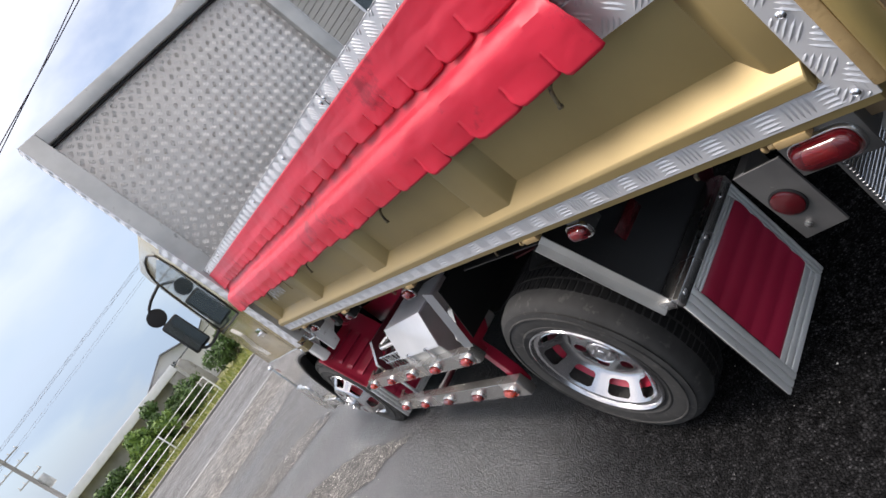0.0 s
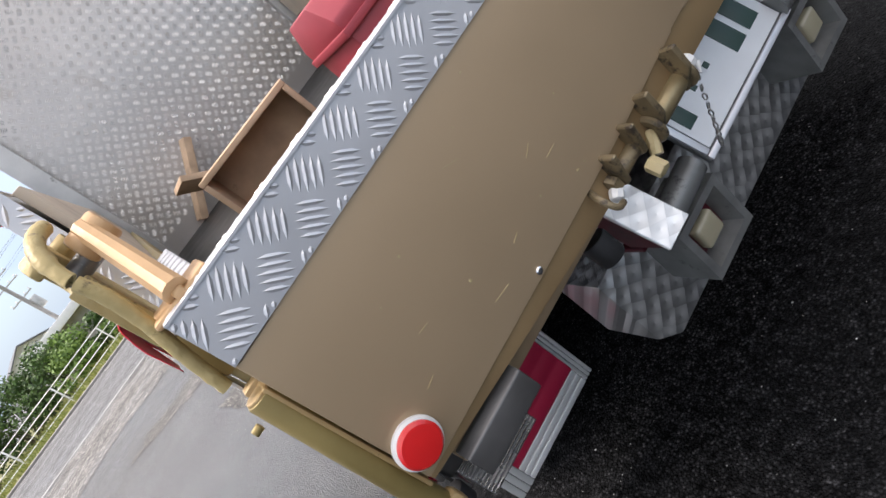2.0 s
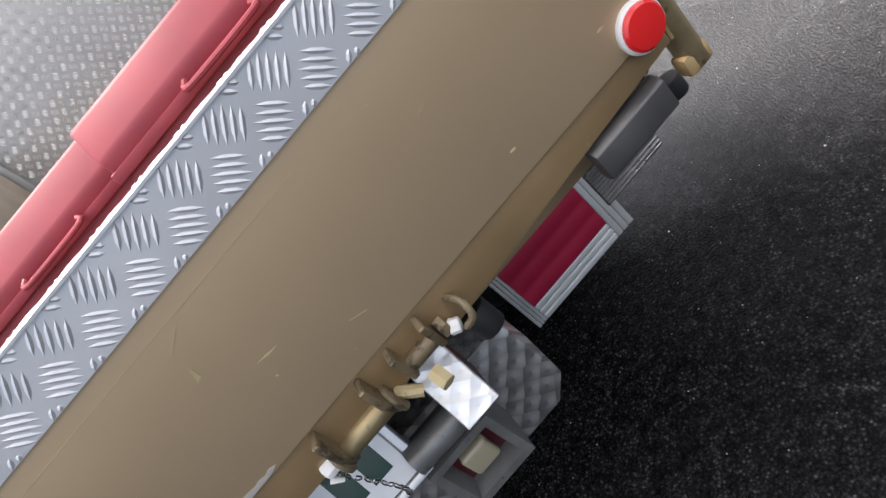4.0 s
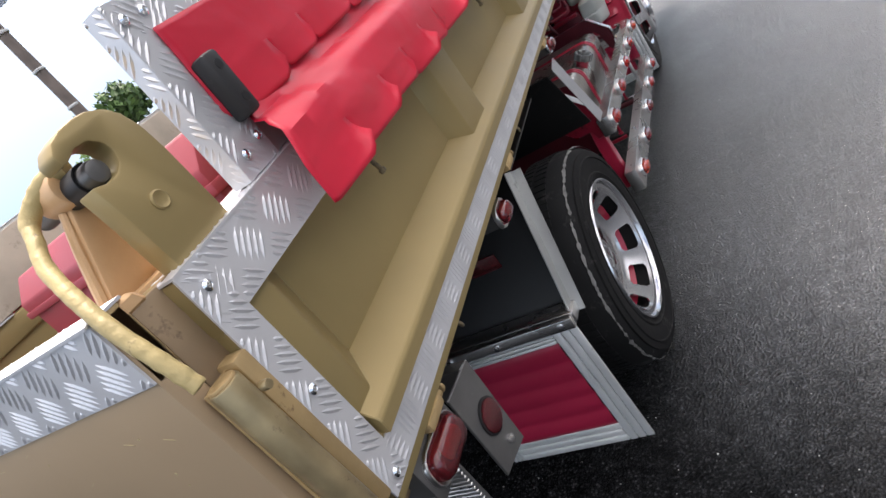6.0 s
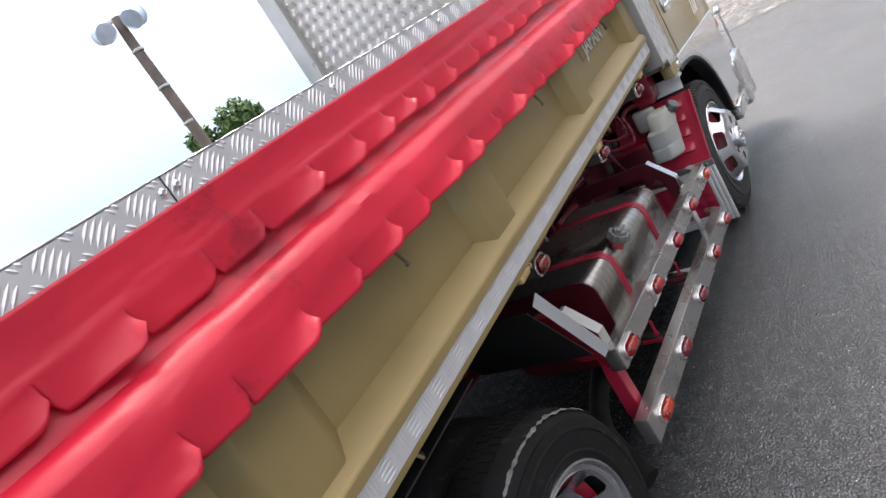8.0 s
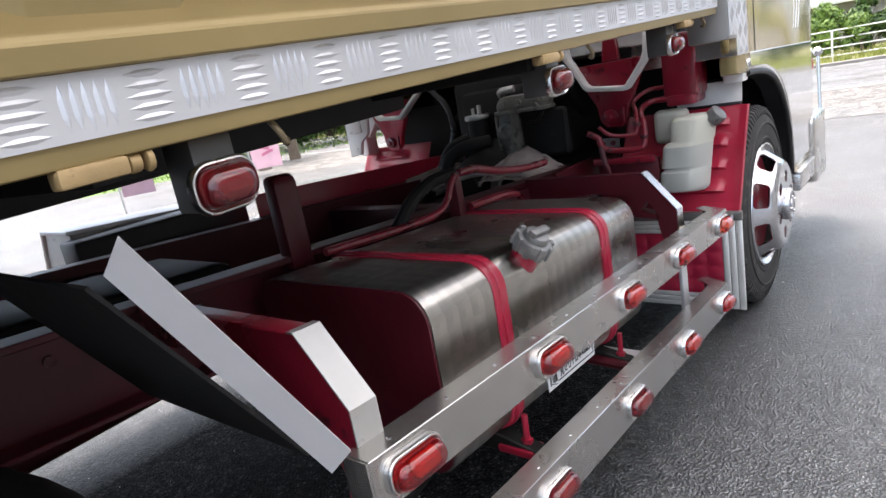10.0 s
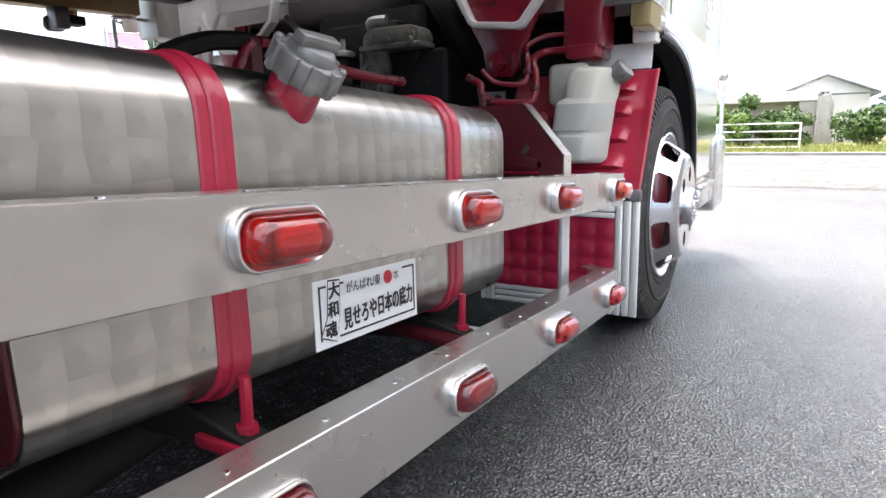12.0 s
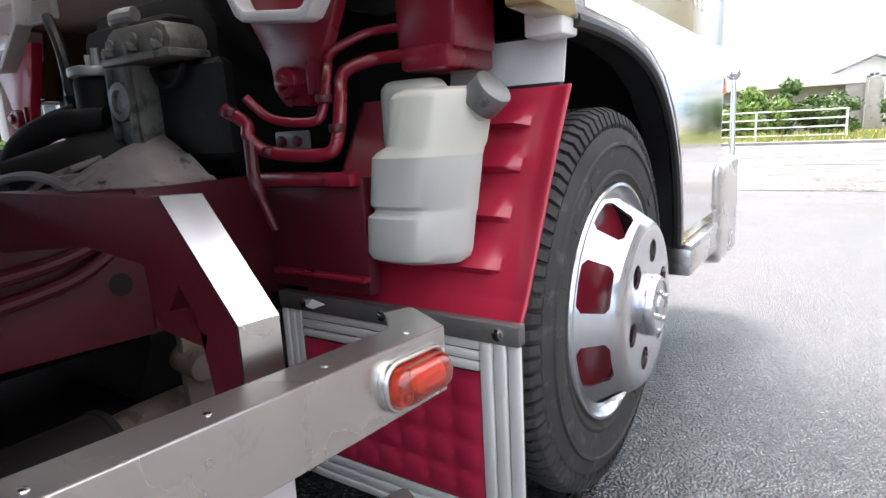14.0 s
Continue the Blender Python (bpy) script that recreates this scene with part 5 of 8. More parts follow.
# rear bumper box with angled ends and recessed lamp housings
bump = part("rear_bumper", prism([(-0.449, 0.637), (-0.449, 0.445), (-0.402, 0.396), (0.402, 0.396), (0.449, 0.445), (0.449, 0.637)], "y", 0.11, 0.26, 0.005, 2), SCALES, truck, "engine-turned stainless bumper box with cut corners")
for s in SIDES:
    stuff(part("tread_relief", treads(lambda u, v, h: (u, v, 0.6375 + h), 0.33, 0.44, 0.115, 0.25, 0.03, 0.02, 0.0026, 0.001, 45.0, 5, 0.0046), ALU, bump, "", None, s, smooth=False))
    part("bumper_tube", tube([(0.19, 0.01, 0.66), (0.28, 0.012, 0.655), (0.34, 0.02, 0.65)], 0.028, 14, 4), GREY_CAST, bump, "", None, s)
    o = [(0.18, 0.487), (0.325, 0.487), (0.325, 0.622), (0.18, 0.622)]
    i_ = [(0.197, 0.503), (0.308, 0.503), (0.308, 0.606), (0.197, 0.606)]
    hv = [(x, -0.004, z) for x, z in o] + [(x, -0.004, z) for x, z in i_] + [(x, 0.11, z) for x, z in o] + [((x - 0.2525) * 0.8 + 0.2525, 0.035, (z - 0.555) * 0.8 + 0.555) for x, z in i_]
    hf = []
    for k in range(4):
        j = (k + 1) % 4
        hf += [(k, j, j + 4, k + 4), (k + 8, j + 8, j, k), (k + 4, j + 4, j + 12, k + 12)]
    hf.append((12, 13, 14, 15))
    hou = part("lamp_housing", (hv, hf), GREY_CAST, bump, "square metal lamp housing", None, s, smooth=False)
    part("recess", ([(x, 0.0335, z) for x, z in ((0.208, 0.514), (0.297, 0.514), (0.297, 0.596), (0.208, 0.596))], [(0, 1, 2, 3)]), WINE_DARK, hou, "", None, s, smooth=False)
    part("reversing_lamp", box(0.225, 0.285, 0.008, 0.034, 0.525, 0.580, 0.008, 3), CLEAR_LENS, hou, "yellowed clear reversing lamp", None, s)
    part("cover_plate", prism([(-0.038, 0.655), (-0.030, 0.652), (0.05, 0.765), (0.042, 0.772)], "x", 0.298, 0.372, 0.002), SCALES_LID, truck, "bright engine-turned cover plate", None, s)
    part("cover_side", prism([(-0.03, 0.655), (0.05, 0.765), (0.10, 0.74), (0.06, 0.655)], "x", 0.302, 0.368, 0.0), WINE_DARK, truck, "", None, s)
    # tail marker with lens and the plate with a round reflector
    tail = marker(0.035, 0.83, 0.864, s, None, DARK_LENS, truck, 0.10, 0.056, "dim red side marker lamp in a bright bezel")
    part("lamp_bracket", merged(box(0.80, 0.864, -0.02, 0.088, 0.80, 0.868, 0.006), box(0.862, 0.866, -0.026, 0.095, 0.792, 0.872, 0.004)), SCRATCHED, tail, "scratched steel lamp bracket", None, s)
    plate = part("reflector_plate", merged(prism([(0.10, 0.845), (0.19, 0.838), (0.175, 0.668), (0.092, 0.685)], "x", 0.863, 0.868, 0.001), prism([(0.165, 0.842), (0.19, 0.838), (0.175, 0.668), (0.16, 0.671)], "x", 0.80, 0.866, 0.001)), SCRATCHED, truck, "scratched metal bracket plate", None, s)
    part("reflector", lathe([(0.026, 0.0), (0.026, 0.006), (0.02, 0.009), (0.0003, 0.010)], (0.868, 0.146, 0.757), "x", 26), DARK_LENS, plate, "round red reflector", None, s)
    part("reflector_rim", lathe([(0.030, 0.0), (0.030, 0.003), (0.027, 0.004), (0.026, 0.001)], (0.868, 0.146, 0.757), "x", 26), BLACK, plate, "", None, s)
    part("bolt", lathe([(0.007, 0.0), (0.007, 0.004), (0.0003, 0.006)], (0.868, 0.148, 0.70), "x", 10), STEEL, plate, "", None, s)
    grille = part("lamp_grille", box(0.72, 0.855, 0.045, 0.05, 0.67, 0.79, 0.001), SCRATCHED, truck, "dark ribbed lamp grille", None, s)
    for k in range(14):
        part("grille_rib", box(0.722, 0.853, 0.040, 0.046, 0.675 + 0.008 * k, 0.679 + 0.008 * k, 0.001, 1), STEEL, grille, "", None, s)

# ---- wheels ----
def spoked(cx, cy, cz, out, face):
    """A pressed wheel: rim bead, sloped ring with eight rounded windows. face is +1 for a proud centre, -1 for a dished one."""
    bm = bmesh.new()
    steps = [0, 4.5, 9, 12.5, 17.5, 22.5, 27.5, 32.5, 36, 40.5]
    angs = [radians(45 * q + a - 0.0) for q in range(8) for a in steps]
    seg = len(angs)
    r_out, r_in = (0.203, 0.158) if face > 0 else (0.196, 0.142)
    d_out, d_in = 0.0, face * 0.062

    def vert(r, a, d):
        return bm.verts.new((cx + out * d, cy + r * math.cos(a), cz + r * math.sin(a)))
    rows = [(0.216, -0.012), (0.222, -0.004), (0.225, 0.006), (0.222, 0.013), (0.217, 0.014), (0.213, 0.009), (0.210, 0.001), (r_out + 0.003, -0.002), (r_out, d_out)]
    base = len(rows) - 1
    rows += [(r_out + (r_in - r_out) * t, d_out + (d_in - d_out) * t) for t in (0.13, 0.24, 0.5, 0.76, 0.87, 1.0)]
    rows += [(r_in - 0.006, d_in + face * 0.006), (r_in - 0.014, d_in + face * 0.0095), (r_in - 0.021, d_in + face * 0.010)]
    rings = [[vert(r, a, d) for a in angs] for r, d in rows]
    for q, (a, b) in enumerate(zip(rings, rings[1:])):
        for k in range(seg):
            n = (k + 1) % seg
            w, h = k % 10, q - base
            if 1 <= h <= 4 and 2 <= w <= 7:
                # window, its corners cut
                if h == 1 and w == 2:
                    bm.faces.new((a[k], a[n], b[k]))
                elif h == 1 and w == 7:
                    bm.faces.new((a[k], a[n], b[n]))
                elif h == 4 and w == 2:
                    bm.faces.new((a[k], b[n], b[k]))
                elif h == 4 and w == 7:
                    bm.faces.new((a[n], b[n], b[k]))
                continue
            bm.faces.new((a[k], a[n], b[n], b[k]))
    bmesh.ops.recalc_face_normals(bm, faces=bm.faces[:])
    bmesh.ops.solidify(bm, geom=bm.faces[:], thickness=0.005)
    return bm


def wheel_disc(cx, cy, cz, face, hub=0.054, hole=0.022):
    """The flat centre of the wheel with six round holes."""
    bm = bmesh.new()
    d = cx + face * 0.072
    rim = 0.138 if face > 0 else 0.122
    at = (rim + hub) / 2 + 0.003
    edges = []
    for r, oy, oz, n in [(rim, 0, 0, 80), (hub, 0, 0, 40)] + [(hole, at * math.cos(k * math.tau / 6 + 0.3), at * math.sin(k * math.tau / 6 + 0.3), 18) for k in range(6)]:
        ring = [bm.verts.new((d, cy + oy + r * math.cos(k * math.tau / n), cz + oz + r * math.sin(k * math.tau / n))) for k in range(n)]
        edges += [bm.edges.new((ring[k], ring[(k + 1) % n])) for k in range(n)]
    bmesh.ops.triangle_fill(bm, use_beauty=True, edges=edges)
    # the fill also closes the hub and the holes: open them again
    drop = []
    for f in bm.faces:
        c = f.calc_center_median()
        y, z = c.y - cy, c.z - cz
        if math.hypot(y, z) < hub * 0.98 or any(math.hypot(y - at * math.cos(k * math.tau / 6 + 0.3), z - at * math.sin(k * math.tau / 6 + 0.3)) < hole * 0.98 for k in range(6)):
            drop.append(f)
    bmesh.ops.delete(bm, geom=drop, context="FACES")
    bmesh.ops.recalc_face_normals(bm, faces=bm.faces[:])
    bmesh.ops.solidify(bm, geom=bm.faces[:], thickness=0.006)
    return bm


def tyre_profile(r, w, off):
    return [(0.205, off - w * 0.02), (0.222, off + 0.004), (0.236, off + 0.010), (0.239, off + 0.0135), (0.243, off + 0.0135), (0.246, off + 0.011), (0.270, off + 0.015), (0.288, off + 0.014), (0.290, off + 0.0175), (0.294, off + 0.0175), (0.296, off + 0.013), (0.315, off + 0.010), (r - 0.030, off + 0.004), (r - 0.016, off - 0.004), (r - 0.007, off - 0.017), (r - 0.001, off - 0.05), (r + 0.001, off - w / 2), (r, off - w + 0.05), (r - 0.01, off - w + 0.006), (0.30, off - w - 0.014), (0.24, off - w - 0.01), (0.205, off - w + 0.01), (0.205, off - w * 0.02)]


def scuffs(cy, cz, x, r, seed):
    """Pale ragged wear along the shoulder of the tread."""
    g = random.Random(seed)
    vs, fs = [], []
    n = 260
    for k in range(n):
        a = k * math.tau / n
        m = 0.0035 * noise.noise((a * 9, seed, 1.0))
        w = max(0.0, 0.0025 + 0.006 * noise.noise((a * 21, seed, 4.0)) + g.uniform(-0.0015, 0.002))
        for e in (-1, 1):
            o = m + e * w
            # o runs over the shoulder: outward on the wall, then in across the tread
            vs.append((x - 0.0105 - o * 0.9, cy + (r - 0.0068 + o * 0.55) * math.cos(a), cz + (r - 0.0068 + o * 0.55) * math.sin(a)))
    for k in range(n):
        i, j = 2 * k, 2 * ((k + 1) % n)
        fs.append((i, j, j + 1, i + 1))
    return vs, fs


for s in SIDES:
    for (cy, cz, rim_x, face, dual) in ((1.112, 0.348, 0.848, -1, True), (3.60, 0.355, 0.850, 1, False)):
        wh = part("wheel", spoked(rim_x, cy, cz, 1, face), POLISHED, truck, "polished wheel with eight windows", None, s)
        part("wheel_disc", wheel_disc(rim_x, cy, cz, face), POLISHED, wh, "", None, s)
        # paler rubber on the left rear tyre: part dust, part sunlight painted in
        ty = part("tyre", lathe(tyre_profile(cz - 0.004, 0.172, rim_x) if dual else tyre_profile(cz, 0.19, rim_x), (0, cy, cz), "x", 96), TYRE if dual and s > 0 else TYRE_DUSTY, wh, "worn black truck tyre", None, s)
        if dual and s > 0:
            part("scuffed_edge", scuffs(cy, cz, rim_x + 0.0035, cz - 0.004, 3.0 + cy), TYRE_WORN, ty, "pale scuffed tread shoulder", None, s, smooth=False)
        if dual:
            part("inner_tyre", lathe(tyre_profile(cz, 0.19, rim_x - 0.24), (0, cy, cz), "x", 48), TYRE, wh, "", None, s)
        # tread: notched shoulder and centre blocks
        tv, tf = [], []
        for k in range(88):
            for row, x0 in enumerate((rim_x - 0.012, rim_x - 0.060, rim_x - 0.105, rim_x - 0.15)):
                if dual and row in (0, 3):
                    continue
                a0 = (k + 0.5 * (row % 2)) * math.tau / 88
                a1 = a0 + math.tau / 88 * 0.72
                n = len(tv)
                for rr in (cz - 0.012, cz - 0.0005 if dual else cz + 0.004 if row else cz + 0.0005):
                    for aa in (a0, a1):
                        for xx in (x0, x0 - 0.036):
                            tv.append((xx, cy + rr * math.cos(aa), cz + rr * math.sin(aa)))
                tf += [(n + 4, n + 5, n + 7, n + 6), (n, n + 1, n + 5, n + 4), (n + 2, n + 6, n + 7, n + 3), (n, n + 4, n + 6, n + 2), (n + 1, n + 3, n + 7, n + 5)]
        stuff(part("tread", (tv, tf), TYRE, ty, "", None, s, smooth=False))
        if not dual:
            lv, lf = [], []
            for k in range(92):
                a0, a1 = k * math.tau / 92, (k + 0.64) * math.tau / 92
                n = len(lv)
                for aa in (a0, a1):
                    for xx, rr in ((rim_x + 0.0055, cz - 0.040), (rim_x + 0.0085, cz - 0.026), (rim_x + 0.0015, cz - 0.006), (rim_x - 0.016, cz + 0.0035), (rim_x - 0.04, cz + 0.004)):
                        lv.append((xx, cy + rr * math.cos(aa), cz + rr * math.sin(aa)))
                lf += [(n + q, n + q + 1, n + q + 6, n + q + 5) for q in range(4)] + [(n, n + 5, n + 6, n + 1)]
                for q in (0, 5):
                    # side walls of the lug, down to the rubber behind it
                    m = len(lv)
                    aa = a0 if q == 0 else a1
                    lv += [(rim_x - 0.004, cy + (cz - 0.034) * math.cos(aa), cz + (cz - 0.034) * math.sin(aa)), (rim_x - 0.03, cy + (cz - 0.010) * math.cos(aa), cz + (cz - 0.010) * math.sin(aa))]
                    lf += [(n + q, n + q + 1, n + q + 2, m), (n + q + 2, n + q + 3, m + 1, m), (n + q + 3, n + q + 4, m + 1)]
            stuff(part("shoulder_tread", (lv, lf), TYRE_DUSTY, ty, "notched tread shoulder", None, s, smooth=False))
            for k in range(18):
                if k % 9 > 5:
                    continue
                a = k * math.tau / 18 + 0.5
                mb = box(rim_x + 0.0125, rim_x + 0.0155, -0.011, 0.011, 0.255, 0.282, 0.001, 1)
                bmesh.ops.transform(mb, matrix=Matrix.Translation((0, cy, cz)) @ Matrix.Rotation(a, 4, "X"), verts=mb.verts[:])
                part("sidewall_mark", mb, TYRE_DUSTY, ty, "", None, s)
        hx = rim_x + face * 0.072
        hub_len = 0.022 if face > 0 else 0.016
        cap = part("hub_cap", lathe([(0.054, hx - 0.006), (0.057, hx + 0.003), (0.056, hx + hub_len * 0.6), (0.052, hx + hub_len * 0.92), (0.046, hx + hub_len), (0.043, hx + hub_len - 0.003), (0.018, hx + hub_len - 0.003), (0.016, hx + hub_len), (0.0003, hx + hub_len + 0.002)], (0, cy, cz), "x", 40), POLISHED, wh, "bright hub cap", None, s)
        for k in range(4):
            a = k * math.tau / 4 + 0.4
            c = (hx + hub_len - 0.004, cy + 0.030 * math.cos(a), cz + 0.030 * math.sin(a))
            part("lug_nut", cyl(c, (c[0] + 0.009, c[1], c[2]), 0.0055, 0.0045, 6, 0.001), POLISHED, cap, "", None, s)
        bx = rim_x - 0.115 if face < 0 else rim_x - 0.02
        drum = [(0.188, bx - 0.004), (0.18, bx), (0.05, bx), (0.04, bx + 0.004), (0.0003, bx + 0.004)]
        if face < 0:
            # the drum follows the dish of the wheel
            drum = [(0.188, rim_x - 0.054), (0.183, rim_x - 0.047), (0.165, rim_x - 0.073), (0.13, rim_x - 0.092), (0.05, rim_x - 0.094), (0.0003, rim_x - 0.094)]
        part("brake_drum", lathe([(0.165, rim_x - 0.22), (0.186, rim_x - 0.20)] + drum, (0, cy, cz), "x", 40), WINE, wh, "wine-red brake drum", None, s)
part("rear_axle", cyl((-0.6, 1.112, 0.36), (0.6, 1.112, 0.36), 0.05, None, 16), WINE_DARK, truck)
part("differential", lathe([(0.02, -0.14), (0.11, -0.1), (0.15, 0.0), (0.11, 0.1), (0.02, 0.14)], (0, 1.112, 0.36), "x", 24), WINE_DARK, truck)
part("front_axle", box(-0.65, 0.65, 3.55, 3.65, 0.29, 0.36, 0.01), WINE_DARK, truck)


# ---- fenders, flaps ----
def quilt(x0, x1, z0, z1, y, cell=0.048, puff=0.006, rows=0):
    nu, nv = max(6, int((x1 - x0) / cell * 6)), max(6, int((z1 - z0) / cell * 6))

    def fn(u, v):
        x, z = x0 + (x1 - x0) * u, z0 + (z1 - z0) * v
        p = abs(math.sin(math.pi * (x - x0) / cell)) * abs(math.sin(math.pi * (z - z0) / cell))
        if rows:
            p = abs(math.sin(math.pi * rows * v)) * (0.8 + 0.2 * noise.noise((x * 20, z * 9, 2.0)))
        return x, y - puff * p ** 0.45, z
    return sheet(fn, nu, nv)


def moulding(x0, x1, z0, z1, y, axis):
    """A ribbed bright moulding with three flutes."""
    bms = []
    n = 3
    for k in range(n):
        if axis == "x":
            w = (z1 - z0) / n
            bms.append(box(x0, x1, y - 0.007 + 0.001 * k, y + 0.002, z0 + k * w + 0.0006, z0 + (k + 1) * w - 0.0006, 0.004, 2))
        else:
            w = (x1 - x0) / n
            bms.append(box(x0 + k * w + 0.0006, x0 + (k + 1) * w - 0.0006, y - 0.007 + 0.001 * k, y + 0.002, z0, z1, 0.004, 2))
    return merged(*bms)


MOULD = surface("ribbed_bright_moulding", (0.78, 0.79, 0.77), 0.38, 0.55, 0.08, 8, 200, 0.05, 0.001, stain=(0.4, 0.39, 0.35), stain_at=0.66, stain_scale=30)


def mud_flap(x0, x1, z0, z1, y, s, w_out, w_in, w_bot, w_top, mode=None, rows=0):
    f = part("mud_flap", box(x0 + 0.003, x1 - 0.003, y, y + 0.008, z0 + 0.003, z1 - 0.003, 0.002), RUBBER, truck, "wine-red quilted mud flap in a ribbed bright frame", mode, s)
    part("quilted_panel", quilt(x0 + w_in, x1 - w_out, z0 + w_bot, z1 - w_top, y - 0.003, rows=rows), QUILT, f, "wine-red quilted vinyl panel", mode, s)
    part("frame_strip", moulding(x1 - w_out, x1, z0, z1, y, "z"), MOULD, f, "", mode, s)
    part("frame_strip", moulding(x0, x0 + w_in, z0, z1, y, "z"), MOULD, f, "", mode, s)
    part("frame_strip", moulding(x0 + w_in, x1 - w_out, z0, z0 + w_bot, y, "x"), MOULD, f, "", mode, s)
    part("frame_strip", moulding(x0 + w_in, x1 - w_out, z1 - w_top, z1, y, "x"), MOULD, f, "", mode, s)
    part("hanger_strip", box(x0, x1, y - 0.009, y + 0.01, z1, z1 + 0.028, 0.002), STEEL if rows else SCRATCHED, f, "metal hanger strip", mode, s)
    for x in (x0 + 0.06, (x0 + x1) / 2, x1 - 0.03):
        part("rivet", lathe([(0.008, 0), (0.008, -0.003), (0.0003, -0.005)], (x, y - 0.009, z1 + 0.014), "y", 12), CHROME, f, "", mode, s)
    return f


for s in SIDES:
    mud_flap(0.471, 0.866, 0.193, 0.563, 0.545, s, 0.062, 0.035, 0.062, 0.03, rows=5)
    mud_flap(0.44, 0.884, 0.118, 0.415, 3.165, s, 0.062, 0.045, 0.05, 0.045)
    part("torn_label", prism([(0.505, 0.424), (0.52, 0.437), (0.548, 0.432), (0.52, 0.421)], "y", 3.1545, 3.1558, 0), WHITE_PLATE, truck, "torn scrap of white tape", None, s)
    # sheet over the rear wheel with a bright outer edge
    def slope(y0, z0, y1, z1, xa, xb, t=0.004):
        d = Vector((y1 - y0, z1 - z0)).normalized()
        nx, nz = -d.y * t, d.x * t
        return prism([(y0, z0), (y1, z1), (y1 + nx, z1 + nz), (y0 + nx, z0 + nz)], "x", xa, xb, 0)
    fen = part("fender_sheet", slope(0.605, 0.575, 0.735, 0.872, 0.46, 0.86), FENDER, truck, "black fender sheet over the rear wheel", None, s)
    part("edge_strip", merged(slope(0.598, 0.565, 0.732, 0.872, 0.858, 0.8605, 0.04), slope(0.592, 0.565, 0.728, 0.872, 0.860, 0.884, 0.003)), ALU_DULL, fen, "bright edge strip", None, s)
    part("foot_strip", box(0.46, 0.87, 0.555, 0.60, 0.565, 0.592, 0.004), STEEL, fen, "crumpled bright foot strip", None, s)
    part("red_reflector", box(0.62, 0.74, 0.655, 0.66, 0.70, 0.74, 0.002), DARK_LENS, fen, "", None, s)
    part("fender_top", slope(0.735, 0.872, 1.10, 0.89, 0.46, 0.86), BLACK, fen, "", None, s)
    fen2 = part("fender_sheet", slope(1.545, 0.60, 1.39, 0.85, 0.46, 0.84), UNDER, truck, "black fender sheet before the rear wheel", None, s)
    part("edge_strip", plate4((0.879, 1.408, 0.886), (0.861, 1.396, 0.858), (0.865, 1.548, 0.580), (0.884, 1.565, 0.602), 0.003), ALU, fen2, "bright edge strip", None, s)
    # splash guard behind the front wheel
    prof = [(3.185, 0.425), (3.21, 0.46), (3.25, 0.535), (3.29, 0.61), (3.33, 0.68), (3.368, 0.745)]

    def guard(u, v):
        k = v * (len(prof) - 1)
        i = min(int(k), len(prof) - 2)
        t = k - i
        y, z = prof[i][0] + (prof[i + 1][0] - prof[i][0]) * t, prof[i][1] + (prof[i + 1][1] - prof[i][1]) * t
        x = 0.47 + 0.405 * u
        bead = 0.0
        if 0.3 < u < 0.86:
            fade = min(1.0, (u - 0.3) / 0.05, (0.86 - u) / 0.03)
            for c in (0.28, 0.46, 0.64, 0.82):
                # a pressed louvre, sharp below and fading upwards
                q = (v - c) / 0.115
                if 0 <= q < 1:
                    bead = max(bead, 0.021 * fade * (1 - q) ** 1.1 * min(1.0, q / 0.07))
        return x, y - bead - 0.012 * max(0.0, (u - 0.93) / 0.07), z + 0.3 * bead
    sg = part("splash_guard", sheet(guard, 44, 110), WINE, truck, "wine-red pressed splash guard", None, s)
    sol = sg.modifiers.new("sheet", "SOLIDIFY")
    sol.thickness = 0.003


# ---- side rails with marker lamps ----
def channel(y0, y1, z0, z1, x1, deep=0.042, t=0.003):
    """A folded rail: an outer face with a top and a bottom flange."""
    return prism([(x1 - deep, z1 - t), (x1 - deep, z1), (x1, z1), (x1, z0), (x1 - deep, z0), (x1 - deep, z0 + t), (x1 - t, z0 + t), (x1 - t, z1 - t)], "y", y0, y1, 0.0012)


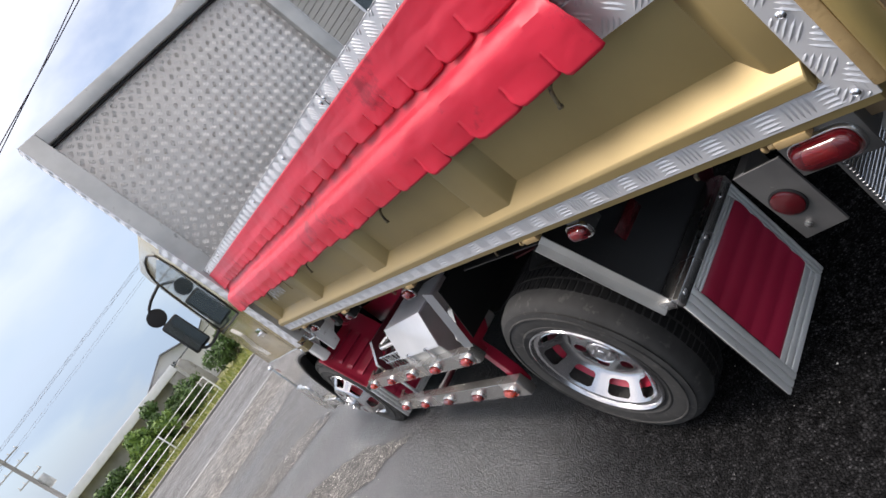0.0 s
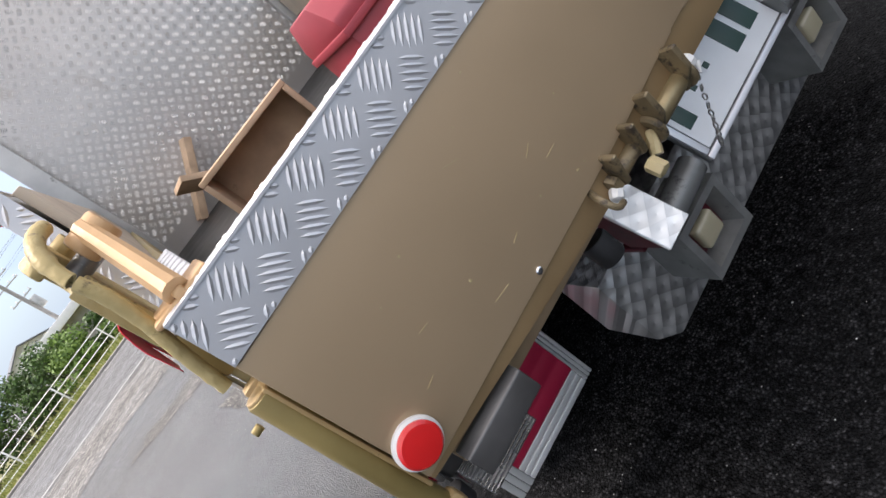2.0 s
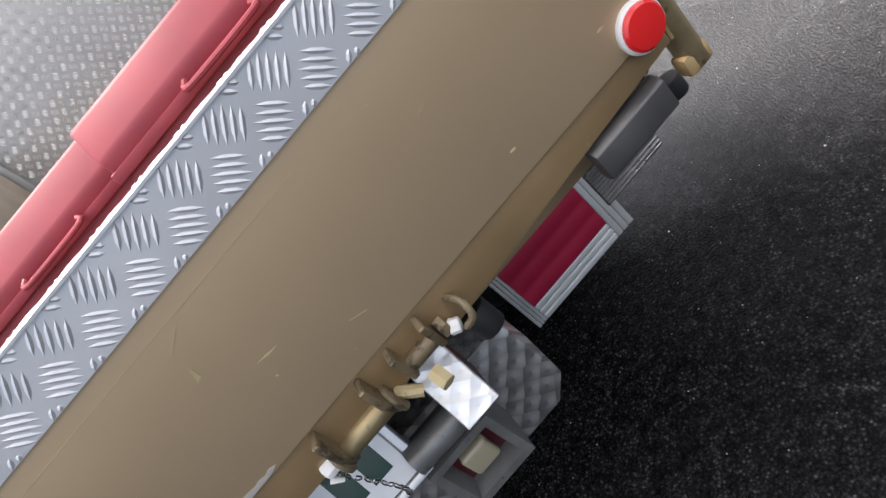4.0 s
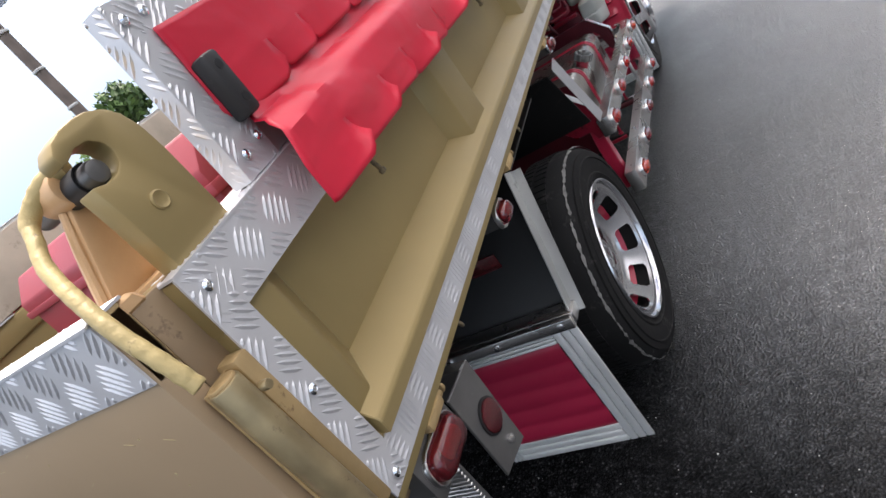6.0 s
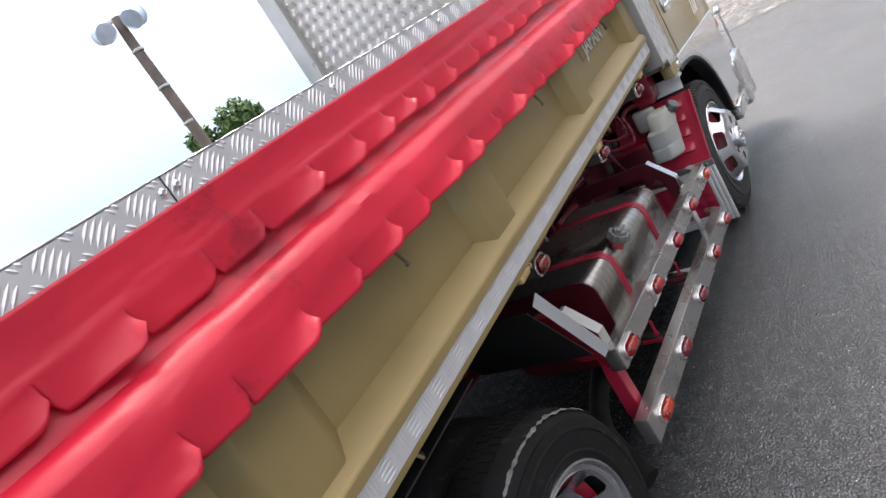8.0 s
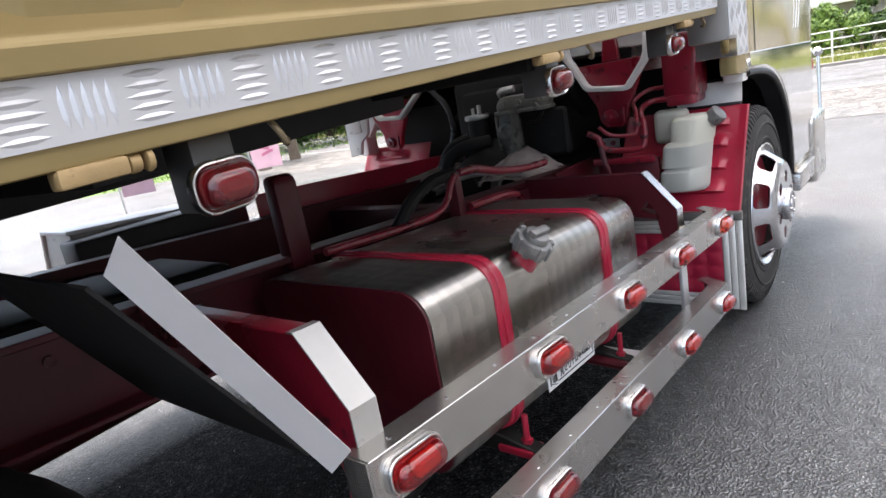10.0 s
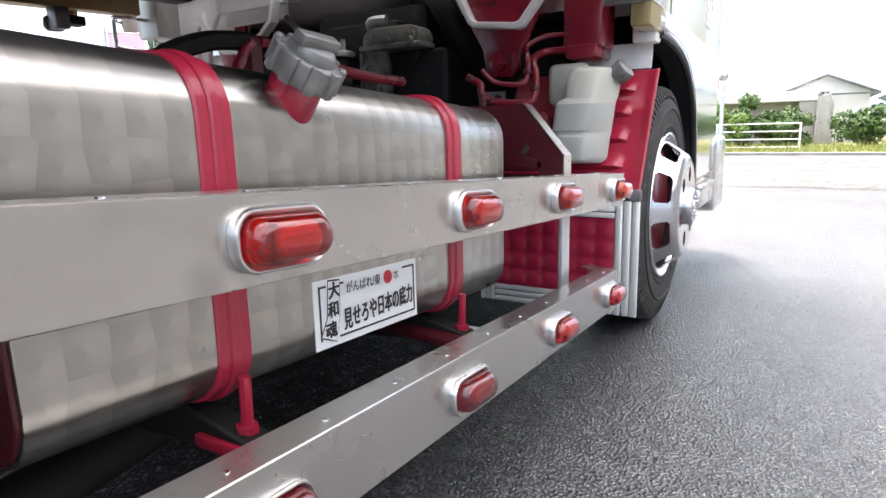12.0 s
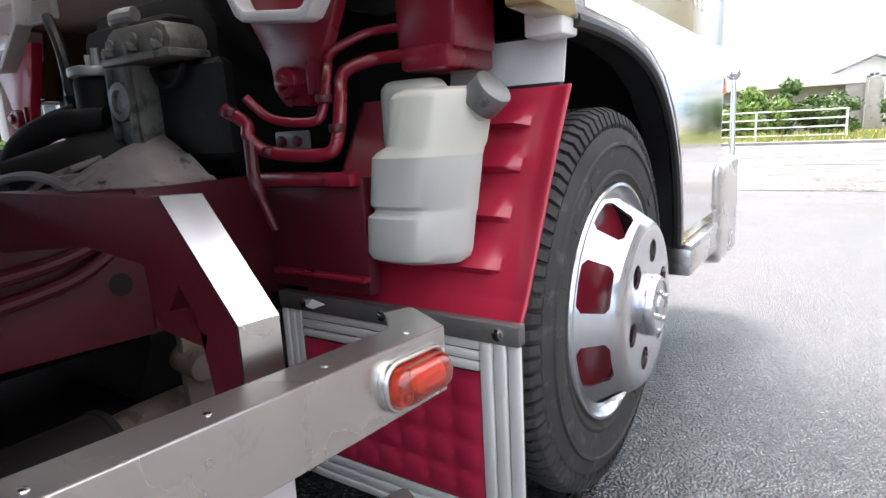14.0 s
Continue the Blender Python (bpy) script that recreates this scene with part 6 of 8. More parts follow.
for s in SIDES:
    up_rail = part("side_rail", channel(1.582, 2.993, 0.466, 0.536, 0.885), RAIL, truck, "folded bright metal side rail", "C", s)
    lo_rail = part("side_rail", channel(1.54, 2.96, 0.238, 0.324, 0.885), RAIL, truck, "folded bright metal side rail", "C", s)
    for rail, y0, y1, z0, z1 in ((up_rail, 1.582, 2.993, 0.466, 0.536), (lo_rail, 1.54, 2.96, 0.238, 0.324)):
        part("end_cap", box(0.843, 0.884, y0 - 0.003, y0, z0 + 0.001, z1 - 0.001, 0.001), RAIL, rail, "", "C", s)
        part("front_return", prism([(0.884, y1 - 0.004), (0.884, y1), (0.812, y1 + 0.045), (0.808, y1 + 0.042)], "z", z0 + 0.001, z1 - 0.001, 0), RAIL, rail, "", "C", s)
        part("return_flange", prism([(0.884, y1 - 0.001), (0.808, y1 + 0.043), (0.80, y1 + 0.01), (0.846, y1 - 0.04)], "z", z1 - 0.003, z1 - 0.0005, 0), RAIL, rail, "", "C", s)
        for k in range(13):
            part("rivet", lathe([(0.0032, 0), (0.003, 0.0008), (0.0003, 0.0013)], (0.868, y0 + 0.05 + k * 0.11, z1), "z", 8), CHROME, rail, "", "C", s)
    for y, m in ((1.646, RED_LENS), (1.974, RED_LENS), (2.29, RED_LENS), (2.602, RED_LENS), (2.933, AMBER_LENS)):
        marker(y, 0.501, 0.8852, s, "C", m, truck, label="amber marker lamp in a bright bezel" if m is AMBER_LENS else "red marker lamp in a bright bezel")
    for y, m in ((1.64, AMBER_LENS), (1.939, DARK_LENS), (2.269, DARK_LENS), (2.595, RED_LENS), (2.912, RED_LENS)):
        marker(y, 0.277, 0.8852, s, "C", m, truck, label="amber marker lamp in a bright bezel" if m is AMBER_LENS else "red marker lamp in a bright bezel")
    for y in (0.585, 1.52, 2.165, 2.75):
        m = marker(y, 0.826, 0.852, s, "B", DARK_LENS, truck, 0.064, 0.044, "dim red marker lamp under the bed side")
        part("lamp_bracket", box(0.80, 0.852, y - 0.022, y + 0.022, 0.805, 0.872, 0.004), SCRATCHED, m, "", "B", s)
    # brackets that carry the rails
    for y0, xt, xb, zt, zb in ((1.60, 0.776, 0.847, 0.668, 0.582), (2.802, 0.728, 0.813, 0.674, 0.572)):
        w = 0.042
        front = y0 > 2.5
        prof = [(0.36, 0.60), (0.36, zt), (xt, zt), (xb, zb), (xb, 0.47), (xb - 0.03, 0.462), (xb - 0.045, 0.50)]
        prof += [(xb - 0.058, 0.572), (0.735, 0.598), (0.715, 0.572), (xb - 0.045, 0.556), (xb - 0.05, 0.545), (0.70, 0.552), (0.688, 0.57), (0.684, 0.612), (0.58, 0.622)] if front else [(xb - 0.10, 0.50), (xt - 0.10, 0.585), (0.58, 0.61)]
        # front bracket in the shaded wine copy, rear one in the half-shaded copy
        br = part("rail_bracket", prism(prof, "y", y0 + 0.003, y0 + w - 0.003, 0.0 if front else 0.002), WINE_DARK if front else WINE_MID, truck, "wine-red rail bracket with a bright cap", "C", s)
        part("cap", prism([(xt - 0.012, zt + 0.0025), (xt + 0.001, zt + 0.0025), (xb + 0.003, zb + 0.001), (xb + 0.003, 0.512), (xb + 0.0005, 0.512), (xb + 0.0005, zb), (xt, zt + 0.0003), (xt - 0.012, zt + 0.0003)], "y", y0, y0 + w, 0), STEEL if front else ALU_DULL, br, "bright metal cap", "C", s)
        part("seam", tube([(xb + 0.004, y0, 0.516), (xb + 0.005, y0 + w / 2, 0.514), (xb + 0.004, y0 + w, 0.516)], 0.004, 6, 3), SEALANT, br, "", "C", s)
        part("rail_tie", box(xb - 0.002, 0.846, y0 + 0.004, y0 + w - 0.004, 0.47, 0.51, 0.002), WINE, br, "", "C", s)
    part("rail_strut", prism([(0.80, 0.56), (0.832, 0.56), (0.838, 0.235), (0.80, 0.235), (0.79, 0.30), (0.79, 0.42)], "y", 1.612, 1.654, 0.003), WINE, truck, "wine-red upright between the rails", "C", s)
    part("rail_strut", box(0.806, 0.816, 2.80, 2.842, 0.24, 0.513, 0.002), ALU, truck, "bright upright between the rails", "C", s)
    part("rail_strut", tube([(0.60, 2.40, 0.30), (0.74, 2.40, 0.292), (0.85, 2.40, 0.285)], 0.012, 8, 3), WINE_DARK, truck, "", "C", s)
    part("rail_strut", box(0.60, 0.848, 2.46, 2.49, 0.278, 0.29, 0.002), ALU, truck, "", "C", s)

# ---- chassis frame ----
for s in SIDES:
    # inner frame parts take the shaded wine copy, shade put into the colour
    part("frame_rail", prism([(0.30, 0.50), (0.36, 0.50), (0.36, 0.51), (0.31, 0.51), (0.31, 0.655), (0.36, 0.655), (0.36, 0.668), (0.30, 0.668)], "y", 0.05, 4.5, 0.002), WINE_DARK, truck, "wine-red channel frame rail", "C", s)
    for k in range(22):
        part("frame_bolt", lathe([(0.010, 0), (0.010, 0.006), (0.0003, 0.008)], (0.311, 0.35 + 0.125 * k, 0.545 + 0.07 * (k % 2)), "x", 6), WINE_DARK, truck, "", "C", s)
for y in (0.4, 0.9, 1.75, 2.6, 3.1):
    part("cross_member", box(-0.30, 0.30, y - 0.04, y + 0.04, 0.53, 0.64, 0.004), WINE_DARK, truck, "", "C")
part("guide_post", prism([(0.325, 0.66), (0.365, 0.66), (0.365, 0.838), (0.352, 0.852), (0.325, 0.85)], "y", 1.908, 1.965, 0.010, 2), WINE_DARK, truck, "wine-red guide post for the bed")
part("frame_cover", box(-0.372, -0.36, 2.33, 3.6, 0.58, 0.742, 0.003), WINE, truck, "wine-red cover along the far frame rail", "C")
part("frame_box", box(-0.56, -0.44, 1.80, 2.34, 0.58, 0.735, 0.01), BLACK, truck, "black box beside the frame")
part("hoist", box(-0.16, 0.16, 0.6, 1.9, 0.50, 0.655, 0.02), UNDER, truck, "black tipping hoist under the bed", "C")
# unseen gearbox and far tank, added to block light and views below the frame
part("gearbox", prism([(-0.17, 0.40), (-0.12, 0.33), (0.12, 0.33), (0.17, 0.40), (0.17, 0.56), (-0.17, 0.56)], "y", 2.35, 3.15, 0.02, 2), UNDER, truck, "oily black gearbox under the frame")
part("blocker_tank", cyl((-0.52, 2.55, 0.42), (-0.52, 3.15, 0.40), 0.13, None, 24, 0.02), UNDER, truck, "black tank shape added on the far side to block light")
part("drive_shaft", cyl((0, 1.2, 0.42), (0, 3.1, 0.5), 0.045, None, 16), WINE_DARK, truck)
part("exhaust_pipe", tube([(0.47, 2.64, 0.29), (0.51, 2.2, 0.245), (0.60, 1.75, 0.22), (0.72, 1.60, 0.16), (0.78, 1.56, 0.13)], 0.034, 14, 6), UNDER, truck, "dull exhaust pipe ending before the rear wheel")
sil = part("silencer", cyl((0.47, 2.62, 0.295), (0.455, 2.85, 0.292), 0.072, None, 28, 0.01), UNDER, truck, "black exhaust silencer")
part("end_seam", lathe([(0.070, -0.006), (0.075, -0.004), (0.075, 0.004), (0.070, 0.006)], (0.4555, 2.845, 0.292), "y", 28), UNDER, sil)
part("down_pipe", tube([(0.455, 2.85, 0.325), (0.43, 2.95, 0.318), (0.40, 3.06, 0.305), (0.34, 3.2, 0.30), (0.22, 3.4, 0.34)], 0.027, 14, 6), RUSTY, truck, "dust-brown exhaust down pipe")
part("pipe_mount", merged(cyl((0.47, 2.955, 0.405), (0.53, 2.95, 0.40), 0.020, None, 16, 0.004), box(0.485, 0.50, 2.94, 2.97, 0.33, 0.45, 0.003)), RUSTY, truck, "rusty rubber-bushed pipe mount")
# unseen sump and sheet, added to keep light off the ground below
part("engine_sump", prism([(-0.27, 0.62), (-0.27, 0.36), (-0.20, 0.24), (0.20, 0.24), (0.27, 0.36), (0.27, 0.62)], "y", 3.02, 4.1, 0.02, 2), UNDER, truck, "black sump shape added to block light under the engine")
part("light_block_sheet", box(-0.30, 0.30, 2.36, 3.30, 0.225, 0.232, 0.002), UNDER, truck, "black sheet added below the gearbox to block light")
for k in range(2):
    part("brake_line", tube([(0.382, 2.62, 0.53 - 0.034 * k), (0.382, 2.82, 0.545 - 0.032 * k), (0.382, 2.90, 0.562 - 0.028 * k), (0.378, 2.955, 0.588 - 0.016 * k), (0.37, 2.99, 0.602)], 0.010, 10, 5), WINE_DARK, truck, "wine-red line along the frame")
for s in SIDES:
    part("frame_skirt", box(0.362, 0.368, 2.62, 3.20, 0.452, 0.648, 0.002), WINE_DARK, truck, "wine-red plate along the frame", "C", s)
    for k, (y, z) in enumerate(((2.70, 0.60), (2.78, 0.50), (2.90, 0.63), (3.0, 0.52), (3.04, 0.61), (3.12, 0.50))):
        part("frame_bolt", lathe([(0.009, 0), (0.009, 0.005), (0.005, 0.007), (0.0003, 0.007)], (0.368, y, z), "x", 8), WINE_DARK, truck, "", "C", s)
    # dark disc on the plate, painting the shade inside a hole
    part("frame_hole_disc", lathe([(0.016, 0.0), (0.017, 0.0008), (0.0003, 0.001)], (0.368, 2.94, 0.535), "x", 16), UNDER, truck, "", "C", s)
    # unseen leaf springs, added with the sump to fill the dark underside
    for k in range(4):
        part("leaf_spring", tube([(0.40, 3.1 + 0.06 * k, 0.40 - 0.012 * k), (0.40, 3.6, 0.36 - 0.012 * k), (0.40, 4.1 - 0.06 * k, 0.40 - 0.012 * k)], 0.007, 6, 4), UNDER, truck, "", None, s)
for y, z0 in ((2.11, 0.915), (2.75, 0.96)):
    part("bed_hanger", box(-0.872, -0.82, y, y + 0.085, z0, 0.99, 0.006), UNDER, truck, "small dark bracket under the bed")
part("bed_hook", tube([(-0.85, 2.37, 1.0), (-0.85, 2.375, 0.94), (-0.85, 2.40, 0.918), (-0.85, 2.44, 0.922)], 0.016, 8, 4), UNDER, truck, "dark hook under the bed")
part("mirror_frame", tube([(-0.85, 2.945, 0.995), (-0.85, 2.945, 0.925), (-0.85, 2.955, 0.908), (-0.85, 3.08, 0.905), (-0.85, 3.095, 0.92), (-0.85, 3.095, 1.0), (-0.85, 3.08, 1.012), (-0.85, 2.955, 1.008), (-0.85, 2.945, 0.995)], 0.007, 8, 3), STEEL, truck, "bright square hoop under the bed")

# ---- fuel tank ----
R = 0.055
prof = []
for cx, cz, a0 in ((0.785 - R, 0.65 - R, 0), (0.36 + R, 0.65 - R, 90), (0.36 + R, 0.33 + R, 180), (0.785 - R, 0.33 + R, 270)):
    for k in range(7):
        a = radians(a0 + 15 * k)
        prof.append((cx + R * math.cos(a), cz + R * math.sin(a)))
tank = part("fuel_tank", prism(prof, "y", 1.826, 2.592, 0.004, 2), TANK, truck, "engine-turned stainless fuel tank with red straps", "C")
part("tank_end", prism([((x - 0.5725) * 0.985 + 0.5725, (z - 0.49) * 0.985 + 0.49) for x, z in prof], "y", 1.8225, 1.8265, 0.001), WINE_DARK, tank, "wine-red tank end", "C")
for y in (2.005, 2.42):
    outer = [((x - 0.5725) * 1.016 + 0.5725, (z - 0.49) * 1.022 + 0.49) for x, z in prof]
    st = part("tank_strap", prism(outer, "y", y - 0.019, y + 0.019, 0.002), WINE, tank, "wine-red tank strap", "C")
    part("strap_ridge", prism([((x - 0.5725) * 1.028 + 0.5725, (z - 0.49) * 1.038 + 0.49) for x, z in prof], "y", y - 0.006, y + 0.006, 0.002), WINE, tank, "", "C")
    part("strap_bolt", merged(cyl((0.795, y, 0.36), (0.792, y, 0.285), 0.006, None, 8), box(0.74, 0.815, y - 0.022, y + 0.022, 0.283, 0.298, 0.004), cyl((0.793, y, 0.300), (0.793, y, 0.312), 0.011, None, 6)), WINE, tank, "wine-red strap bolt and cradle", "C")
    part("cradle", prism([(0.36, 0.25), (0.72, 0.28), (0.82, 0.285), (0.82, 0.30), (0.70, 0.325), (0.36, 0.325)], "y", y - 0.016, y + 0.016, 0.003), UNDER, tank, "", "C")
cap_d = Vector((0.62, 0.0, 0.78)).normalized()
cap_c = Vector((0.757, 2.114, 0.605))
part("filler_neck", cyl(cap_c, cap_c + cap_d * 0.045, 0.028, 0.026, 24), WINE, tank, "wine-red filler neck", "C")
fc_ob = part("filler_cap", merged(cyl(cap_c + cap_d * 0.045, cap_c + cap_d * 0.072, 0.034, 0.034, 28, 0.004), cyl(cap_c + cap_d * 0.069, cap_c + cap_d * 0.084, 0.026, 0.022, 28, 0.004)), GREY_CAST, tank, "grey cast fuel cap", "C")
lug = box(-0.026, 0.026, -0.008, 0.008, 0.0, 0.012, 0.003)
bmesh.ops.transform(lug, matrix=Matrix.Translation(cap_c + cap_d * 0.082) @ cap_d.to_track_quat("Z", "Y").to_matrix().to_4x4(), verts=lug.verts[:])
part("cap_grip", lug, GREY_CAST, fc_ob, "", "C")
for k in range(9):
    a = k * math.tau / 9
    nb = box(0.030, 0.038, -0.006, 0.006, 0.045, 0.074, 0.002)
    bmesh.ops.transform(nb, matrix=Matrix.Translation(cap_c) @ cap_d.to_track_quat("Z", "Y").to_matrix().to_4x4() @ pose(0, 0, 0, 0, 0, math.degrees(a)), verts=nb.verts[:])
    part("cap_knurl", nb, GREY_CAST, fc_ob, "", "C")


# sticker: brushed characters too small to set in the built-in type stand as stroke groups
def flat_on_tank(name, y0, y1, z0, z1, lift, m, parent):
    return part(name, box(0.7855 + lift, 0.7862 + lift, y0, y1, z0, z1, 0), m, parent, "", "C")


stick = part("sticker", box(0.785, 0.7862, 2.111, 2.309, 0.352, 0.430, 0), WHITE_PLATE, tank, "white sticker with black brushed characters and a red dot", "C")
Y0, Z0, SW, SH = 2.111, 0.352, 0.198, 0.078
for a, b, c, d in ((0.04, 0.052, 0.12, 0.90), (0.96, 0.972, 0.12, 0.90), (0.20, 0.97, 0.10, 0.13), (0.84, 0.97, 0.885, 0.915), (0.04, 0.10, 0.885, 0.915), (0.21, 0.25, 0.885, 0.915)):
    flat_on_tank("rule", Y0 + a * SW, Y0 + b * SW, Z0 + c * SH, Z0 + d * SH, 0.0006, INK, stick)
part("red_dot", cyl((0.7868, Y0 + 0.675 * SW, Z0 + 0.81 * SH), (0.7875, Y0 + 0.675 * SW, Z0 + 0.81 * SH), 0.0085, None, 24), REDINK, stick, "", "C")


def print_on(body, y, z, size, bold, slant=0.0, tall=1.0, brush=0.0, lift=0.7868):
    """Type on the sticker; brush widens the strokes by laying the type over itself."""
    tv, tf = lettered(body, size, bold)
    pv, pf = [], []
    for k, (dy, dz) in enumerate(((0, 0), (1, 0.4), (-1, 0.3), (0.5, -0.9)) if brush else ((0, 0),)):
        n = len(pv)
        pv += [shear("C", lift + 0.00012 * k, y + px_ + dy * brush, z + pz_ * tall + slant * px_ + dz * brush) for px_, pz_, _ in tv]
        pf += [tuple(i + n for i in f) for f in tf]
    part("lettering", (pv, pf), INK, stick, "black printed characters", smooth=False)


print_on("見せろや日本の底力", Y0 + 0.235 * SW, Z0 + 0.21 * SH, 0.0157, 0.0, 0.05, 1.75, 0.0009)
print_on("がんばれ/東", Y0 + 0.265 * SW, Z0 + 0.74 * SH, 0.0125, 0.0, 0.0, 1.15, 0.00015)
print_on("本", Y0 + 0.735 * SW, Z0 + 0.74 * SH, 0.0125, 0.0, 0.0, 1.15)
# upright plaque with three brushed characters, its foot cut to a slant
edge = [(0.115, 0.99), (0.215, 0.97), (0.205, 0.45), (0.165, 0.05), (0.035, 0.17), (0.095, 0.44)]
part("plaque", prism([(Y0 + a * SW, Z0 + b * SH) for a, b in edge], "x", 0.7869, 0.7872, 0), INK, stick, "", "C", smooth=False)
part("plaque_field", prism([(Y0 + (a + (0.14 - a) * 0.09) * SW, Z0 + (b + (0.5 - b) * 0.045) * SH) for a, b in edge], "x", 0.7873, 0.7876, 0), WHITE_PLATE, stick, "", "C", smooth=False)
for ch, a, b in (("大", 0.108, 0.73), ("和", 0.098, 0.45), ("魂", 0.070, 0.16)):
    print_on(ch, Y0 + a * SW, Z0 + b * SH, 0.0195, 0.0, 0.08, 1.0, 0.0009, 0.7880)

# ---- left-hand storage box ----
tb = part("battery_box", prism([(-0.845, 0.42), (-0.845, 0.58), (-0.78, 0.725), (-0.57, 0.725), (-0.57, 0.42)], "y", 1.84, 2.30, 0.006), ALU_DULL, truck, "dull aluminium storage box with a sloped lid", "C")
part("lid", prism([(-0.852, 0.58), (-0.785, 0.732), (-0.565, 0.732), (-0.565, 0.72), (-0.78, 0.72), (-0.842, 0.58)], "y", 1.83, 2.31, 0.002), ALU, tb, "bright sloped lid", "C")
for y in (1.95, 2.18):
    part("catch", box(-0.862, -0.845, y - 0.012, y + 0.012, 0.54, 0.60, 0.003), CHROME, tb, "", "C")
for k in range(9):
    part("embossed_ring", lathe([(0.016, -0.004), (0.016, -0.0005), (0.012, -0.0005), (0.012, -0.004)], (-0.8445, 1.88 + 0.045 * k, 0.50), "x", 14), ALU, tb, "", "C")
basket = []
for k in range(7):
    basket.append(tube([(-0.80, 2.40 + 0.05 * k, 0.45), (-0.80, 2.40 + 0.05 * k, 0.60)], 0.004, 6, 2))
for k in range(4):
    basket.append(tube([(-0.80, 2.38, 0.45 + 0.05 * k), (-0.80, 2.72, 0.45 + 0.05 * k)], 0.004, 6, 2))
part("chain_basket", merged(*basket), STEEL, truck, "bright wire basket for chains", "C")
coil = [(-0.72 + 0.05 * math.sin(k * 1.3), 2.55 + 0.11 * math.cos(k * 0.9), 0.47 + 0.012 * k + 0.01 * math.sin(k * 2)) for k in range(16)]
part("chain_heap", tube(coil, 0.014, 8, 4), STEEL, truck, "", "C")

# ---- hoses and pipes ----
part("hose", tube([(0.42, 1.95, 0.688), (0.42, 2.15, 0.674), (0.42, 2.29, 0.672), (0.42, 2.345, 0.692), (0.42, 2.37, 0.728), (0.425, 2.387, 0.748)], 0.009, 10, 7), WINE_MID, truck, "wine-red hose along the tank")
part("hose", tube([(0.425, 2.40, 0.750), (0.42, 2.474, 0.747), (0.43, 2.56, 0.724), (0.45, 2.66, 0.708), (0.46, 2.75, 0.704), (0.46, 2.765, 0.704)], 0.0105, 10, 7), WINE_MID, truck, "wine-red hose sweeping down over the tank")
part("hose", tube([(0.40, 2.18, 0.670), (0.40, 2.24, 0.716), (0.40, 2.32, 0.745), (0.41, 2.40, 0.751)], 0.016, 10, 7), UNDER, truck, "black hose loop above the frame")
part("hose", tube([(0.44, 2.41, 0.662), (0.45, 2.52, 0.661), (0.45, 2.60, 0.650), (0.43, 2.66, 0.62)], 0.010, 10, 6), WINE_MID, truck, "wine-red hose beside the tank")
part("hose_bracket", box(0.395, 0.43, 2.378, 2.404, 0.62, 0.756, 0.004), WINE_DARK, truck, "dark wine-red hose bracket")
part("coolant_pipe", tube([(0.66, 3.26, 0.84), (0.60, 3.245, 0.838), (0.566, 3.20, 0.811), (0.582, 3.17, 0.78), (0.588, 3.15, 0.73), (0.575, 3.14, 0.711), (0.513, 3.12, 0.718), (0.483, 3.10, 0.75)], 0.0068, 12, 6), WINE_MID, truck, "thin wine-red coolant pipe with bends")
part("coolant_pipe", tube([(0.66, 3.26, 0.80), (0.605, 3.25, 0.80), (0.587, 3.20, 0.78), (0.603, 3.17, 0.742), (0.61, 3.15, 0.685), (0.59, 3.14, 0.664), (0.505, 3.12, 0.67), (0.482, 3.10, 0.692), (0.478, 3.10, 0.714), (0.444, 3.09, 0.735)], 0.0098, 12, 6), WINE_MID, truck, "thick wine-red coolant pipe with bends")
for q in ((0.590, 3.15, 0.742), (0.609, 3.152, 0.70), (0.50, 3.118, 0.672), (0.455, 3.093, 0.73)):
    part("pipe_clamp", cyl((q[0], q[1], q[2] - 0.006), (q[0], q[1], q[2] + 0.006), 0.0125, None, 12, 0.002), WINE_DARK, truck)
part("drain_hose", tube([(0.482, 3.10, 0.69), (0.488, 3.095, 0.66), (0.497, 3.09, 0.626), (0.51, 3.095, 0.585), (0.517, 3.10, 0.558)], lambda q: 0.0095 if q < 0.6 else 0.006, 10, 6), WINE_DARK, truck, "thin wine-red drain hose")
part("filter_housing", merged(box(0.645, 0.752, 3.25, 3.37, 0.80, 1.0, 0.012), box(0.655, 0.742, 3.245, 3.375, 0.775, 0.81, 0.008)), WINE_MID, truck, "wine-red filter housing")
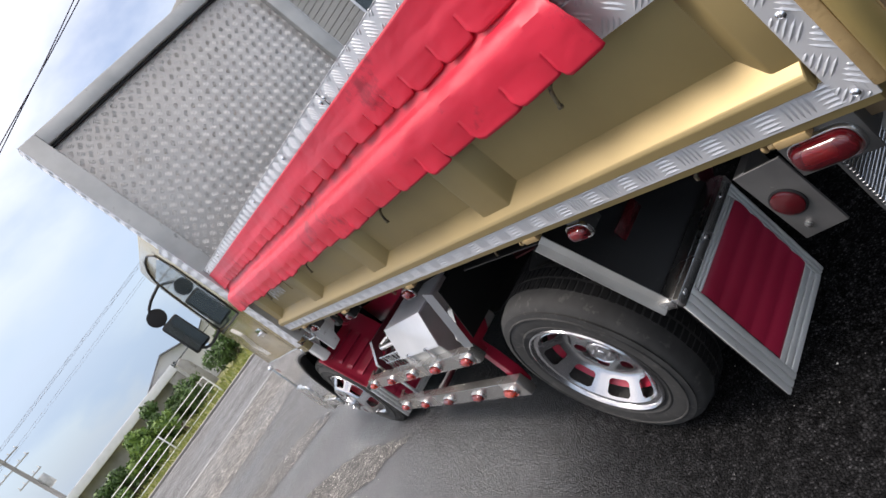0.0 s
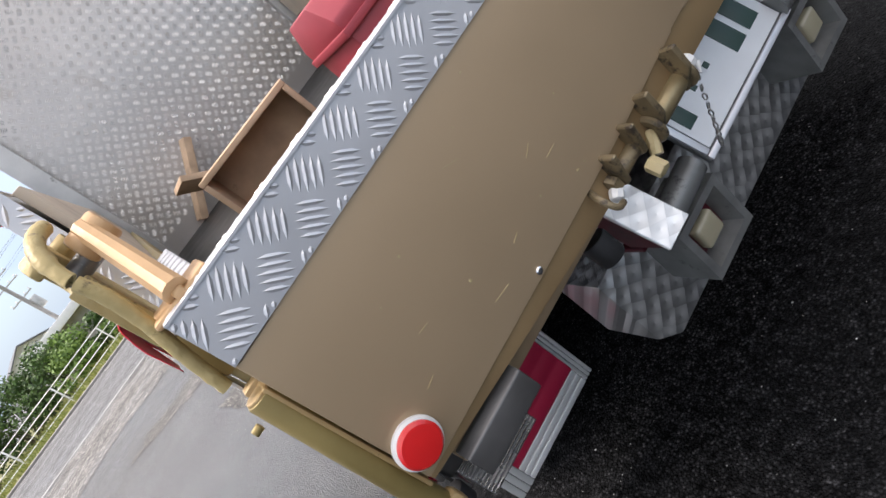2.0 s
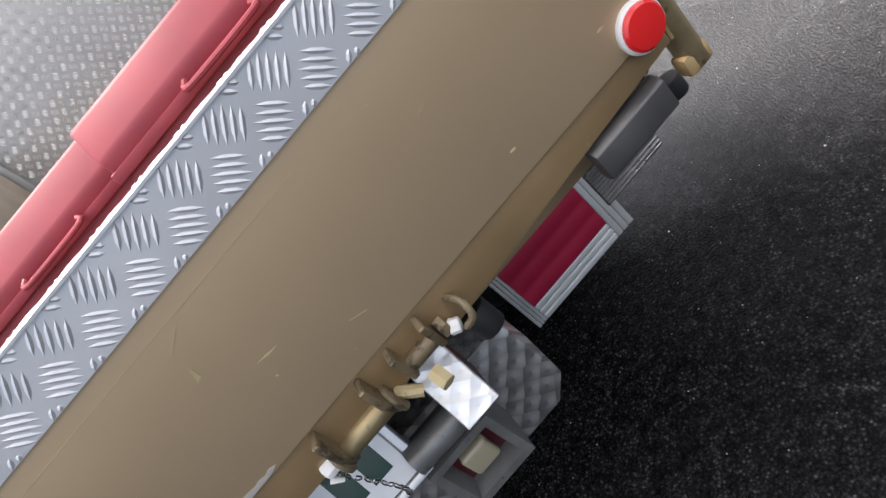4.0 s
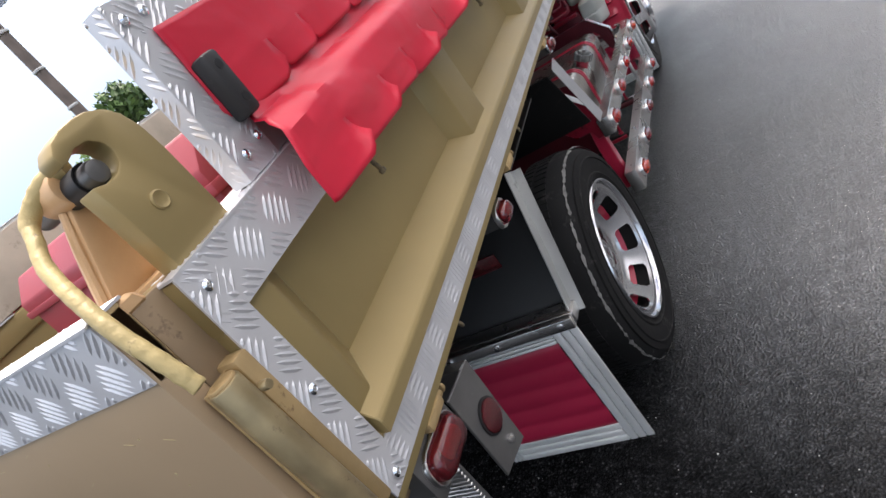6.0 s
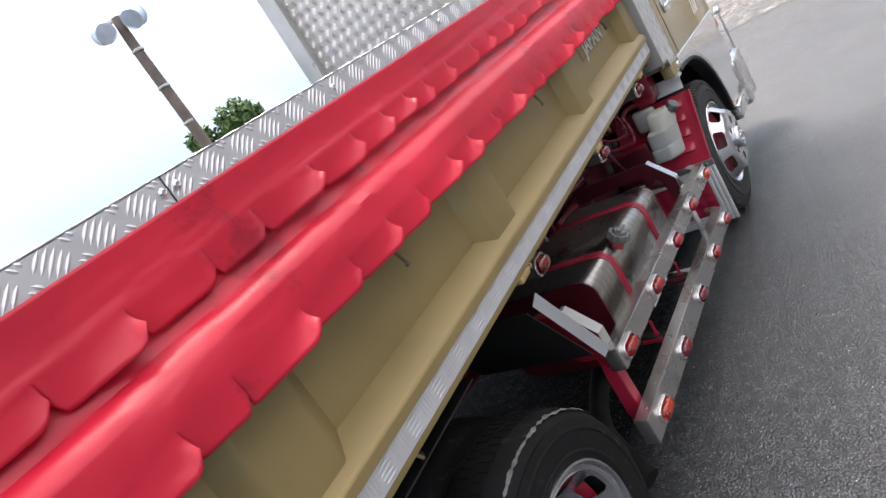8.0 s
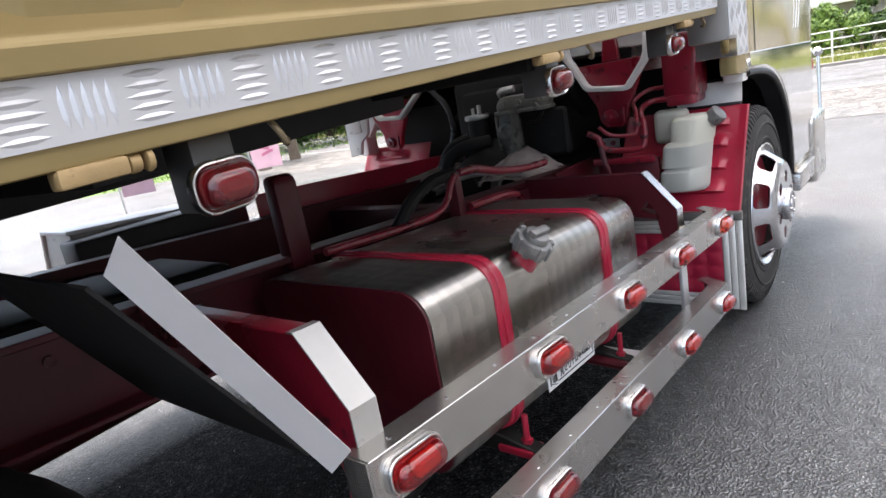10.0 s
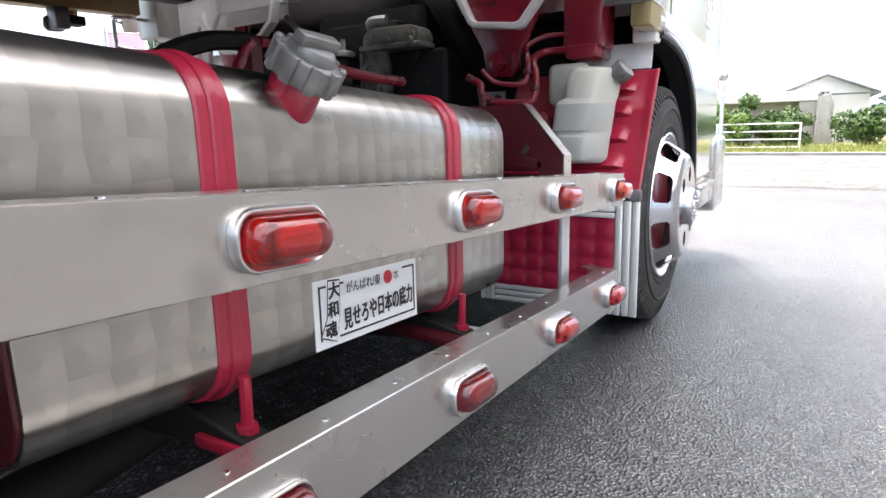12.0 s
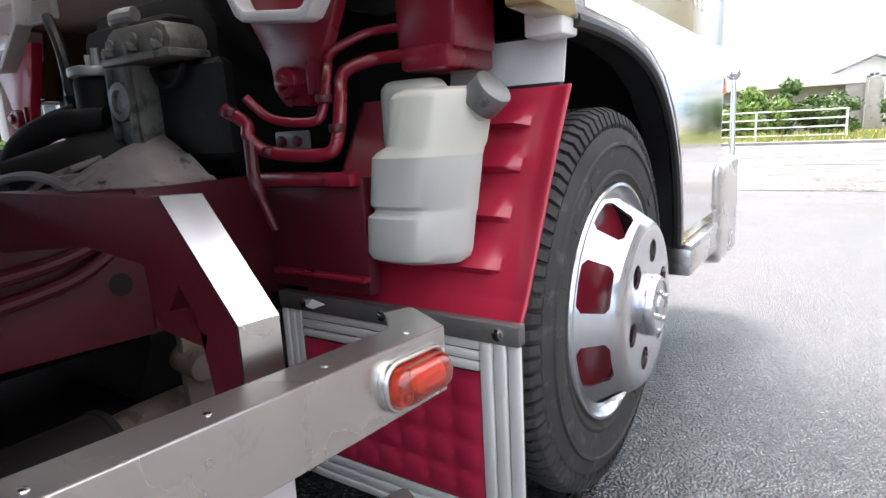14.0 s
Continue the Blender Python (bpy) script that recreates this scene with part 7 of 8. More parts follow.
for ox, back in ((-0.014, -0.02), (-1.09, 0.03)):
    # near mount in the half-shaded wine copy, far mount in the lit one
    mount = part("cab_mount", prism([(0.385 + ox, 0.95), (0.635 + ox, 0.95), (0.60 + ox, 0.86), (0.568 + ox, 0.80), (0.558 + ox, 0.757), (0.536 + ox, 0.734), (0.483 + ox, 0.738), (0.464 + ox, 0.76), (0.456 + ox, 0.81), (0.42 + ox, 0.87)], "y", 3.205 + back, 3.232 + back, 0.006, 2), WINE_MID if ox > -0.5 else WINE, truck, "wine-red cab mounting bracket")
    part("mount_boss", merged(cyl((0.505 + ox, 3.188 + back, 0.772), (0.505 + ox, 3.21 + back, 0.772), 0.024, None, 20, 0.004), cyl((0.505 + ox, 3.178 + back, 0.772), (0.505 + ox, 3.19 + back, 0.772), 0.012, None, 6, 0.002)), WINE_MID, mount)
    part("mount_rib", box(0.545 + ox, 0.553 + ox, 3.196 + back, 3.208 + back, 0.75, 0.80, 0.002), WINE_MID, mount)
    part("mount_arm", prism([(0.485 + ox, 0.95), (0.545 + ox, 0.95), (0.54 + ox, 1.02), (0.495 + ox, 1.02)], "y", 3.215 + back, 3.235 + back, 0.003), WINE_MID, mount)


def hanger(points, thick, y0, y1):
    """A flat strap bent along the points in x and z, thick metres through, from y0 to y1."""
    cx, cz = sum(p[0] for p in points) / len(points), max(p[1] for p in points)
    inner = []
    for x, z in points:
        d = Vector((cx - x, cz - 0.02 - z))
        d = d.normalized() * thick if d.length else d
        inner.append((x + d.x, z + d.y))
    inner[0], inner[-1] = (points[0][0] + thick, points[0][1]), (points[-1][0] - thick, points[-1][1])
    return prism(list(points) + inner[::-1], "y", y0, y1, 0.003, 2)


for cx, u_line in ((0.49, [(0.352, 1.03), (0.358, 0.975), (0.372, 0.955), (0.416, 0.876), (0.43, 0.866), (0.555, 0.852), (0.57, 0.856), (0.632, 0.930), (0.643, 0.955), (0.652, 1.03)]), (-0.48, [(-0.665, 1.03), (-0.66, 0.99), (-0.575, 0.888), (-0.56, 0.879), (-0.44, 0.872), (-0.425, 0.878), (-0.315, 0.962), (-0.295, 1.03)])):
    part("cab_bracket", hanger(u_line, 0.017, 3.15, 3.185), WHITE_PAINT, truck, "white pressed cab bracket")
    part("cab_bracket_plate", merged(box(cx - 0.15, cx + 0.15, 3.235, 3.255, 0.985, 1.20, 0.008), box(cx - 0.08, cx + 0.10, 3.215, 3.24, 1.03, 1.10, 0.008), cyl((cx - 0.06, 3.21, 1.07), (cx - 0.06, 3.235, 1.07), 0.02, None, 12, 0.003), cyl((cx + 0.03, 3.205, 1.06), (cx + 0.03, 3.235, 1.06), 0.026, None, 14, 0.004)), WHITE_PAINT, truck, "chipped white pressed plate behind the cab")
part("cab_floor", box(0.60, 0.83, 3.44, 3.47, 0.825, 1.04, 0.004), WHITE_PAINT, truck, "greyish white cab floor edge")
part("cab_floor", merged(box(-0.86, -0.80, 3.28, 3.36, 0.72, 1.0, 0.012), prism([(-0.80, 1.0), (-0.62, 1.0), (-0.64, 0.93), (-0.72, 0.88), (-0.80, 0.80)], "y", 3.30, 3.34, 0.004)), WHITE_PAINT, truck, "white pressed step frame of the cab")
part("lock_rod", tube([(-0.8, 3.2, 1.06), (0.0, 3.19, 1.075), (0.35, 3.2, 1.08)], 0.008, 8, 3), STEEL, truck, "bright cab lock rod")

part("cab_side_frame", merged(prism([(-0.80, 1.16), (-0.60, 1.16), (-0.585, 1.02), (-0.64, 0.95), (-0.66, 0.83), (-0.71, 0.80), (-0.73, 0.74), (-0.80, 0.735)], "y", 3.165, 3.185, 0.005, 2), box(-0.62, -0.28, 3.18, 3.20, 1.02, 1.16, 0.006), cyl((-0.70, 3.150, 0.98), (-0.70, 3.17, 0.98), 0.022, None, 14, 0.003), box(-0.77, -0.69, 3.150, 3.17, 0.84, 0.92, 0.008)), WHITE_PAINT, truck, "chipped white pressed frame of the cab")

# engine and gearbox
# interior shade is put into the black of body, bell housing and web
eng = part("engine", merged(box(-0.22, 0.22, 3.05, 3.75, 0.62, 0.98, 0.03), box(-0.14, 0.16, 2.98, 3.1, 0.70, 0.93, 0.03)), UNDER, truck, "oily engine behind the cab, blackened for interior shade")
part("bell_housing", lathe([(0.16, 0.0), (0.17, -0.03), (0.14, -0.08), (0.10, -0.22), (0.07, -0.32), (0.0003, -0.33)], (0.0, 3.05, 0.60), "y", 28), UNDER, eng)
blk = part("valve_block", merged(prism([(0.075, 0.842), (0.275, 0.842), (0.28, 0.862), (0.268, 0.884), (0.245, 0.893), (0.11, 0.895), (0.088, 0.886), (0.076, 0.868)], "y", 2.915, 2.99, 0.008, 2), box(0.068, 0.282, 2.908, 2.99, 0.832, 0.846, 0.004)), ENGINE, eng, "oily cast engine cover with bolted lid")
part("web", merged(prism([(0.14, 0.66), (0.33, 0.66), (0.33, 0.83), (0.14, 0.83)], "y", 2.965, 3.0, 0.01), tube([(0.15, 2.958, 0.825), (0.17, 2.955, 0.798), (0.20, 2.955, 0.79), (0.23, 2.955, 0.80), (0.245, 2.958, 0.825)], 0.006, 8, 5)), UNDER, eng)
part("pillar", prism([(0.055, 0.655), (0.15, 0.655), (0.14, 0.74), (0.138, 0.835), (0.072, 0.835), (0.068, 0.80), (0.06, 0.74)], "y", 2.925, 2.99, 0.006, 2), ENGINE, eng)
for k in range(2):
    part("rib", box(0.064 + 0.062 * k, 0.072 + 0.062 * k, 2.914, 2.93, 0.665, 0.83, 0.003), ENGINE, eng)
for bx, bz in ((0.10, 0.852), (0.175, 0.855), (0.25, 0.852)):
    part("engine_bolt", merged(cyl((bx, 2.898, bz), (bx, 2.92, bz), 0.009, None, 6, 0.002), cyl((bx, 2.91, bz + 0.012), (bx, 2.92, bz + 0.012), 0.014, None, 12, 0.003)), ENGINE, eng)
part("breather", tube([(0.085, 2.95, 0.90), (0.10, 2.93, 0.915), (0.15, 2.94, 0.918)], 0.013, 10, 4), ALU_DULL, eng)
for k in range(6):
    part("casing_rib", plate4((-0.33 + 0.085 * k, 2.765, 0.575), (-0.31 + 0.085 * k, 2.775, 0.66 - 0.006 * abs(k - 3)), (-0.30 + 0.085 * k, 3.02, 0.672 - 0.006 * abs(k - 3)), (-0.32 + 0.085 * k, 3.02, 0.575), 0.008), DUSTY, eng)
part("oil_filter", cyl((-0.04, 2.95, 0.70), (-0.04, 2.95, 0.825), 0.04, None, 20, 0.01), UNDER, eng)
part("filter_cap", merged(cyl((-0.04, 2.95, 0.825), (-0.04, 2.95, 0.845), 0.048, None, 20, 0.006), cyl((-0.025, 2.95, 0.845), (-0.025, 2.95, 0.88), 0.008, None, 8), cyl((-0.055, 2.95, 0.845), (-0.055, 2.95, 0.87), 0.006, None, 8)), ALU_DULL, eng)
part("bearing_cover", lathe([(0.035, 0), (0.035, -0.012), (0.022, -0.014), (0.018, -0.008), (0.0003, -0.008)], (0.106, 2.923, 0.769), "y", 24), ENGINE, eng)
part("intake_hose", tube([(0.1, 3.2, 1.0), (0.22, 3.08, 1.0), (0.30, 3.0, 0.95), (0.33, 3.05, 0.86), (0.32, 3.15, 0.80)], 0.035, 14, 6), UNDER, eng)
part("wiring", tube([(-0.3, 3.0, 0.98), (-0.2, 2.97, 0.90), (-0.17, 2.96, 0.8), (-0.2, 2.96, 0.70), (-0.1, 2.95, 0.66)], 0.012, 8, 5), BLACK, eng)
eng.matrix_basis = pose(0, 0.21, 0.0)
def casing(u, v):
    """A lumpy dust-covered casing, highest over the shafts and falling off to the front."""
    x, y = -0.12 + 0.47 * u, 2.735 + 0.22 * v
    hump = math.exp(-((x - 0.15) / 0.13) ** 2) * 0.105 + math.exp(-((x + 0.02) / 0.06) ** 2) * 0.05
    rise = v * v * (3 - 2 * v)
    return x, y, 0.598 + hump * (0.25 + 0.75 * rise) + 0.010 * noise.noise((x * 22, y * 22, 4.0)) + 0.004 * noise.noise((x * 70, y * 70, 8.0))


part("transmission_cover", sheet(casing, 48, 26), DUSTY, eng, "dust-covered gearbox casing")
for k in range(5):
    # ribs that fan out over the front of the casing
    x = -0.05 + 0.07 * k
    part("casing_fin", tube([(0.14 + (x - 0.14) * 0.5, 2.86, 0.672 - 0.010 * abs(k - 2)), (x, 2.77, 0.640 - 0.012 * abs(k - 2)), (x + (x - 0.14) * 0.25, 2.735, 0.606)], 0.006, 8, 4), DUSTY, eng)
part("casing_flange", tube([(-0.14, 2.735, 0.602), (-0.03, 2.73, 0.632), (0.08, 2.728, 0.650), (0.19, 2.728, 0.650), (0.29, 2.73, 0.628), (0.35, 2.735, 0.60)], 0.008, 8, 5), DUSTY, eng)
part("bolt_plate", box(0.43, 0.506, 3.192, 3.2, 0.668, 0.70, 0.003), GREY_CAST, truck, "small bolted steel plate")
for x in (0.45, 0.486):
    part("plate_bolt", cyl((x, 3.183, 0.684), (x, 3.193, 0.684), 0.009, None, 6, 0.002), WINE_DARK, truck)
part("return_hose", tube([(0.02, 2.93, 0.74), (-0.05, 2.87, 0.735), (-0.11, 2.83, 0.70), (-0.12, 2.80, 0.64)], 0.026, 12, 6), UNDER, eng)
part("return_hose", tube([(-0.08, 2.93, 0.76), (-0.14, 2.88, 0.73), (-0.17, 2.85, 0.66)], 0.022, 12, 6), UNDER, eng)
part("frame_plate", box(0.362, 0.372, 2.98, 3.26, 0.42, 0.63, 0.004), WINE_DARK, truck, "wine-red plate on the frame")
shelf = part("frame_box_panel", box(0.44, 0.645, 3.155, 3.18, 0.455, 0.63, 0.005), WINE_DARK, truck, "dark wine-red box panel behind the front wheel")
part("ledge", box(0.43, 0.64, 3.135, 3.16, 0.618, 0.638, 0.004), WINE_MID, shelf, "worn wine-red folded ledge")
part("ledge", box(0.45, 0.645, 3.143, 3.158, 0.478, 0.486, 0.002), WINE_MID, shelf, "worn wine-red folded ledge")

# coolant reservoir, stepped bottle
def bottle(first, last):
    """Rows of height, left, front right and rear right edges, front and rear: a moulded body with stepped tiers."""
    bm = bmesh.new()
    rows = [(0.507, 0.667, 0.727, 0.781, 3.165, 3.214), (0.514, 0.646, 0.735, 0.792, 3.15, 3.229), (0.524, 0.64, 0.738, 0.796, 3.145, 3.232), (0.574, 0.644, 0.744, 0.8, 3.145, 3.239), (0.58, 0.652, 0.746, 0.801, 3.152, 3.24), (0.585, 0.654, 0.747, 0.801, 3.153, 3.241), (0.591, 0.649, 0.748, 0.802, 3.147, 3.242), (0.656, 0.657, 0.757, 0.808, 3.147, 3.25), (0.664, 0.664, 0.759, 0.809, 3.152, 3.252), (0.671, 0.679, 0.761, 0.811, 3.157, 3.254), (0.733, 0.687, 0.768, 0.819, 3.16, 3.266), (0.741, 0.693, 0.765, 0.815, 3.166, 3.262), (0.746, 0.708, 0.752, 0.801, 3.18, 3.249)]
    rings = []
    for z, x0, xf, x1, y0, y1 in rows[first:last]:
        line = [Vector((x0, y0)), Vector((xf, y0)), Vector((x1, y1)), Vector((x0 + 0.01, y1))]
        for _ in range(3):
            # round the corners
            line = [q for a, b in zip(line, line[1:] + line[:1]) for q in (a.lerp(b, 0.16 if _ == 0 else 0.25), a.lerp(b, 0.84 if _ == 0 else 0.75))]
        rings.append([bm.verts.new((q.x, q.y, z)) for q in line])
    n = len(rings[0])
    for a, b in zip(rings, rings[1:]):
        for q in range(n):
            bm.faces.new((a[q], a[(q + 1) % n], b[(q + 1) % n], b[q]))
    bm.faces.new(rings[0][::-1])
    bm.faces.new(rings[-1])
    bmesh.ops.recalc_face_normals(bm, faces=bm.faces[:])
    return bm


res = part("coolant_reservoir", bottle(7, 13), BOTTLE, truck, "milky plastic coolant reservoir with moulded steps")
part("filled_half", bottle(0, 8), BOTTLE_FULL, res, "lower half darkened by the coolant inside")
part("rear_lobe", box(0.605, 0.715, 3.245, 3.295, 0.655, 0.766, 0.02, 4), BOTTLE, res)
rc = Vector((0.782, 3.236, 0.712))
rd = Vector((0.78, -0.10, 0.62)).normalized()
part("reservoir_neck", cyl(rc, rc + rd * 0.02, 0.022, None, 20), BOTTLE, res)
part("reservoir_cap", cyl(rc + rd * 0.015, rc + rd * 0.050, 0.028, None, 28, 0.003), GREY_CAST, res, "dull metal cap")
part("white_sheet", prism([(3.408, 0.752), (3.422, 0.822), (3.425, 0.822), (3.411, 0.752)], "x", 0.635, 0.842, 0), WHITE_PAINT, truck, "white sheet above the splash guard")
part("rubber_lip", box(0.62, 0.842, 3.396, 3.412, 0.738, 0.752, 0.004), BLACK, truck)
part("cab_foot", box(0.80, 0.862, 3.36, 3.42, 0.815, 0.93, 0.006), WHITE_PAINT, truck, "white cab corner block")

# ---- cab ----
arch = [(4.065, 0.37), (4.055, 0.46), (4.02, 0.58), (3.955, 0.68), (3.865, 0.755), (3.76, 0.80), (3.63, 0.826), (3.50, 0.836), (3.40, 0.838)]
outline = [(3.27, 0.845), (3.27, 1.98), (3.33, 2.05), (4.35, 2.05), (4.47, 1.98), (4.70, 1.32), (4.66, 1.24), (4.55, 1.2), (4.55, 0.37)] + arch
cab = part("cab", merged(box(-0.83, 0.83, 3.275, 4.70, 1.04, 1.25, 0.01), prism([(3.275, 1.2), (3.275, 1.98), (3.33, 2.045), (4.34, 2.045), (4.45, 1.98), (4.69, 1.3), (4.74, 1.2)], "x", -0.83, 0.83, 0.01), prism([(4.15, 0.36), (4.15, 1.1), (4.72, 1.2), (4.77, 0.5), (4.75, 0.36)], "x", -0.70, 0.70, 0.01)), WHITE_PAINT, truck, "gold forward-control cab with bright trim")
for s in SIDES:
    part("cab_side", prism(outline, "x", 0.815, 0.868, 0.008, 2), CARPAINT, cab, "glossy gold cab side", None, s)
    # bright arch trim, lower front panel and sill
    tv = []
    for (y, z), (dy, dz) in zip(arch, [(0.0, 0.0)] + [(0.045 * math.cos(a), 0.045 * math.sin(a)) for a in (0.05, 0.35, 0.7, 1.0, 1.25, 1.5, 1.75, 1.9)]):
        tv.append((0.8695, y, z))
        tv.append((0.8695, y + dy, z + dz))
    tr = part("arch_trim", (tv, [(2 * i, 2 * i + 2, 2 * i + 3, 2 * i + 1) for i in range(len(arch) - 1)]), CHROME, cab, "bright wheel-arch trim", None, s)
    so = tr.modifiers.new("trim", "SOLIDIFY")
    so.thickness, so.offset = 0.008, 1
    lin = []
    for y, z in arch:
        d = Vector((3.6 - y, 0.35 - z)).normalized() * 0.006
        lin += [(0.80, y + d.x, z + d.y), (0.866, y + d.x, z + d.y)]
    part("arch_lining", (lin, [(2 * i, 2 * i + 2, 2 * i + 3, 2 * i + 1) for i in range(len(arch) - 1)]), BLACK, cab, "", None, s)
    part("arch_lip", tube([(0.862, y, z) for y, z in arch], 0.012, 8, 3), BLACK, cab, "", None, s)
    part("lower_panel", prism([(4.09, 0.40), (4.08, 0.48), (4.045, 0.60), (3.98, 0.70), (3.885, 0.775), (3.77, 0.82), (3.63, 0.846), (3.42, 0.856), (3.42, 0.90), (4.55, 0.88), (4.55, 0.40)], "x", 0.866, 0.872, 0.002), CHROME, cab, "mirror-bright lower door panel", None, s)
    corner = [(0.70, 4.50), (0.862, 4.50), (0.870, 4.552), (0.866, 4.60), (0.854, 4.65), (0.834, 4.70), (0.80, 4.74), (0.75, 4.762), (0.70, 4.77)]
    part("front_corner", prism(corner, "z", 0.37, 0.88, 0), CHROME, cab, "mirror-bright rounded front corner", None, s)
    part("front_corner", prism(corner, "z", 0.88, 1.22, 0), CARPAINT, cab, "glossy gold rounded front corner", None, s)
    part("sill_step", merged(box(0.80, 0.888, 4.10, 4.45, 0.285, 0.36, 0.006), box(0.84, 0.892, 4.10, 4.45, 0.352, 0.37, 0.004)), STEEL, cab, "bright step below the door", None, s)
    part("bumper_end", prism([(4.48, 0.52), (4.52, 0.545), (4.84, 0.55), (4.84, 0.22), (4.56, 0.215), (4.50, 0.25)], "x", 0.80, 0.885, 0.03, 3), STEEL, cab, "dull silver bumper end", None, s)
    part("door_seam", box(0.8682, 0.8695, 3.50, 3.505, 0.9, 1.95, 0), BLACK, cab, "", None, s)
    part("door_window", prism([(3.56, 1.33), (3.56, 1.88), (3.60, 1.92), (4.30, 1.92), (4.50, 1.40), (4.46, 1.33)], "x", 0.862, 0.8705, 0.002), GLASS, cab, "dark tinted door window", None, s)
    wf = [(0.871, y, z) for y, z in ((3.55, 1.32), (3.55, 1.93), (4.32, 1.93), (4.52, 1.36), (4.48, 1.315), (3.55, 1.32))]
    part("window_trim", tube(wf, 0.007, 6, 4), BLACK, cab, "", None, s)
    part("door_handle", merged(box(0.868, 0.878, 3.58, 3.74, 1.09, 1.16, 0.008), tube([(0.874, 3.60, 1.12), (0.892, 3.63, 1.125), (0.892, 3.70, 1.125), (0.876, 3.72, 1.12)], 0.008, 8, 4)), CHROME, cab, "chrome door handle", None, s)
    for k in range(3):
        part("pinstripe", tube([(0.8695, 4.15 + 0.05 * k, 0.95), (0.8695, 4.18 + 0.06 * k, 1.08), (0.8695, 4.12 + 0.06 * k, 1.18), (0.8695, 4.2 + 0.05 * k, 1.28)], 0.003, 5, 5), WHITE_PLATE, cab, "", None, s)
    part("indicator", box(0.846, 0.864, 4.63, 4.67, 0.75, 0.80, 0.004, 3), AMBER_LENS, cab, "amber side indicator", None, s)
    band("tread_corner", lambda u, v, h: (0.8715 + h, u, v), 3.275, 3.40, 0.90, 1.90, cab, None, s)
    rear_trim = part("corner_trim", prism([(3.262, 0.90), (3.262, 1.90), (3.275, 1.90), (3.275, 0.90)], "x", 0.55, 0.872, 0.001), STEEL, cab, "bright cab corner sheet", None, s)
    # corner pole with ball
    pole = part("corner_pole", cyl((0.868, 4.80, 0.30), (0.858, 4.83, 0.80), 0.011, 0.009, 14), CHROME, cab, "chrome corner pole with ball", None, s)
    part("pole_ball", lathe([(0.0003, -0.023), (0.012, -0.02), (0.021, -0.01), (0.0235, 0.0), (0.021, 0.01), (0.012, 0.02), (0.0003, 0.023)], (0.857, 4.831, 0.818), "z", 24), CHROME, pole, "", None, s)
    # mirrors on a tube frame
    arm = part("mirror_arm", merged(tube([(0.86, 4.55, 1.35), (0.98, 4.72, 1.33), (1.03, 4.76, 1.42), (1.03, 4.76, 1.80), (0.98, 4.70, 1.88), (0.86, 4.45, 1.90)], 0.012, 10, 5)), BLACK, cab, "black mirror stay", None, s)
    part("mirror", box(0.925, 1.085, 4.715, 4.765, 1.36, 1.70, 0.02, 3), BLACK, cab, "black door mirror", None, s)
    # dark glass stands in for the reflection of dark ground
    part("mirror_glass", box(0.94, 1.07, 4.711, 4.716, 1.38, 1.68, 0.0), GLASS, arm, "", None, s)
    part("round_mirror", lathe([(0.0003, 0.03), (0.06, 0.025), (0.075, 0.01), (0.075, 0.0), (0.0003, -0.002)], (1.03, 4.74, 1.78), "y", 24), BLACK, cab, "black round mirror", None, s)
    # behind-cab marker and grab bar
    part("rear_marker", box(0.79, 0.83, 3.20, 3.262, 0.99, 1.05, 0.012, 3), DARK_LENS, cab, "red marker behind the cab", None, s)
    part("grab_bar", tube([(0.84, 3.25, 0.92), (0.85, 3.215, 0.93), (0.85, 3.21, 1.0), (0.85, 3.21, 1.3), (0.84, 3.25, 1.32)], 0.012, 10, 5), GOLD, cab, "gold grab bar", None, s)
    part("wheel_liner", prism([(3.44, 0.45), (3.46, 0.82), (3.6, 0.90), (3.8, 0.87), (4.0, 0.76), (4.12, 0.55), (4.13, 0.40), (4.16, 0.40), (4.16, 0.58), (4.03, 0.80), (3.82, 0.91), (3.6, 0.94), (3.44, 0.9)], "x", 0.40, 0.818, 0.0), UNDER, cab, "black wheel-arch liner", None, s)
part("windscreen", prism([(4.49, 1.96), (4.505, 1.95), (4.735, 1.32), (4.72, 1.31)], "x", -0.76, 0.76, 0.002), GLASS, cab, "dark windscreen")
part("front_bumper", prism([(4.72, 0.22), (4.85, 0.22), (4.87, 0.28), (4.87, 0.50), (4.83, 0.55), (4.72, 0.55)], "x", -0.86, 0.86, 0.012, 2), BLACK, cab, "black front bumper")

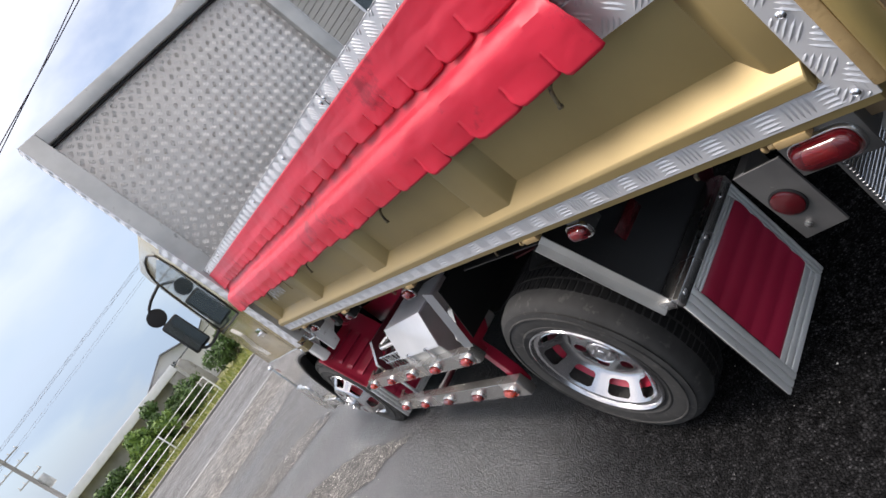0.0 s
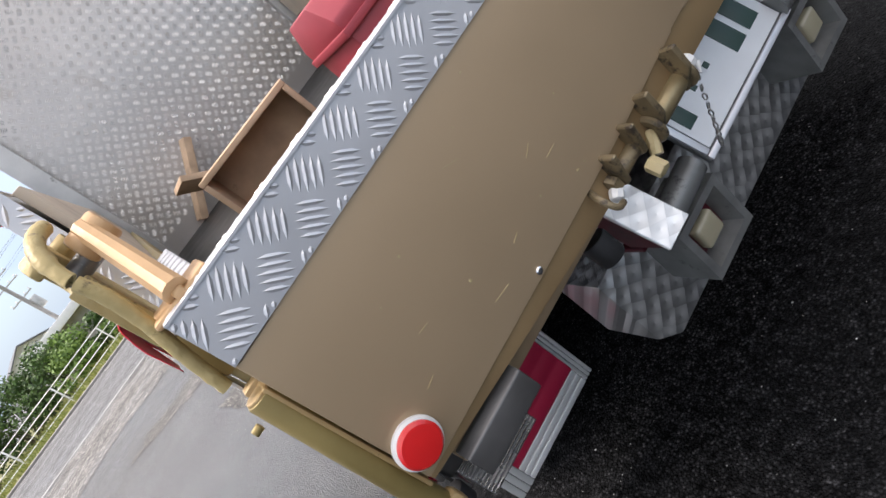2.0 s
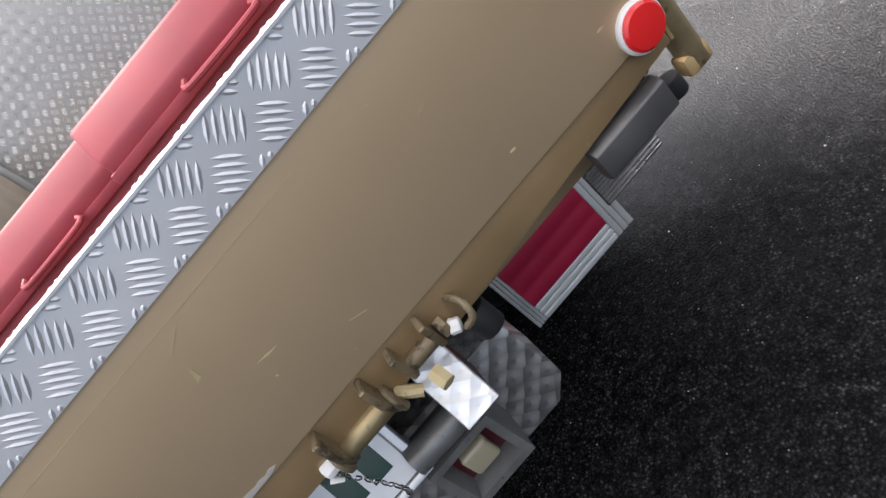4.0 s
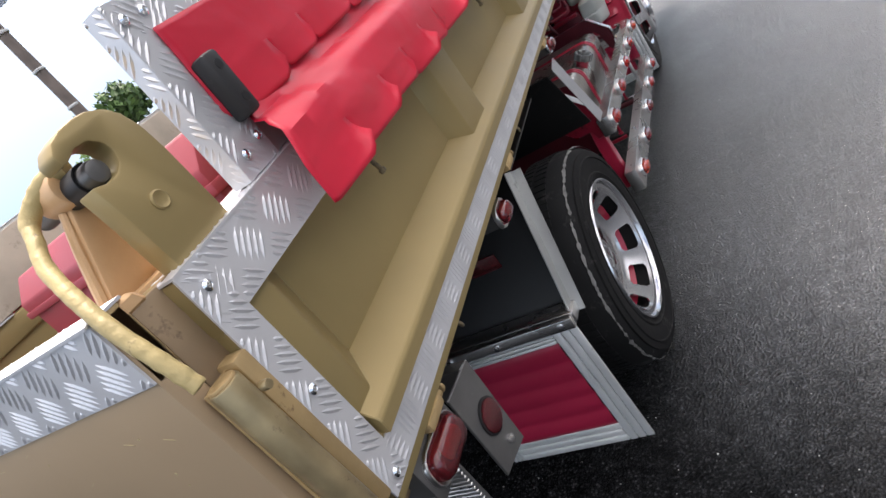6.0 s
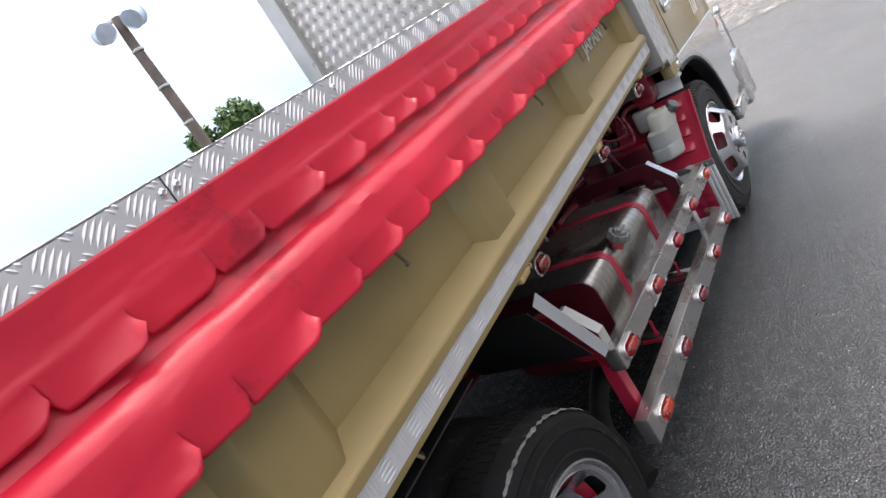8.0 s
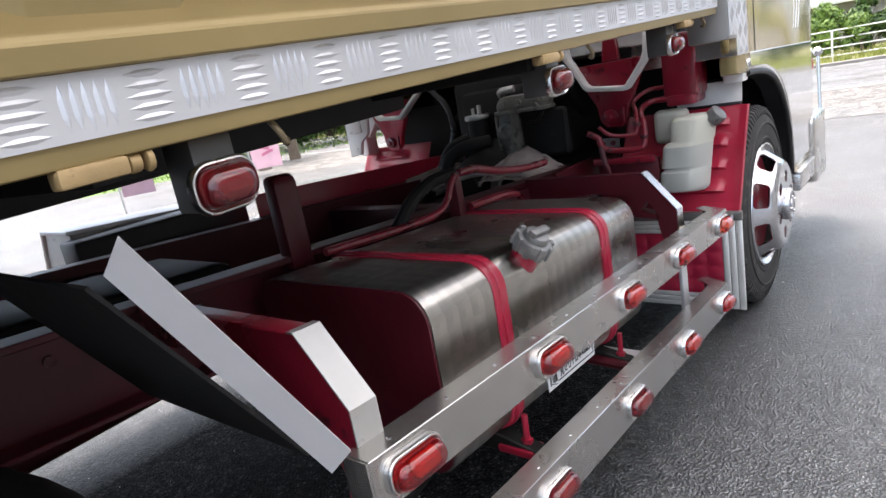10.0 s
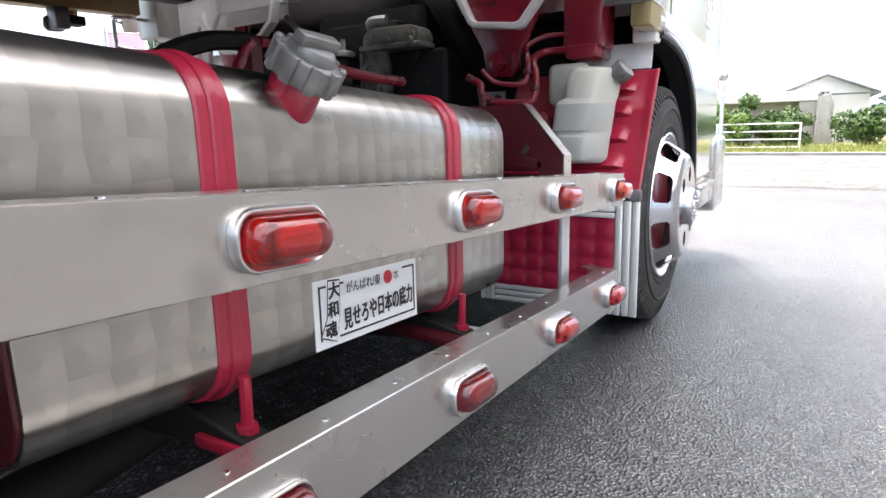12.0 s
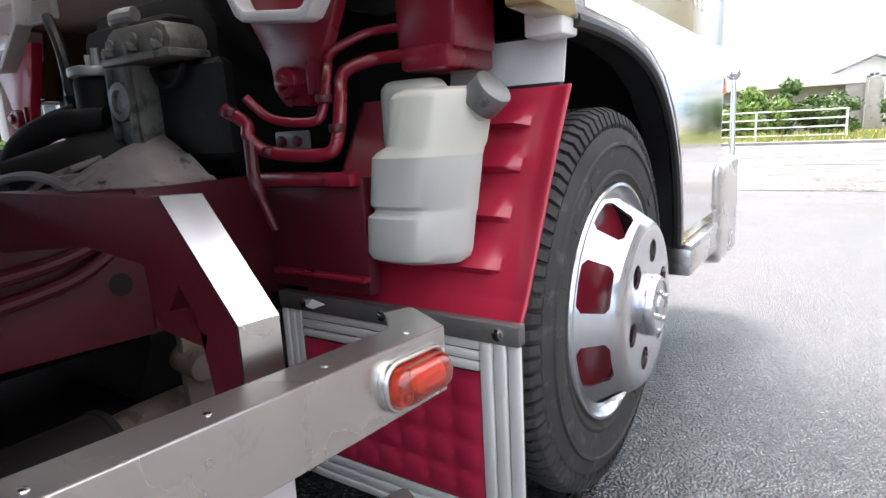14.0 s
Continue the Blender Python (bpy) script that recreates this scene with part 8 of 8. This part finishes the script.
# ---- load in the bed ----
def tool_box(name, x0, x1, y0, y1, z0, z1, label):
    t = thing(name, ((x0 + x1) / 2, (y0 + y1) / 2, z0), label, "tool box", "tool boxes in the bed")
    hx, hy, h = (x1 - x0) / 2, (y1 - y0) / 2, z1 - z0
    lid_z = h * 0.58
    part("body", box(-hx, hx, -hy, hy, 0, lid_z - 0.004, 0.008), TOOLRED, t)
    lid = part("lid", prism([(-hy - 0.006, lid_z), (-hy - 0.006, lid_z + h * 0.14), (-hy * 0.62, h), (hy * 0.62, h), (hy + 0.006, lid_z + h * 0.14), (hy + 0.006, lid_z)], "x", -hx - 0.005, hx + 0.005, 0.006, 2), TOOLRED, t, "red pressed steel lid")
    part("lid_rim", box(-hx - 0.010, hx + 0.010, -hy - 0.012, hy + 0.012, lid_z - 0.012, lid_z + 0.006, 0.003), TOOLRED, t)
    for x in (hx * 0.62,):
        part("latch", merged(box(x - 0.016, x + 0.016, -hy - 0.022, -hy - 0.010, lid_z - 0.03, lid_z + 0.022, 0.003), cyl((x - 0.02, -hy - 0.02, lid_z + 0.01), (x + 0.02, -hy - 0.02, lid_z + 0.01), 0.005, None, 8)), CHROME, t, "chrome latch")
    part("handle", tube([(-0.07, -hy - 0.014, lid_z + 0.01), (-0.065, -hy - 0.035, lid_z + 0.002), (0.065, -hy - 0.035, lid_z + 0.002), (0.07, -hy - 0.014, lid_z + 0.01)], 0.005, 8, 5), TOOLRED, t)
    return t


tool_box("tool_box", -0.27, 0.385, 0.38, 0.60, 1.13, 1.335, "faded red steel tool box with a chrome latch")
tool_box("tool_box", 0.28, 0.74, 0.175, 0.362, 1.150, 1.338, "small red steel tool box beside the timber")


def plank(a, b, w, t, label, m=WOOD, roll=0.0, group="timber in the bed"):
    """A sawn board from a to b."""
    a, b = Vector(a), Vector(b)
    d = b - a
    bm = box(-w / 2, w / 2, -t / 2, t / 2, 0, d.length, 0.002)
    ob = part("timber", bm, m)
    ob.matrix_basis = Matrix.Translation(a) @ d.to_track_quat("Z", "Y").to_matrix().to_4x4() @ pose(0, 0, 0, 0, 0, roll)
    return tagged(ob, label, "timber", group)


bed_z = 0.985
for k in range(4):
    plank((-0.08 + 0.03 * k, 0.36 + 0.07 * k, bed_z + 0.02 + 0.035 * k), (0.74, 0.38 + 0.07 * k, bed_z + 0.03 + 0.035 * k), 0.09, 0.035, "rough timber stacked below the tool boxes")
for k in range(5):
    plank((0.30 + 0.02 * k, 0.16 + 0.05 * (k % 3), bed_z + 0.018 + 0.034 * k), (0.80, 0.17 + 0.05 * (k % 3), bed_z + 0.018 + 0.034 * k), 0.12, 0.033, "rough timber stacked below the tool boxes")
plank((-0.05, 0.44, 1.105), (0.78, 0.62, 1.085), 0.10, 0.03, "rough timber stacked below the tool boxes")
plank((-0.545, 3.03, 1.115), (-0.215, 3.05, 1.46), 0.10, 0.045, "upright weathered timber offcut by the headboard", roll=10)
plank((-0.22, 2.40, 1.075), (-0.53, 2.32, 1.33), 0.17, 0.03, "leaning weathered board by the headboard", roll=8)
plank((0.2, 1.2, 1.04), (0.70, 1.25, 1.05), 0.12, 0.06, "flat timber on the load floor")
# crate with open side
crate = thing("wooden_crate", (-0.46, 0.84, 1.025), "open raw wooden crate lying on its side", "crate", rz=-18)
part("base_board", box(-0.17, 0.17, 0.10, 0.115, 0.0, 0.26, 0.002), WOOD, crate)
for x0, x1, z0, z1 in ((-0.17, 0.17, 0.0, 0.016), (-0.17, 0.17, 0.244, 0.26), (-0.17, -0.154, 0.016, 0.244), (0.154, 0.17, 0.016, 0.244)):
    part("crate_side", box(x0, x1, -0.02, 0.10, z0, z1, 0.002), WOOD, crate)


# ---- beyond the lot ----
def leaf_cloud(lumps, count, size, seed):
    """Small leaf faces round a set of lumps (x, y, z, radius), uneven and with gaps."""
    g = random.Random(seed)
    vs, fs = [], []
    tot = sum(r ** 2 for *_, r in lumps)
    for x, y, z, r in lumps:
        for _ in range(int(count * r * r / tot)):
            d = Vector((g.gauss(0, 1), g.gauss(0, 1), g.gauss(0, 1))).normalized()
            k = r * (0.62 + 0.46 * g.random() ** 0.6) * (1 + 0.25 * noise.noise((d.x * 2.2 + x, d.y * 2.2 + y, d.z * 2.2)))
            q = Vector((x, y, z)) + Vector((d.x * k, d.y * k, d.z * k * 0.85))
            a = Vector((g.gauss(0, 1), g.gauss(0, 1), g.gauss(0, 1))).normalized()
            b = a.cross(d if abs(a.dot(d)) < 0.95 else Vector((0.3, 0.5, 0.8))).normalized()
            sz = size * g.uniform(0.6, 1.4)
            n = len(vs)
            vs += [tuple(q - a * sz), tuple(q + b * sz * 0.5), tuple(q + a * sz), tuple(q - b * sz * 0.5)]
            fs.append((n, n + 1, n + 2, n + 3))
    return vs, fs


def tree(at, height, spread, seed, leaf=LEAF, label="leafy green tree", size=0.11, count=2600, name="tree"):
    t = thing(name, at, label, "tree" if name == "tree" else "shrub", "trees by the road" if name == "tree" else "shrubs by the road")
    g = random.Random(seed)
    trunk = [tube([(0, 0, 0), (0.05 * height * g.uniform(-1, 1) * 0.3, 0.02, height * 0.35), (0.0, 0.0, height * 0.75)], lambda q: 0.035 * height * (1 - 0.7 * q), 8, 4)]
    lumps = []
    for k in range(9):
        a = g.random() * math.tau
        r = spread * g.uniform(0.1, 0.62)
        z = height * g.uniform(0.38, 0.9)
        p = (r * math.cos(a), r * math.sin(a), z)
        trunk.append(tube([(0, 0, z * 0.5), (p[0] * 0.5, p[1] * 0.5, z * 0.75), p], lambda q: 0.014 * height * (1 - 0.8 * q), 6, 3))
        lumps.append((*p, spread * g.uniform(0.26, 0.46)))
    part("trunk", merged(*trunk), BARK, t)
    part("crown", leaf_cloud(lumps, count, size, seed + 1), leaf, t, smooth=False)
    return t


# white pipe fence along the road
fence = thing("fence", (0.85, 30.5, -0.64), "white four-rail pipe fence along the road", "fence")
for k in range(-1, 13):
    if k < 0:
        continue
    part("post", box(-3.1 * k - 0.035, -3.1 * k + 0.035, -0.035, 0.035, 0, 1.27, 0.008), FENCE_W, fence)
for z in (0.28, 0.60, 0.92, 1.24):
    part("rail", cyl((-37.2, 0, z), (0.05, 0, z), 0.024, None, 10), FENCE_W, fence)

# grass behind the fence and kerb
g = random.Random(17)
vs, fs = [], []
for _ in range(17000):
    x, y = g.uniform(-34, 26), 27.8 + 11 * g.random() ** 1.3
    z = -0.47 - 0.13 * min(1, max(0, (y - 27.6) / 3.4))
    h, w, a = g.uniform(0.10, 0.42), g.uniform(0.012, 0.03), g.random() * math.tau
    n = len(vs)
    dx, dy = math.cos(a) * w, math.sin(a) * w
    lx, ly = g.uniform(-0.12, 0.12), g.uniform(-0.12, 0.12)
    vs += [(x - dx, y - dy, z), (x + dx, y + dy, z), (x + lx, y + ly, z + h)]
    fs.append((n, n + 1, n + 2))
tagged(part("grass", (vs, fs), GRASS, smooth=False), "yellow-green rough grass behind the kerb", "grass", kind="stuff")

# shrubs and trees beyond the fence
def bush(at, height, spread, seed, leaf, label, size=0.10, count=4200):
    """A dense garden bush: many stems from the ground and a crown of uneven lumps down to the grass."""
    t = thing("shrub", at, label, "shrub", "shrubs by the road")
    g = random.Random(seed)
    stems, lumps = [], []
    for k in range(14):
        a, r = g.random() * math.tau, spread * g.random() ** 0.6
        z = height * g.uniform(0.16, 0.84) * (1 - 0.35 * r / spread)
        p = (r * math.cos(a), r * math.sin(a) * 0.7, z)
        stems.append(tube([(0.1 * p[0], 0.1 * p[1], 0), (p[0] * 0.6, p[1] * 0.6, z * 0.6), p], lambda q: 0.03 * (1 - 0.7 * q), 5, 2))
        lumps.append((*p, spread * g.uniform(0.24, 0.44)))
    part("stem", merged(*stems), BARK, t)
    part("crown", leaf_cloud(lumps, count, size, seed + 1), leaf, t, smooth=False)
    return t


for x, y, h, sp, mt, lab in ((-3.0, 34.2, 2.5, 1.15, LEAF_B, "light green garden shrub behind the fence"), (-1.5, 36.0, 3.1, 1.05, LEAF, "dark green garden shrub behind the fence"), (0.2, 36.5, 2.2, 1.5, LEAF, "dark green garden shrub behind the fence"), (-5.0, 35.5, 2.6, 1.5, LEAF, "dark green garden shrub behind the fence"), (-7.2, 35.2, 2.9, 1.6, LEAF_B, "light green garden shrub behind the fence"), (-9.6, 36.0, 3.2, 1.9, LEAF, "dark green garden shrub behind the fence"), (-12.4, 36.5, 3.3, 2.0, LEAF, "dark green garden shrub behind the fence"), (-15.6, 37.0, 3.0, 2.2, LEAF, "dark green garden shrub behind the fence"), (-19.2, 37.5, 3.6, 2.4, LEAF, "dark green garden shrub behind the fence"), (-23.5, 38.0, 3.8, 2.6, LEAF, "dark green garden shrub behind the fence"), (-28.0, 38.0, 3.8, 2.8, LEAF, "dark green garden shrub behind the fence"), (3.6, 38.0, 2.0, 1.5, LEAF, "dark green garden shrub behind the fence"), (7.0, 38.5, 2.4, 2.0, LEAF, "dark green garden shrub behind the fence")):
    bush((x, y, -0.6), h * (1.3 if x < -9 else 1.0), sp, int(x * 7 + 900), mt, lab)
tree((-1.3, 30.75, -0.6), 1.75, 0.55, 41, LEAF_B, "thin bright shrub growing through the fence", 0.10, 260, "shrub")
tree((-4.9, 30.8, -0.6), 1.3, 0.5, 42, LEAF_B, "thin bright shrub growing through the fence", 0.09, 200, "shrub")
tree((-8.0, 30.8, -0.6), 1.2, 0.6, 43, LEAF_B, "thin bright shrub growing through the fence", 0.09, 200, "shrub")


def house(at, w, d, h, ridge, rz, wall_m, roof_m, label, windows=(), storeys=1, over=0.5):
    """A gabled house: walls, two roof slopes with thickness, windows with frame and pane."""
    o = thing("house", at, label, "house", "houses round the lot", rz)
    part("wall", prism([(-w / 2, 0), (w / 2, 0), (w / 2, h), (0, h + ridge), (-w / 2, h)], "y", 0, d, 0), wall_m, o)
    for s in SIDES:
        e = over / (w / 2)
        part("roof", prism([(0, h + ridge + 0.12), (s * (w / 2 + over), h - ridge * e + 0.12), (s * (w / 2 + over), h - ridge * e), (0, h + ridge)], "y", -over, d + over, 0.01), roof_m, o, "tiled roof slope")
    for wx, wz, ww, wh in windows:
        fr = part("window", box(wx - ww / 2, wx + ww / 2, -0.06, 0.02, wz, wz + wh, 0.01), ALU_DULL, o, "aluminium-framed window")
        for k in (-1, 1):
            part("pane", box(wx + k * ww / 4 - ww / 4 + 0.04, wx + k * ww / 4 + ww / 4 - 0.04, -0.072, -0.06, wz + 0.05, wz + wh - 0.05, 0), GLASS, fr)
    part("gutter", box(-w / 2 - over, w / 2 + over, -over - 0.1, -over, h - ridge * over / (w / 2) - 0.02, h - ridge * over / (w / 2) + 0.08, 0.01), ROOF, o)
    return o


# white gabled house and its long low wing across the road
house((1.8, 47, -0.9), 4.6, 8, 3.35, 0.95, 0, PLASTER, ROOF, "white gabled house across the road", ((0.0, 3.0, 0.5, 0.4),))
wing = thing("low_building", (-1.2, 44, -0.9), "long low white building with a flat roof", "building")
part("wall", box(-9.5, 2.6, 0, 3, 0, 2.75, 0.02), CONCRETE, wing)
part("roof", box(-9.9, 2.6, -1.1, 2.9, 2.75, 3.30, 0.03), FENCE_W, wing, "white fascia of a flat roof")
for k in range(3):
    w_ob = part("window", box(-8.6 + 3.2 * k, -7.2 + 3.2 * k, -0.05, 0.02, 0.9, 2.1, 0.01), ALU_DULL, wing)
    part("pane", box(-8.5 + 3.2 * k, -7.3 + 3.2 * k, -0.06, -0.05, 1.0, 2.0, 0), GLASS, w_ob)
part("pillar", box(1.7, 2.5, -1.0, -0.3, 0, 2.75, 0.05), CONCRETE, wing, "bare concrete pillar")
part("pillar", prism([(2.6, 0), (3.5, 0), (3.4, 2.6), (3.2, 3.1), (2.75, 3.0)], "y", -1.6, -1.1, 0.08, 2), CONCRETE, wing, "tall weathered concrete gatepost")
house((-13.5, 58, -0.9), 6.5, 9, 3.2, 1.5, 20, PLASTER, ROOF, "white house with dark windows among trees", ((-1.6, 1.3, 1.6, 1.1), (1.4, 1.3, 1.6, 1.1)))
house((9.5, 60, -0.9), 7, 9, 3.4, 1.5, -8, PLASTER, ROOF, "distant plastered house with tiled roof", ((-1.5, 1.2, 1.6, 1.1), (1.5, 1.2, 1.6, 1.1)))


# utility poles with cross-arms and wires
def utility_pole(at, h, rz):
    p = thing("utility_pole", at, "concrete utility pole with cross-arms and a transformer", "utility pole", "utility poles", rz)
    part("pole", cyl((0, 0, 0), (0, 0, h), 0.17, 0.11, 14), POLE_C, p)
    for z, l in ((h - 0.4, 1.1), (h - 1.1, 1.1), (h - 2.2, 0.8)):
        part("cross_arm", box(-l, l, -0.04, 0.04, z, z + 0.09, 0.01), ALU_DULL, p)
        for x in (-l * 0.9, -l * 0.45, l * 0.45, l * 0.9):
            part("insulator", lathe([(0.02, 0), (0.05, 0.03), (0.03, 0.08), (0.045, 0.12), (0.0003, 0.16)], (x, 0, z + 0.09), "z", 10), WHITE_PAINT, p)
    part("transformer", cyl((0.35, 0, h - 3.4), (0.35, 0, h - 2.5), 0.26, None, 16, 0.03), ALU_DULL, p)
    return p


utility_pole((-8.0, 45, -0.7), 7.6, 12)
utility_pole((-30, 47, -0.7), 8.2, 5)
lines = thing("power_lines", (-8, 45, 6.2), "thin dark power lines between poles", "power line")
for k, (x, z) in enumerate(((-1.0, 0.9), (-0.5, 0.9), (0.5, 0.9), (1.0, 0.9), (-0.9, 0.2), (0.9, 0.2))):
    part("wire", tube([(x, 0, z), (-11 + x, 1, z - 0.3), (-22 + x, 2, z + 0.5)], 0.006, 5, 5), WIRE, lines)
    part("wire", tube([(x, 0, z), (20 + x, -4, z + 1.2), (42 + x, -9, z + 3.5)], 0.006, 5, 5), WIRE, lines)
for pts in (((12.78, -32.4, 1.71), (10.88, -32.49, 1.04), (8.39, -31.69, 0.52)), ((12.69, -32.39, 1.79), (10.78, -32.46, 1.04), (8.22, -31.62, 0.39))):
    part("wire", tube(pts, 0.011, 6, 6), WIRE, lines, "purple-grey cable")

tree((-14.3, 13.0, -0.2), 5.2, 1.5, 88, LEAF, "green tree behind the floodlight pole", 0.11, 5200)

# grey workshop beside the lot
shop = thing("workshop", (7.2, 8.0, 0.0), "grey metal-sided workshop with an aluminium window", "workshop", rz=-58)
# wall and roof run on unseen past x = 6, added to block sky
part("wall", box(-5.0, 14.0, 0.0, 7.0, 0, 5.6, 0.01), SIDING, shop)
for k in range(44):
    part("siding_board", box(-5.0, 14.0, -0.028, 0.0, 0.02 + 0.127 * k, 0.02 + 0.127 * k + 0.112, 0.004, 1), SIDING, shop)
part("roof", box(-5.7, 14.7, -0.7, 7.5, 5.6, 5.75, 0.02), ROOF, shop, "overhanging roof sheet")
part("eave", box(-5.7, 14.7, -0.72, -0.70, 5.48, 5.75, 0.005), SIDING, shop)
for x0 in (-1.6, 2.4):
    w_ob = part("window", box(x0, x0 + 1.7, -0.09, -0.02, 2.2, 3.3, 0.01), ALU, shop, "aluminium sliding window")
    part("pane", box(x0 + 0.06, x0 + 0.82, -0.10, -0.09, 2.27, 3.23, 0), GLASS, w_ob)
    part("pane", box(x0 + 0.88, x0 + 1.64, -0.10, -0.09, 2.27, 3.23, 0), GLASS, w_ob)

# old timber pole with two floodlights
pole = thing("floodlight_pole", (-10.4, 9.2, 0), "old timber pole carrying two floodlights", "lamp post", rz=50)
part("pole", tube([(0, 0, 0), (0.03, 0, 3), (0.0, 0.02, 5.2), (0.02, 0, 6.12)], lambda q: 0.15 - 0.05 * q, 12, 5), POLE_W, pole)
part("cross_arm", box(-0.5, 0.5, -0.04, 0.04, 6.05, 6.13, 0.01), ALU_DULL, pole)
for z in (3.5, 4.4, 5.3):
    part("strap", lathe([(0.135, 0), (0.14, 0.01), (0.14, 0.05), (0.135, 0.06)], (0.01, 0, z), "z", 16), ALU_DULL, pole)
for s in SIDES:
    fl = part("floodlight", merged(cyl((s * 0.42, -0.05, 6.00), (s * 0.30, -0.28, 5.85), 0.20, 0.23, 20, 0.02), cyl((s * 0.46, 0.05, 6.07), (s * 0.42, -0.05, 6.00), 0.12, 0.18, 20)), LAMPBLUE, pole, "grey-blue finned floodlight")
    for k in range(7):
        q = k / 6
        part("fin", lathe([(0.20, -0.006), (0.225, -0.006), (0.225, 0.006), (0.20, 0.006)], (s * (0.42 - 0.10 * q), -0.16 * q, 5.95 - 0.05 * q), "y", 18), LAMPBLUE, fl)

# far side of the lot on the left: hedge, blue house, banners, car
for k, (x, y, h, sp) in enumerate(((-27, 21.5, 4.4, 3.0), (-24, 24.5, 4.2, 2.8), (-29, 16.5, 2.0, 1.8), (-31, 11.0, 2.1, 2.2), (-30, 8.4, 2.2, 2.2), (-34, 27, 5.0, 3.4), (-22, 19.5, 2.9, 1.9), (-26, 18.4, 3.2, 2.0), (-20.5, 22, 3.6, 2.2), (-29.5, 13.5, 2.2, 1.6))):
    bush((x, y, -0.05), h * 0.92, sp, 300 + k, LEAF if k % 3 == 0 else LEAF_B, "light green hedge shrub at the edge of the lot", 0.12, 3600)
bush((-22.5, 18.9, 0), 5.4, 2.4, 510, LEAF_B, "tall light green shrub at the edge of the lot", 0.11, 9000)
bush((-20.6, 20.0, 0), 5.2, 2.2, 517, LEAF, "tall dark green shrub at the edge of the lot", 0.11, 8000)
house((-33.4, 19.2, 0), 5.0, 5, 3.1, 1.0, 62, BLUEWALL, ROOF, "pale blue house behind the hedge", ((-1.6, 2.2, 1.2, 1.1), (1.2, 2.2, 1.2, 1.1), (0.2, 0.4, 1.0, 1.2)))


def banner(at, cloth, rz, seed):
    b = thing("banner", at, "printed sales banner on a thin pole", "banner", "banners at the lot edge", rz)
    part("pole", cyl((0, 0, 0), (0, 0, 2.0), 0.014, None, 8), ALU_DULL, b)
    part("arm", cyl((0, 0, 1.94), (0.6, 0, 1.94), 0.010, None, 8), ALU_DULL, b)
    part("cloth", sheet(lambda u, v: (0.03 + 0.42 * u, 0.05 * math.sin(u * 4 + v * 3) * u, 0.35 + 1.58 * v), 16, 30), cloth, b)
    g = random.Random(seed)
    for k in range(4):
        # two thin marks for each unreadable character
        for q in range(2):
            z, x, tip = 0.52 + 0.34 * k + 0.13 * q, 0.14 + g.uniform(0, 0.05), g.uniform(-0.06, 0.06)
            part("mark_bar", sheet(lambda u, v, z=z, x=x, tip=tip: (x + 0.17 * u, 0.05 * math.sin(((x + 0.17 * u - 0.03) / 0.42) * 4 + (z - 0.35) / 1.58 * 3) * ((x + 0.17 * u - 0.03) / 0.42) - 0.006, z + 0.045 * v + tip * u), 8, 2), PINK if cloth is PURPLE else ROSE, b)
    return b


banner((-7.35, 4.77, 0), PURPLE, 62, 1)
banner((-6.58, 6.38, 0), PINK, 58, 2)

car = thing("parked_car", (-24.5, 16.3, 0), "small white parked car by the hedge", "car", rz=150)
part("body", prism([(-1.7, 0.25), (-1.75, 0.7), (-1.2, 0.85), (-0.8, 1.4), (0.9, 1.45), (1.5, 0.9), (1.7, 0.8), (1.7, 0.25)], "y", -0.72, 0.72, 0.06, 2), WHITE_PLATE, car)
for s in SIDES:
    part("window", prism([(-1.0, 0.9), (-0.72, 1.32), (0.82, 1.36), (1.25, 0.92)], "y", s * 0.722, s * 0.735, 0), GLASS, car)
    for x in (-1.1, 1.1):
        wl_ob = part("wheel", lathe([(0.0003, s * 0.66), (0.2, s * 0.67), (0.28, s * 0.68), (0.3, s * 0.72), (0.28, s * 0.745), (0.19, s * 0.74), (0.0003, s * 0.735)], (x, 0, 0.3), "y", 20), TYRE, car)
vs, fs = [], []
g = random.Random(77)
for _ in range(5000):
    x, y = g.uniform(-34, -17), g.uniform(2, 26)
    h, w, a = g.uniform(0.05, 0.16), g.uniform(0.02, 0.04), g.random() * math.tau
    n = len(vs)
    vs += [(x - math.cos(a) * w, y - math.sin(a) * w, ground_z(y)), (x + math.cos(a) * w, y + math.sin(a) * w, ground_z(y)), (x + g.uniform(-0.05, 0.05), y, ground_z(y) + h)]
    fs.append((n, n + 1, n + 2))
tagged(part("lawn", (vs, fs), LEAF_B, smooth=False), "short green grass at the lot edge", "grass", kind="stuff")
tagged(part("lawn_soil", ([(-80, 1, 0.006), (-17, 1, 0.006), (-17, 5, 0.006), (-80, 5, 0.006), (-17, 13.6, -0.2133), (-80, 13.6, -0.2133)], [(0, 1, 2, 3), (3, 2, 4, 5)]), surface("lawn_soil", (0.12, 0.20, 0.045), 0.9, 0, 0.3, 1, 30, 0.4, 0.02), smooth=False), "green lawn at the edge of the lot", "ground", kind="structure")
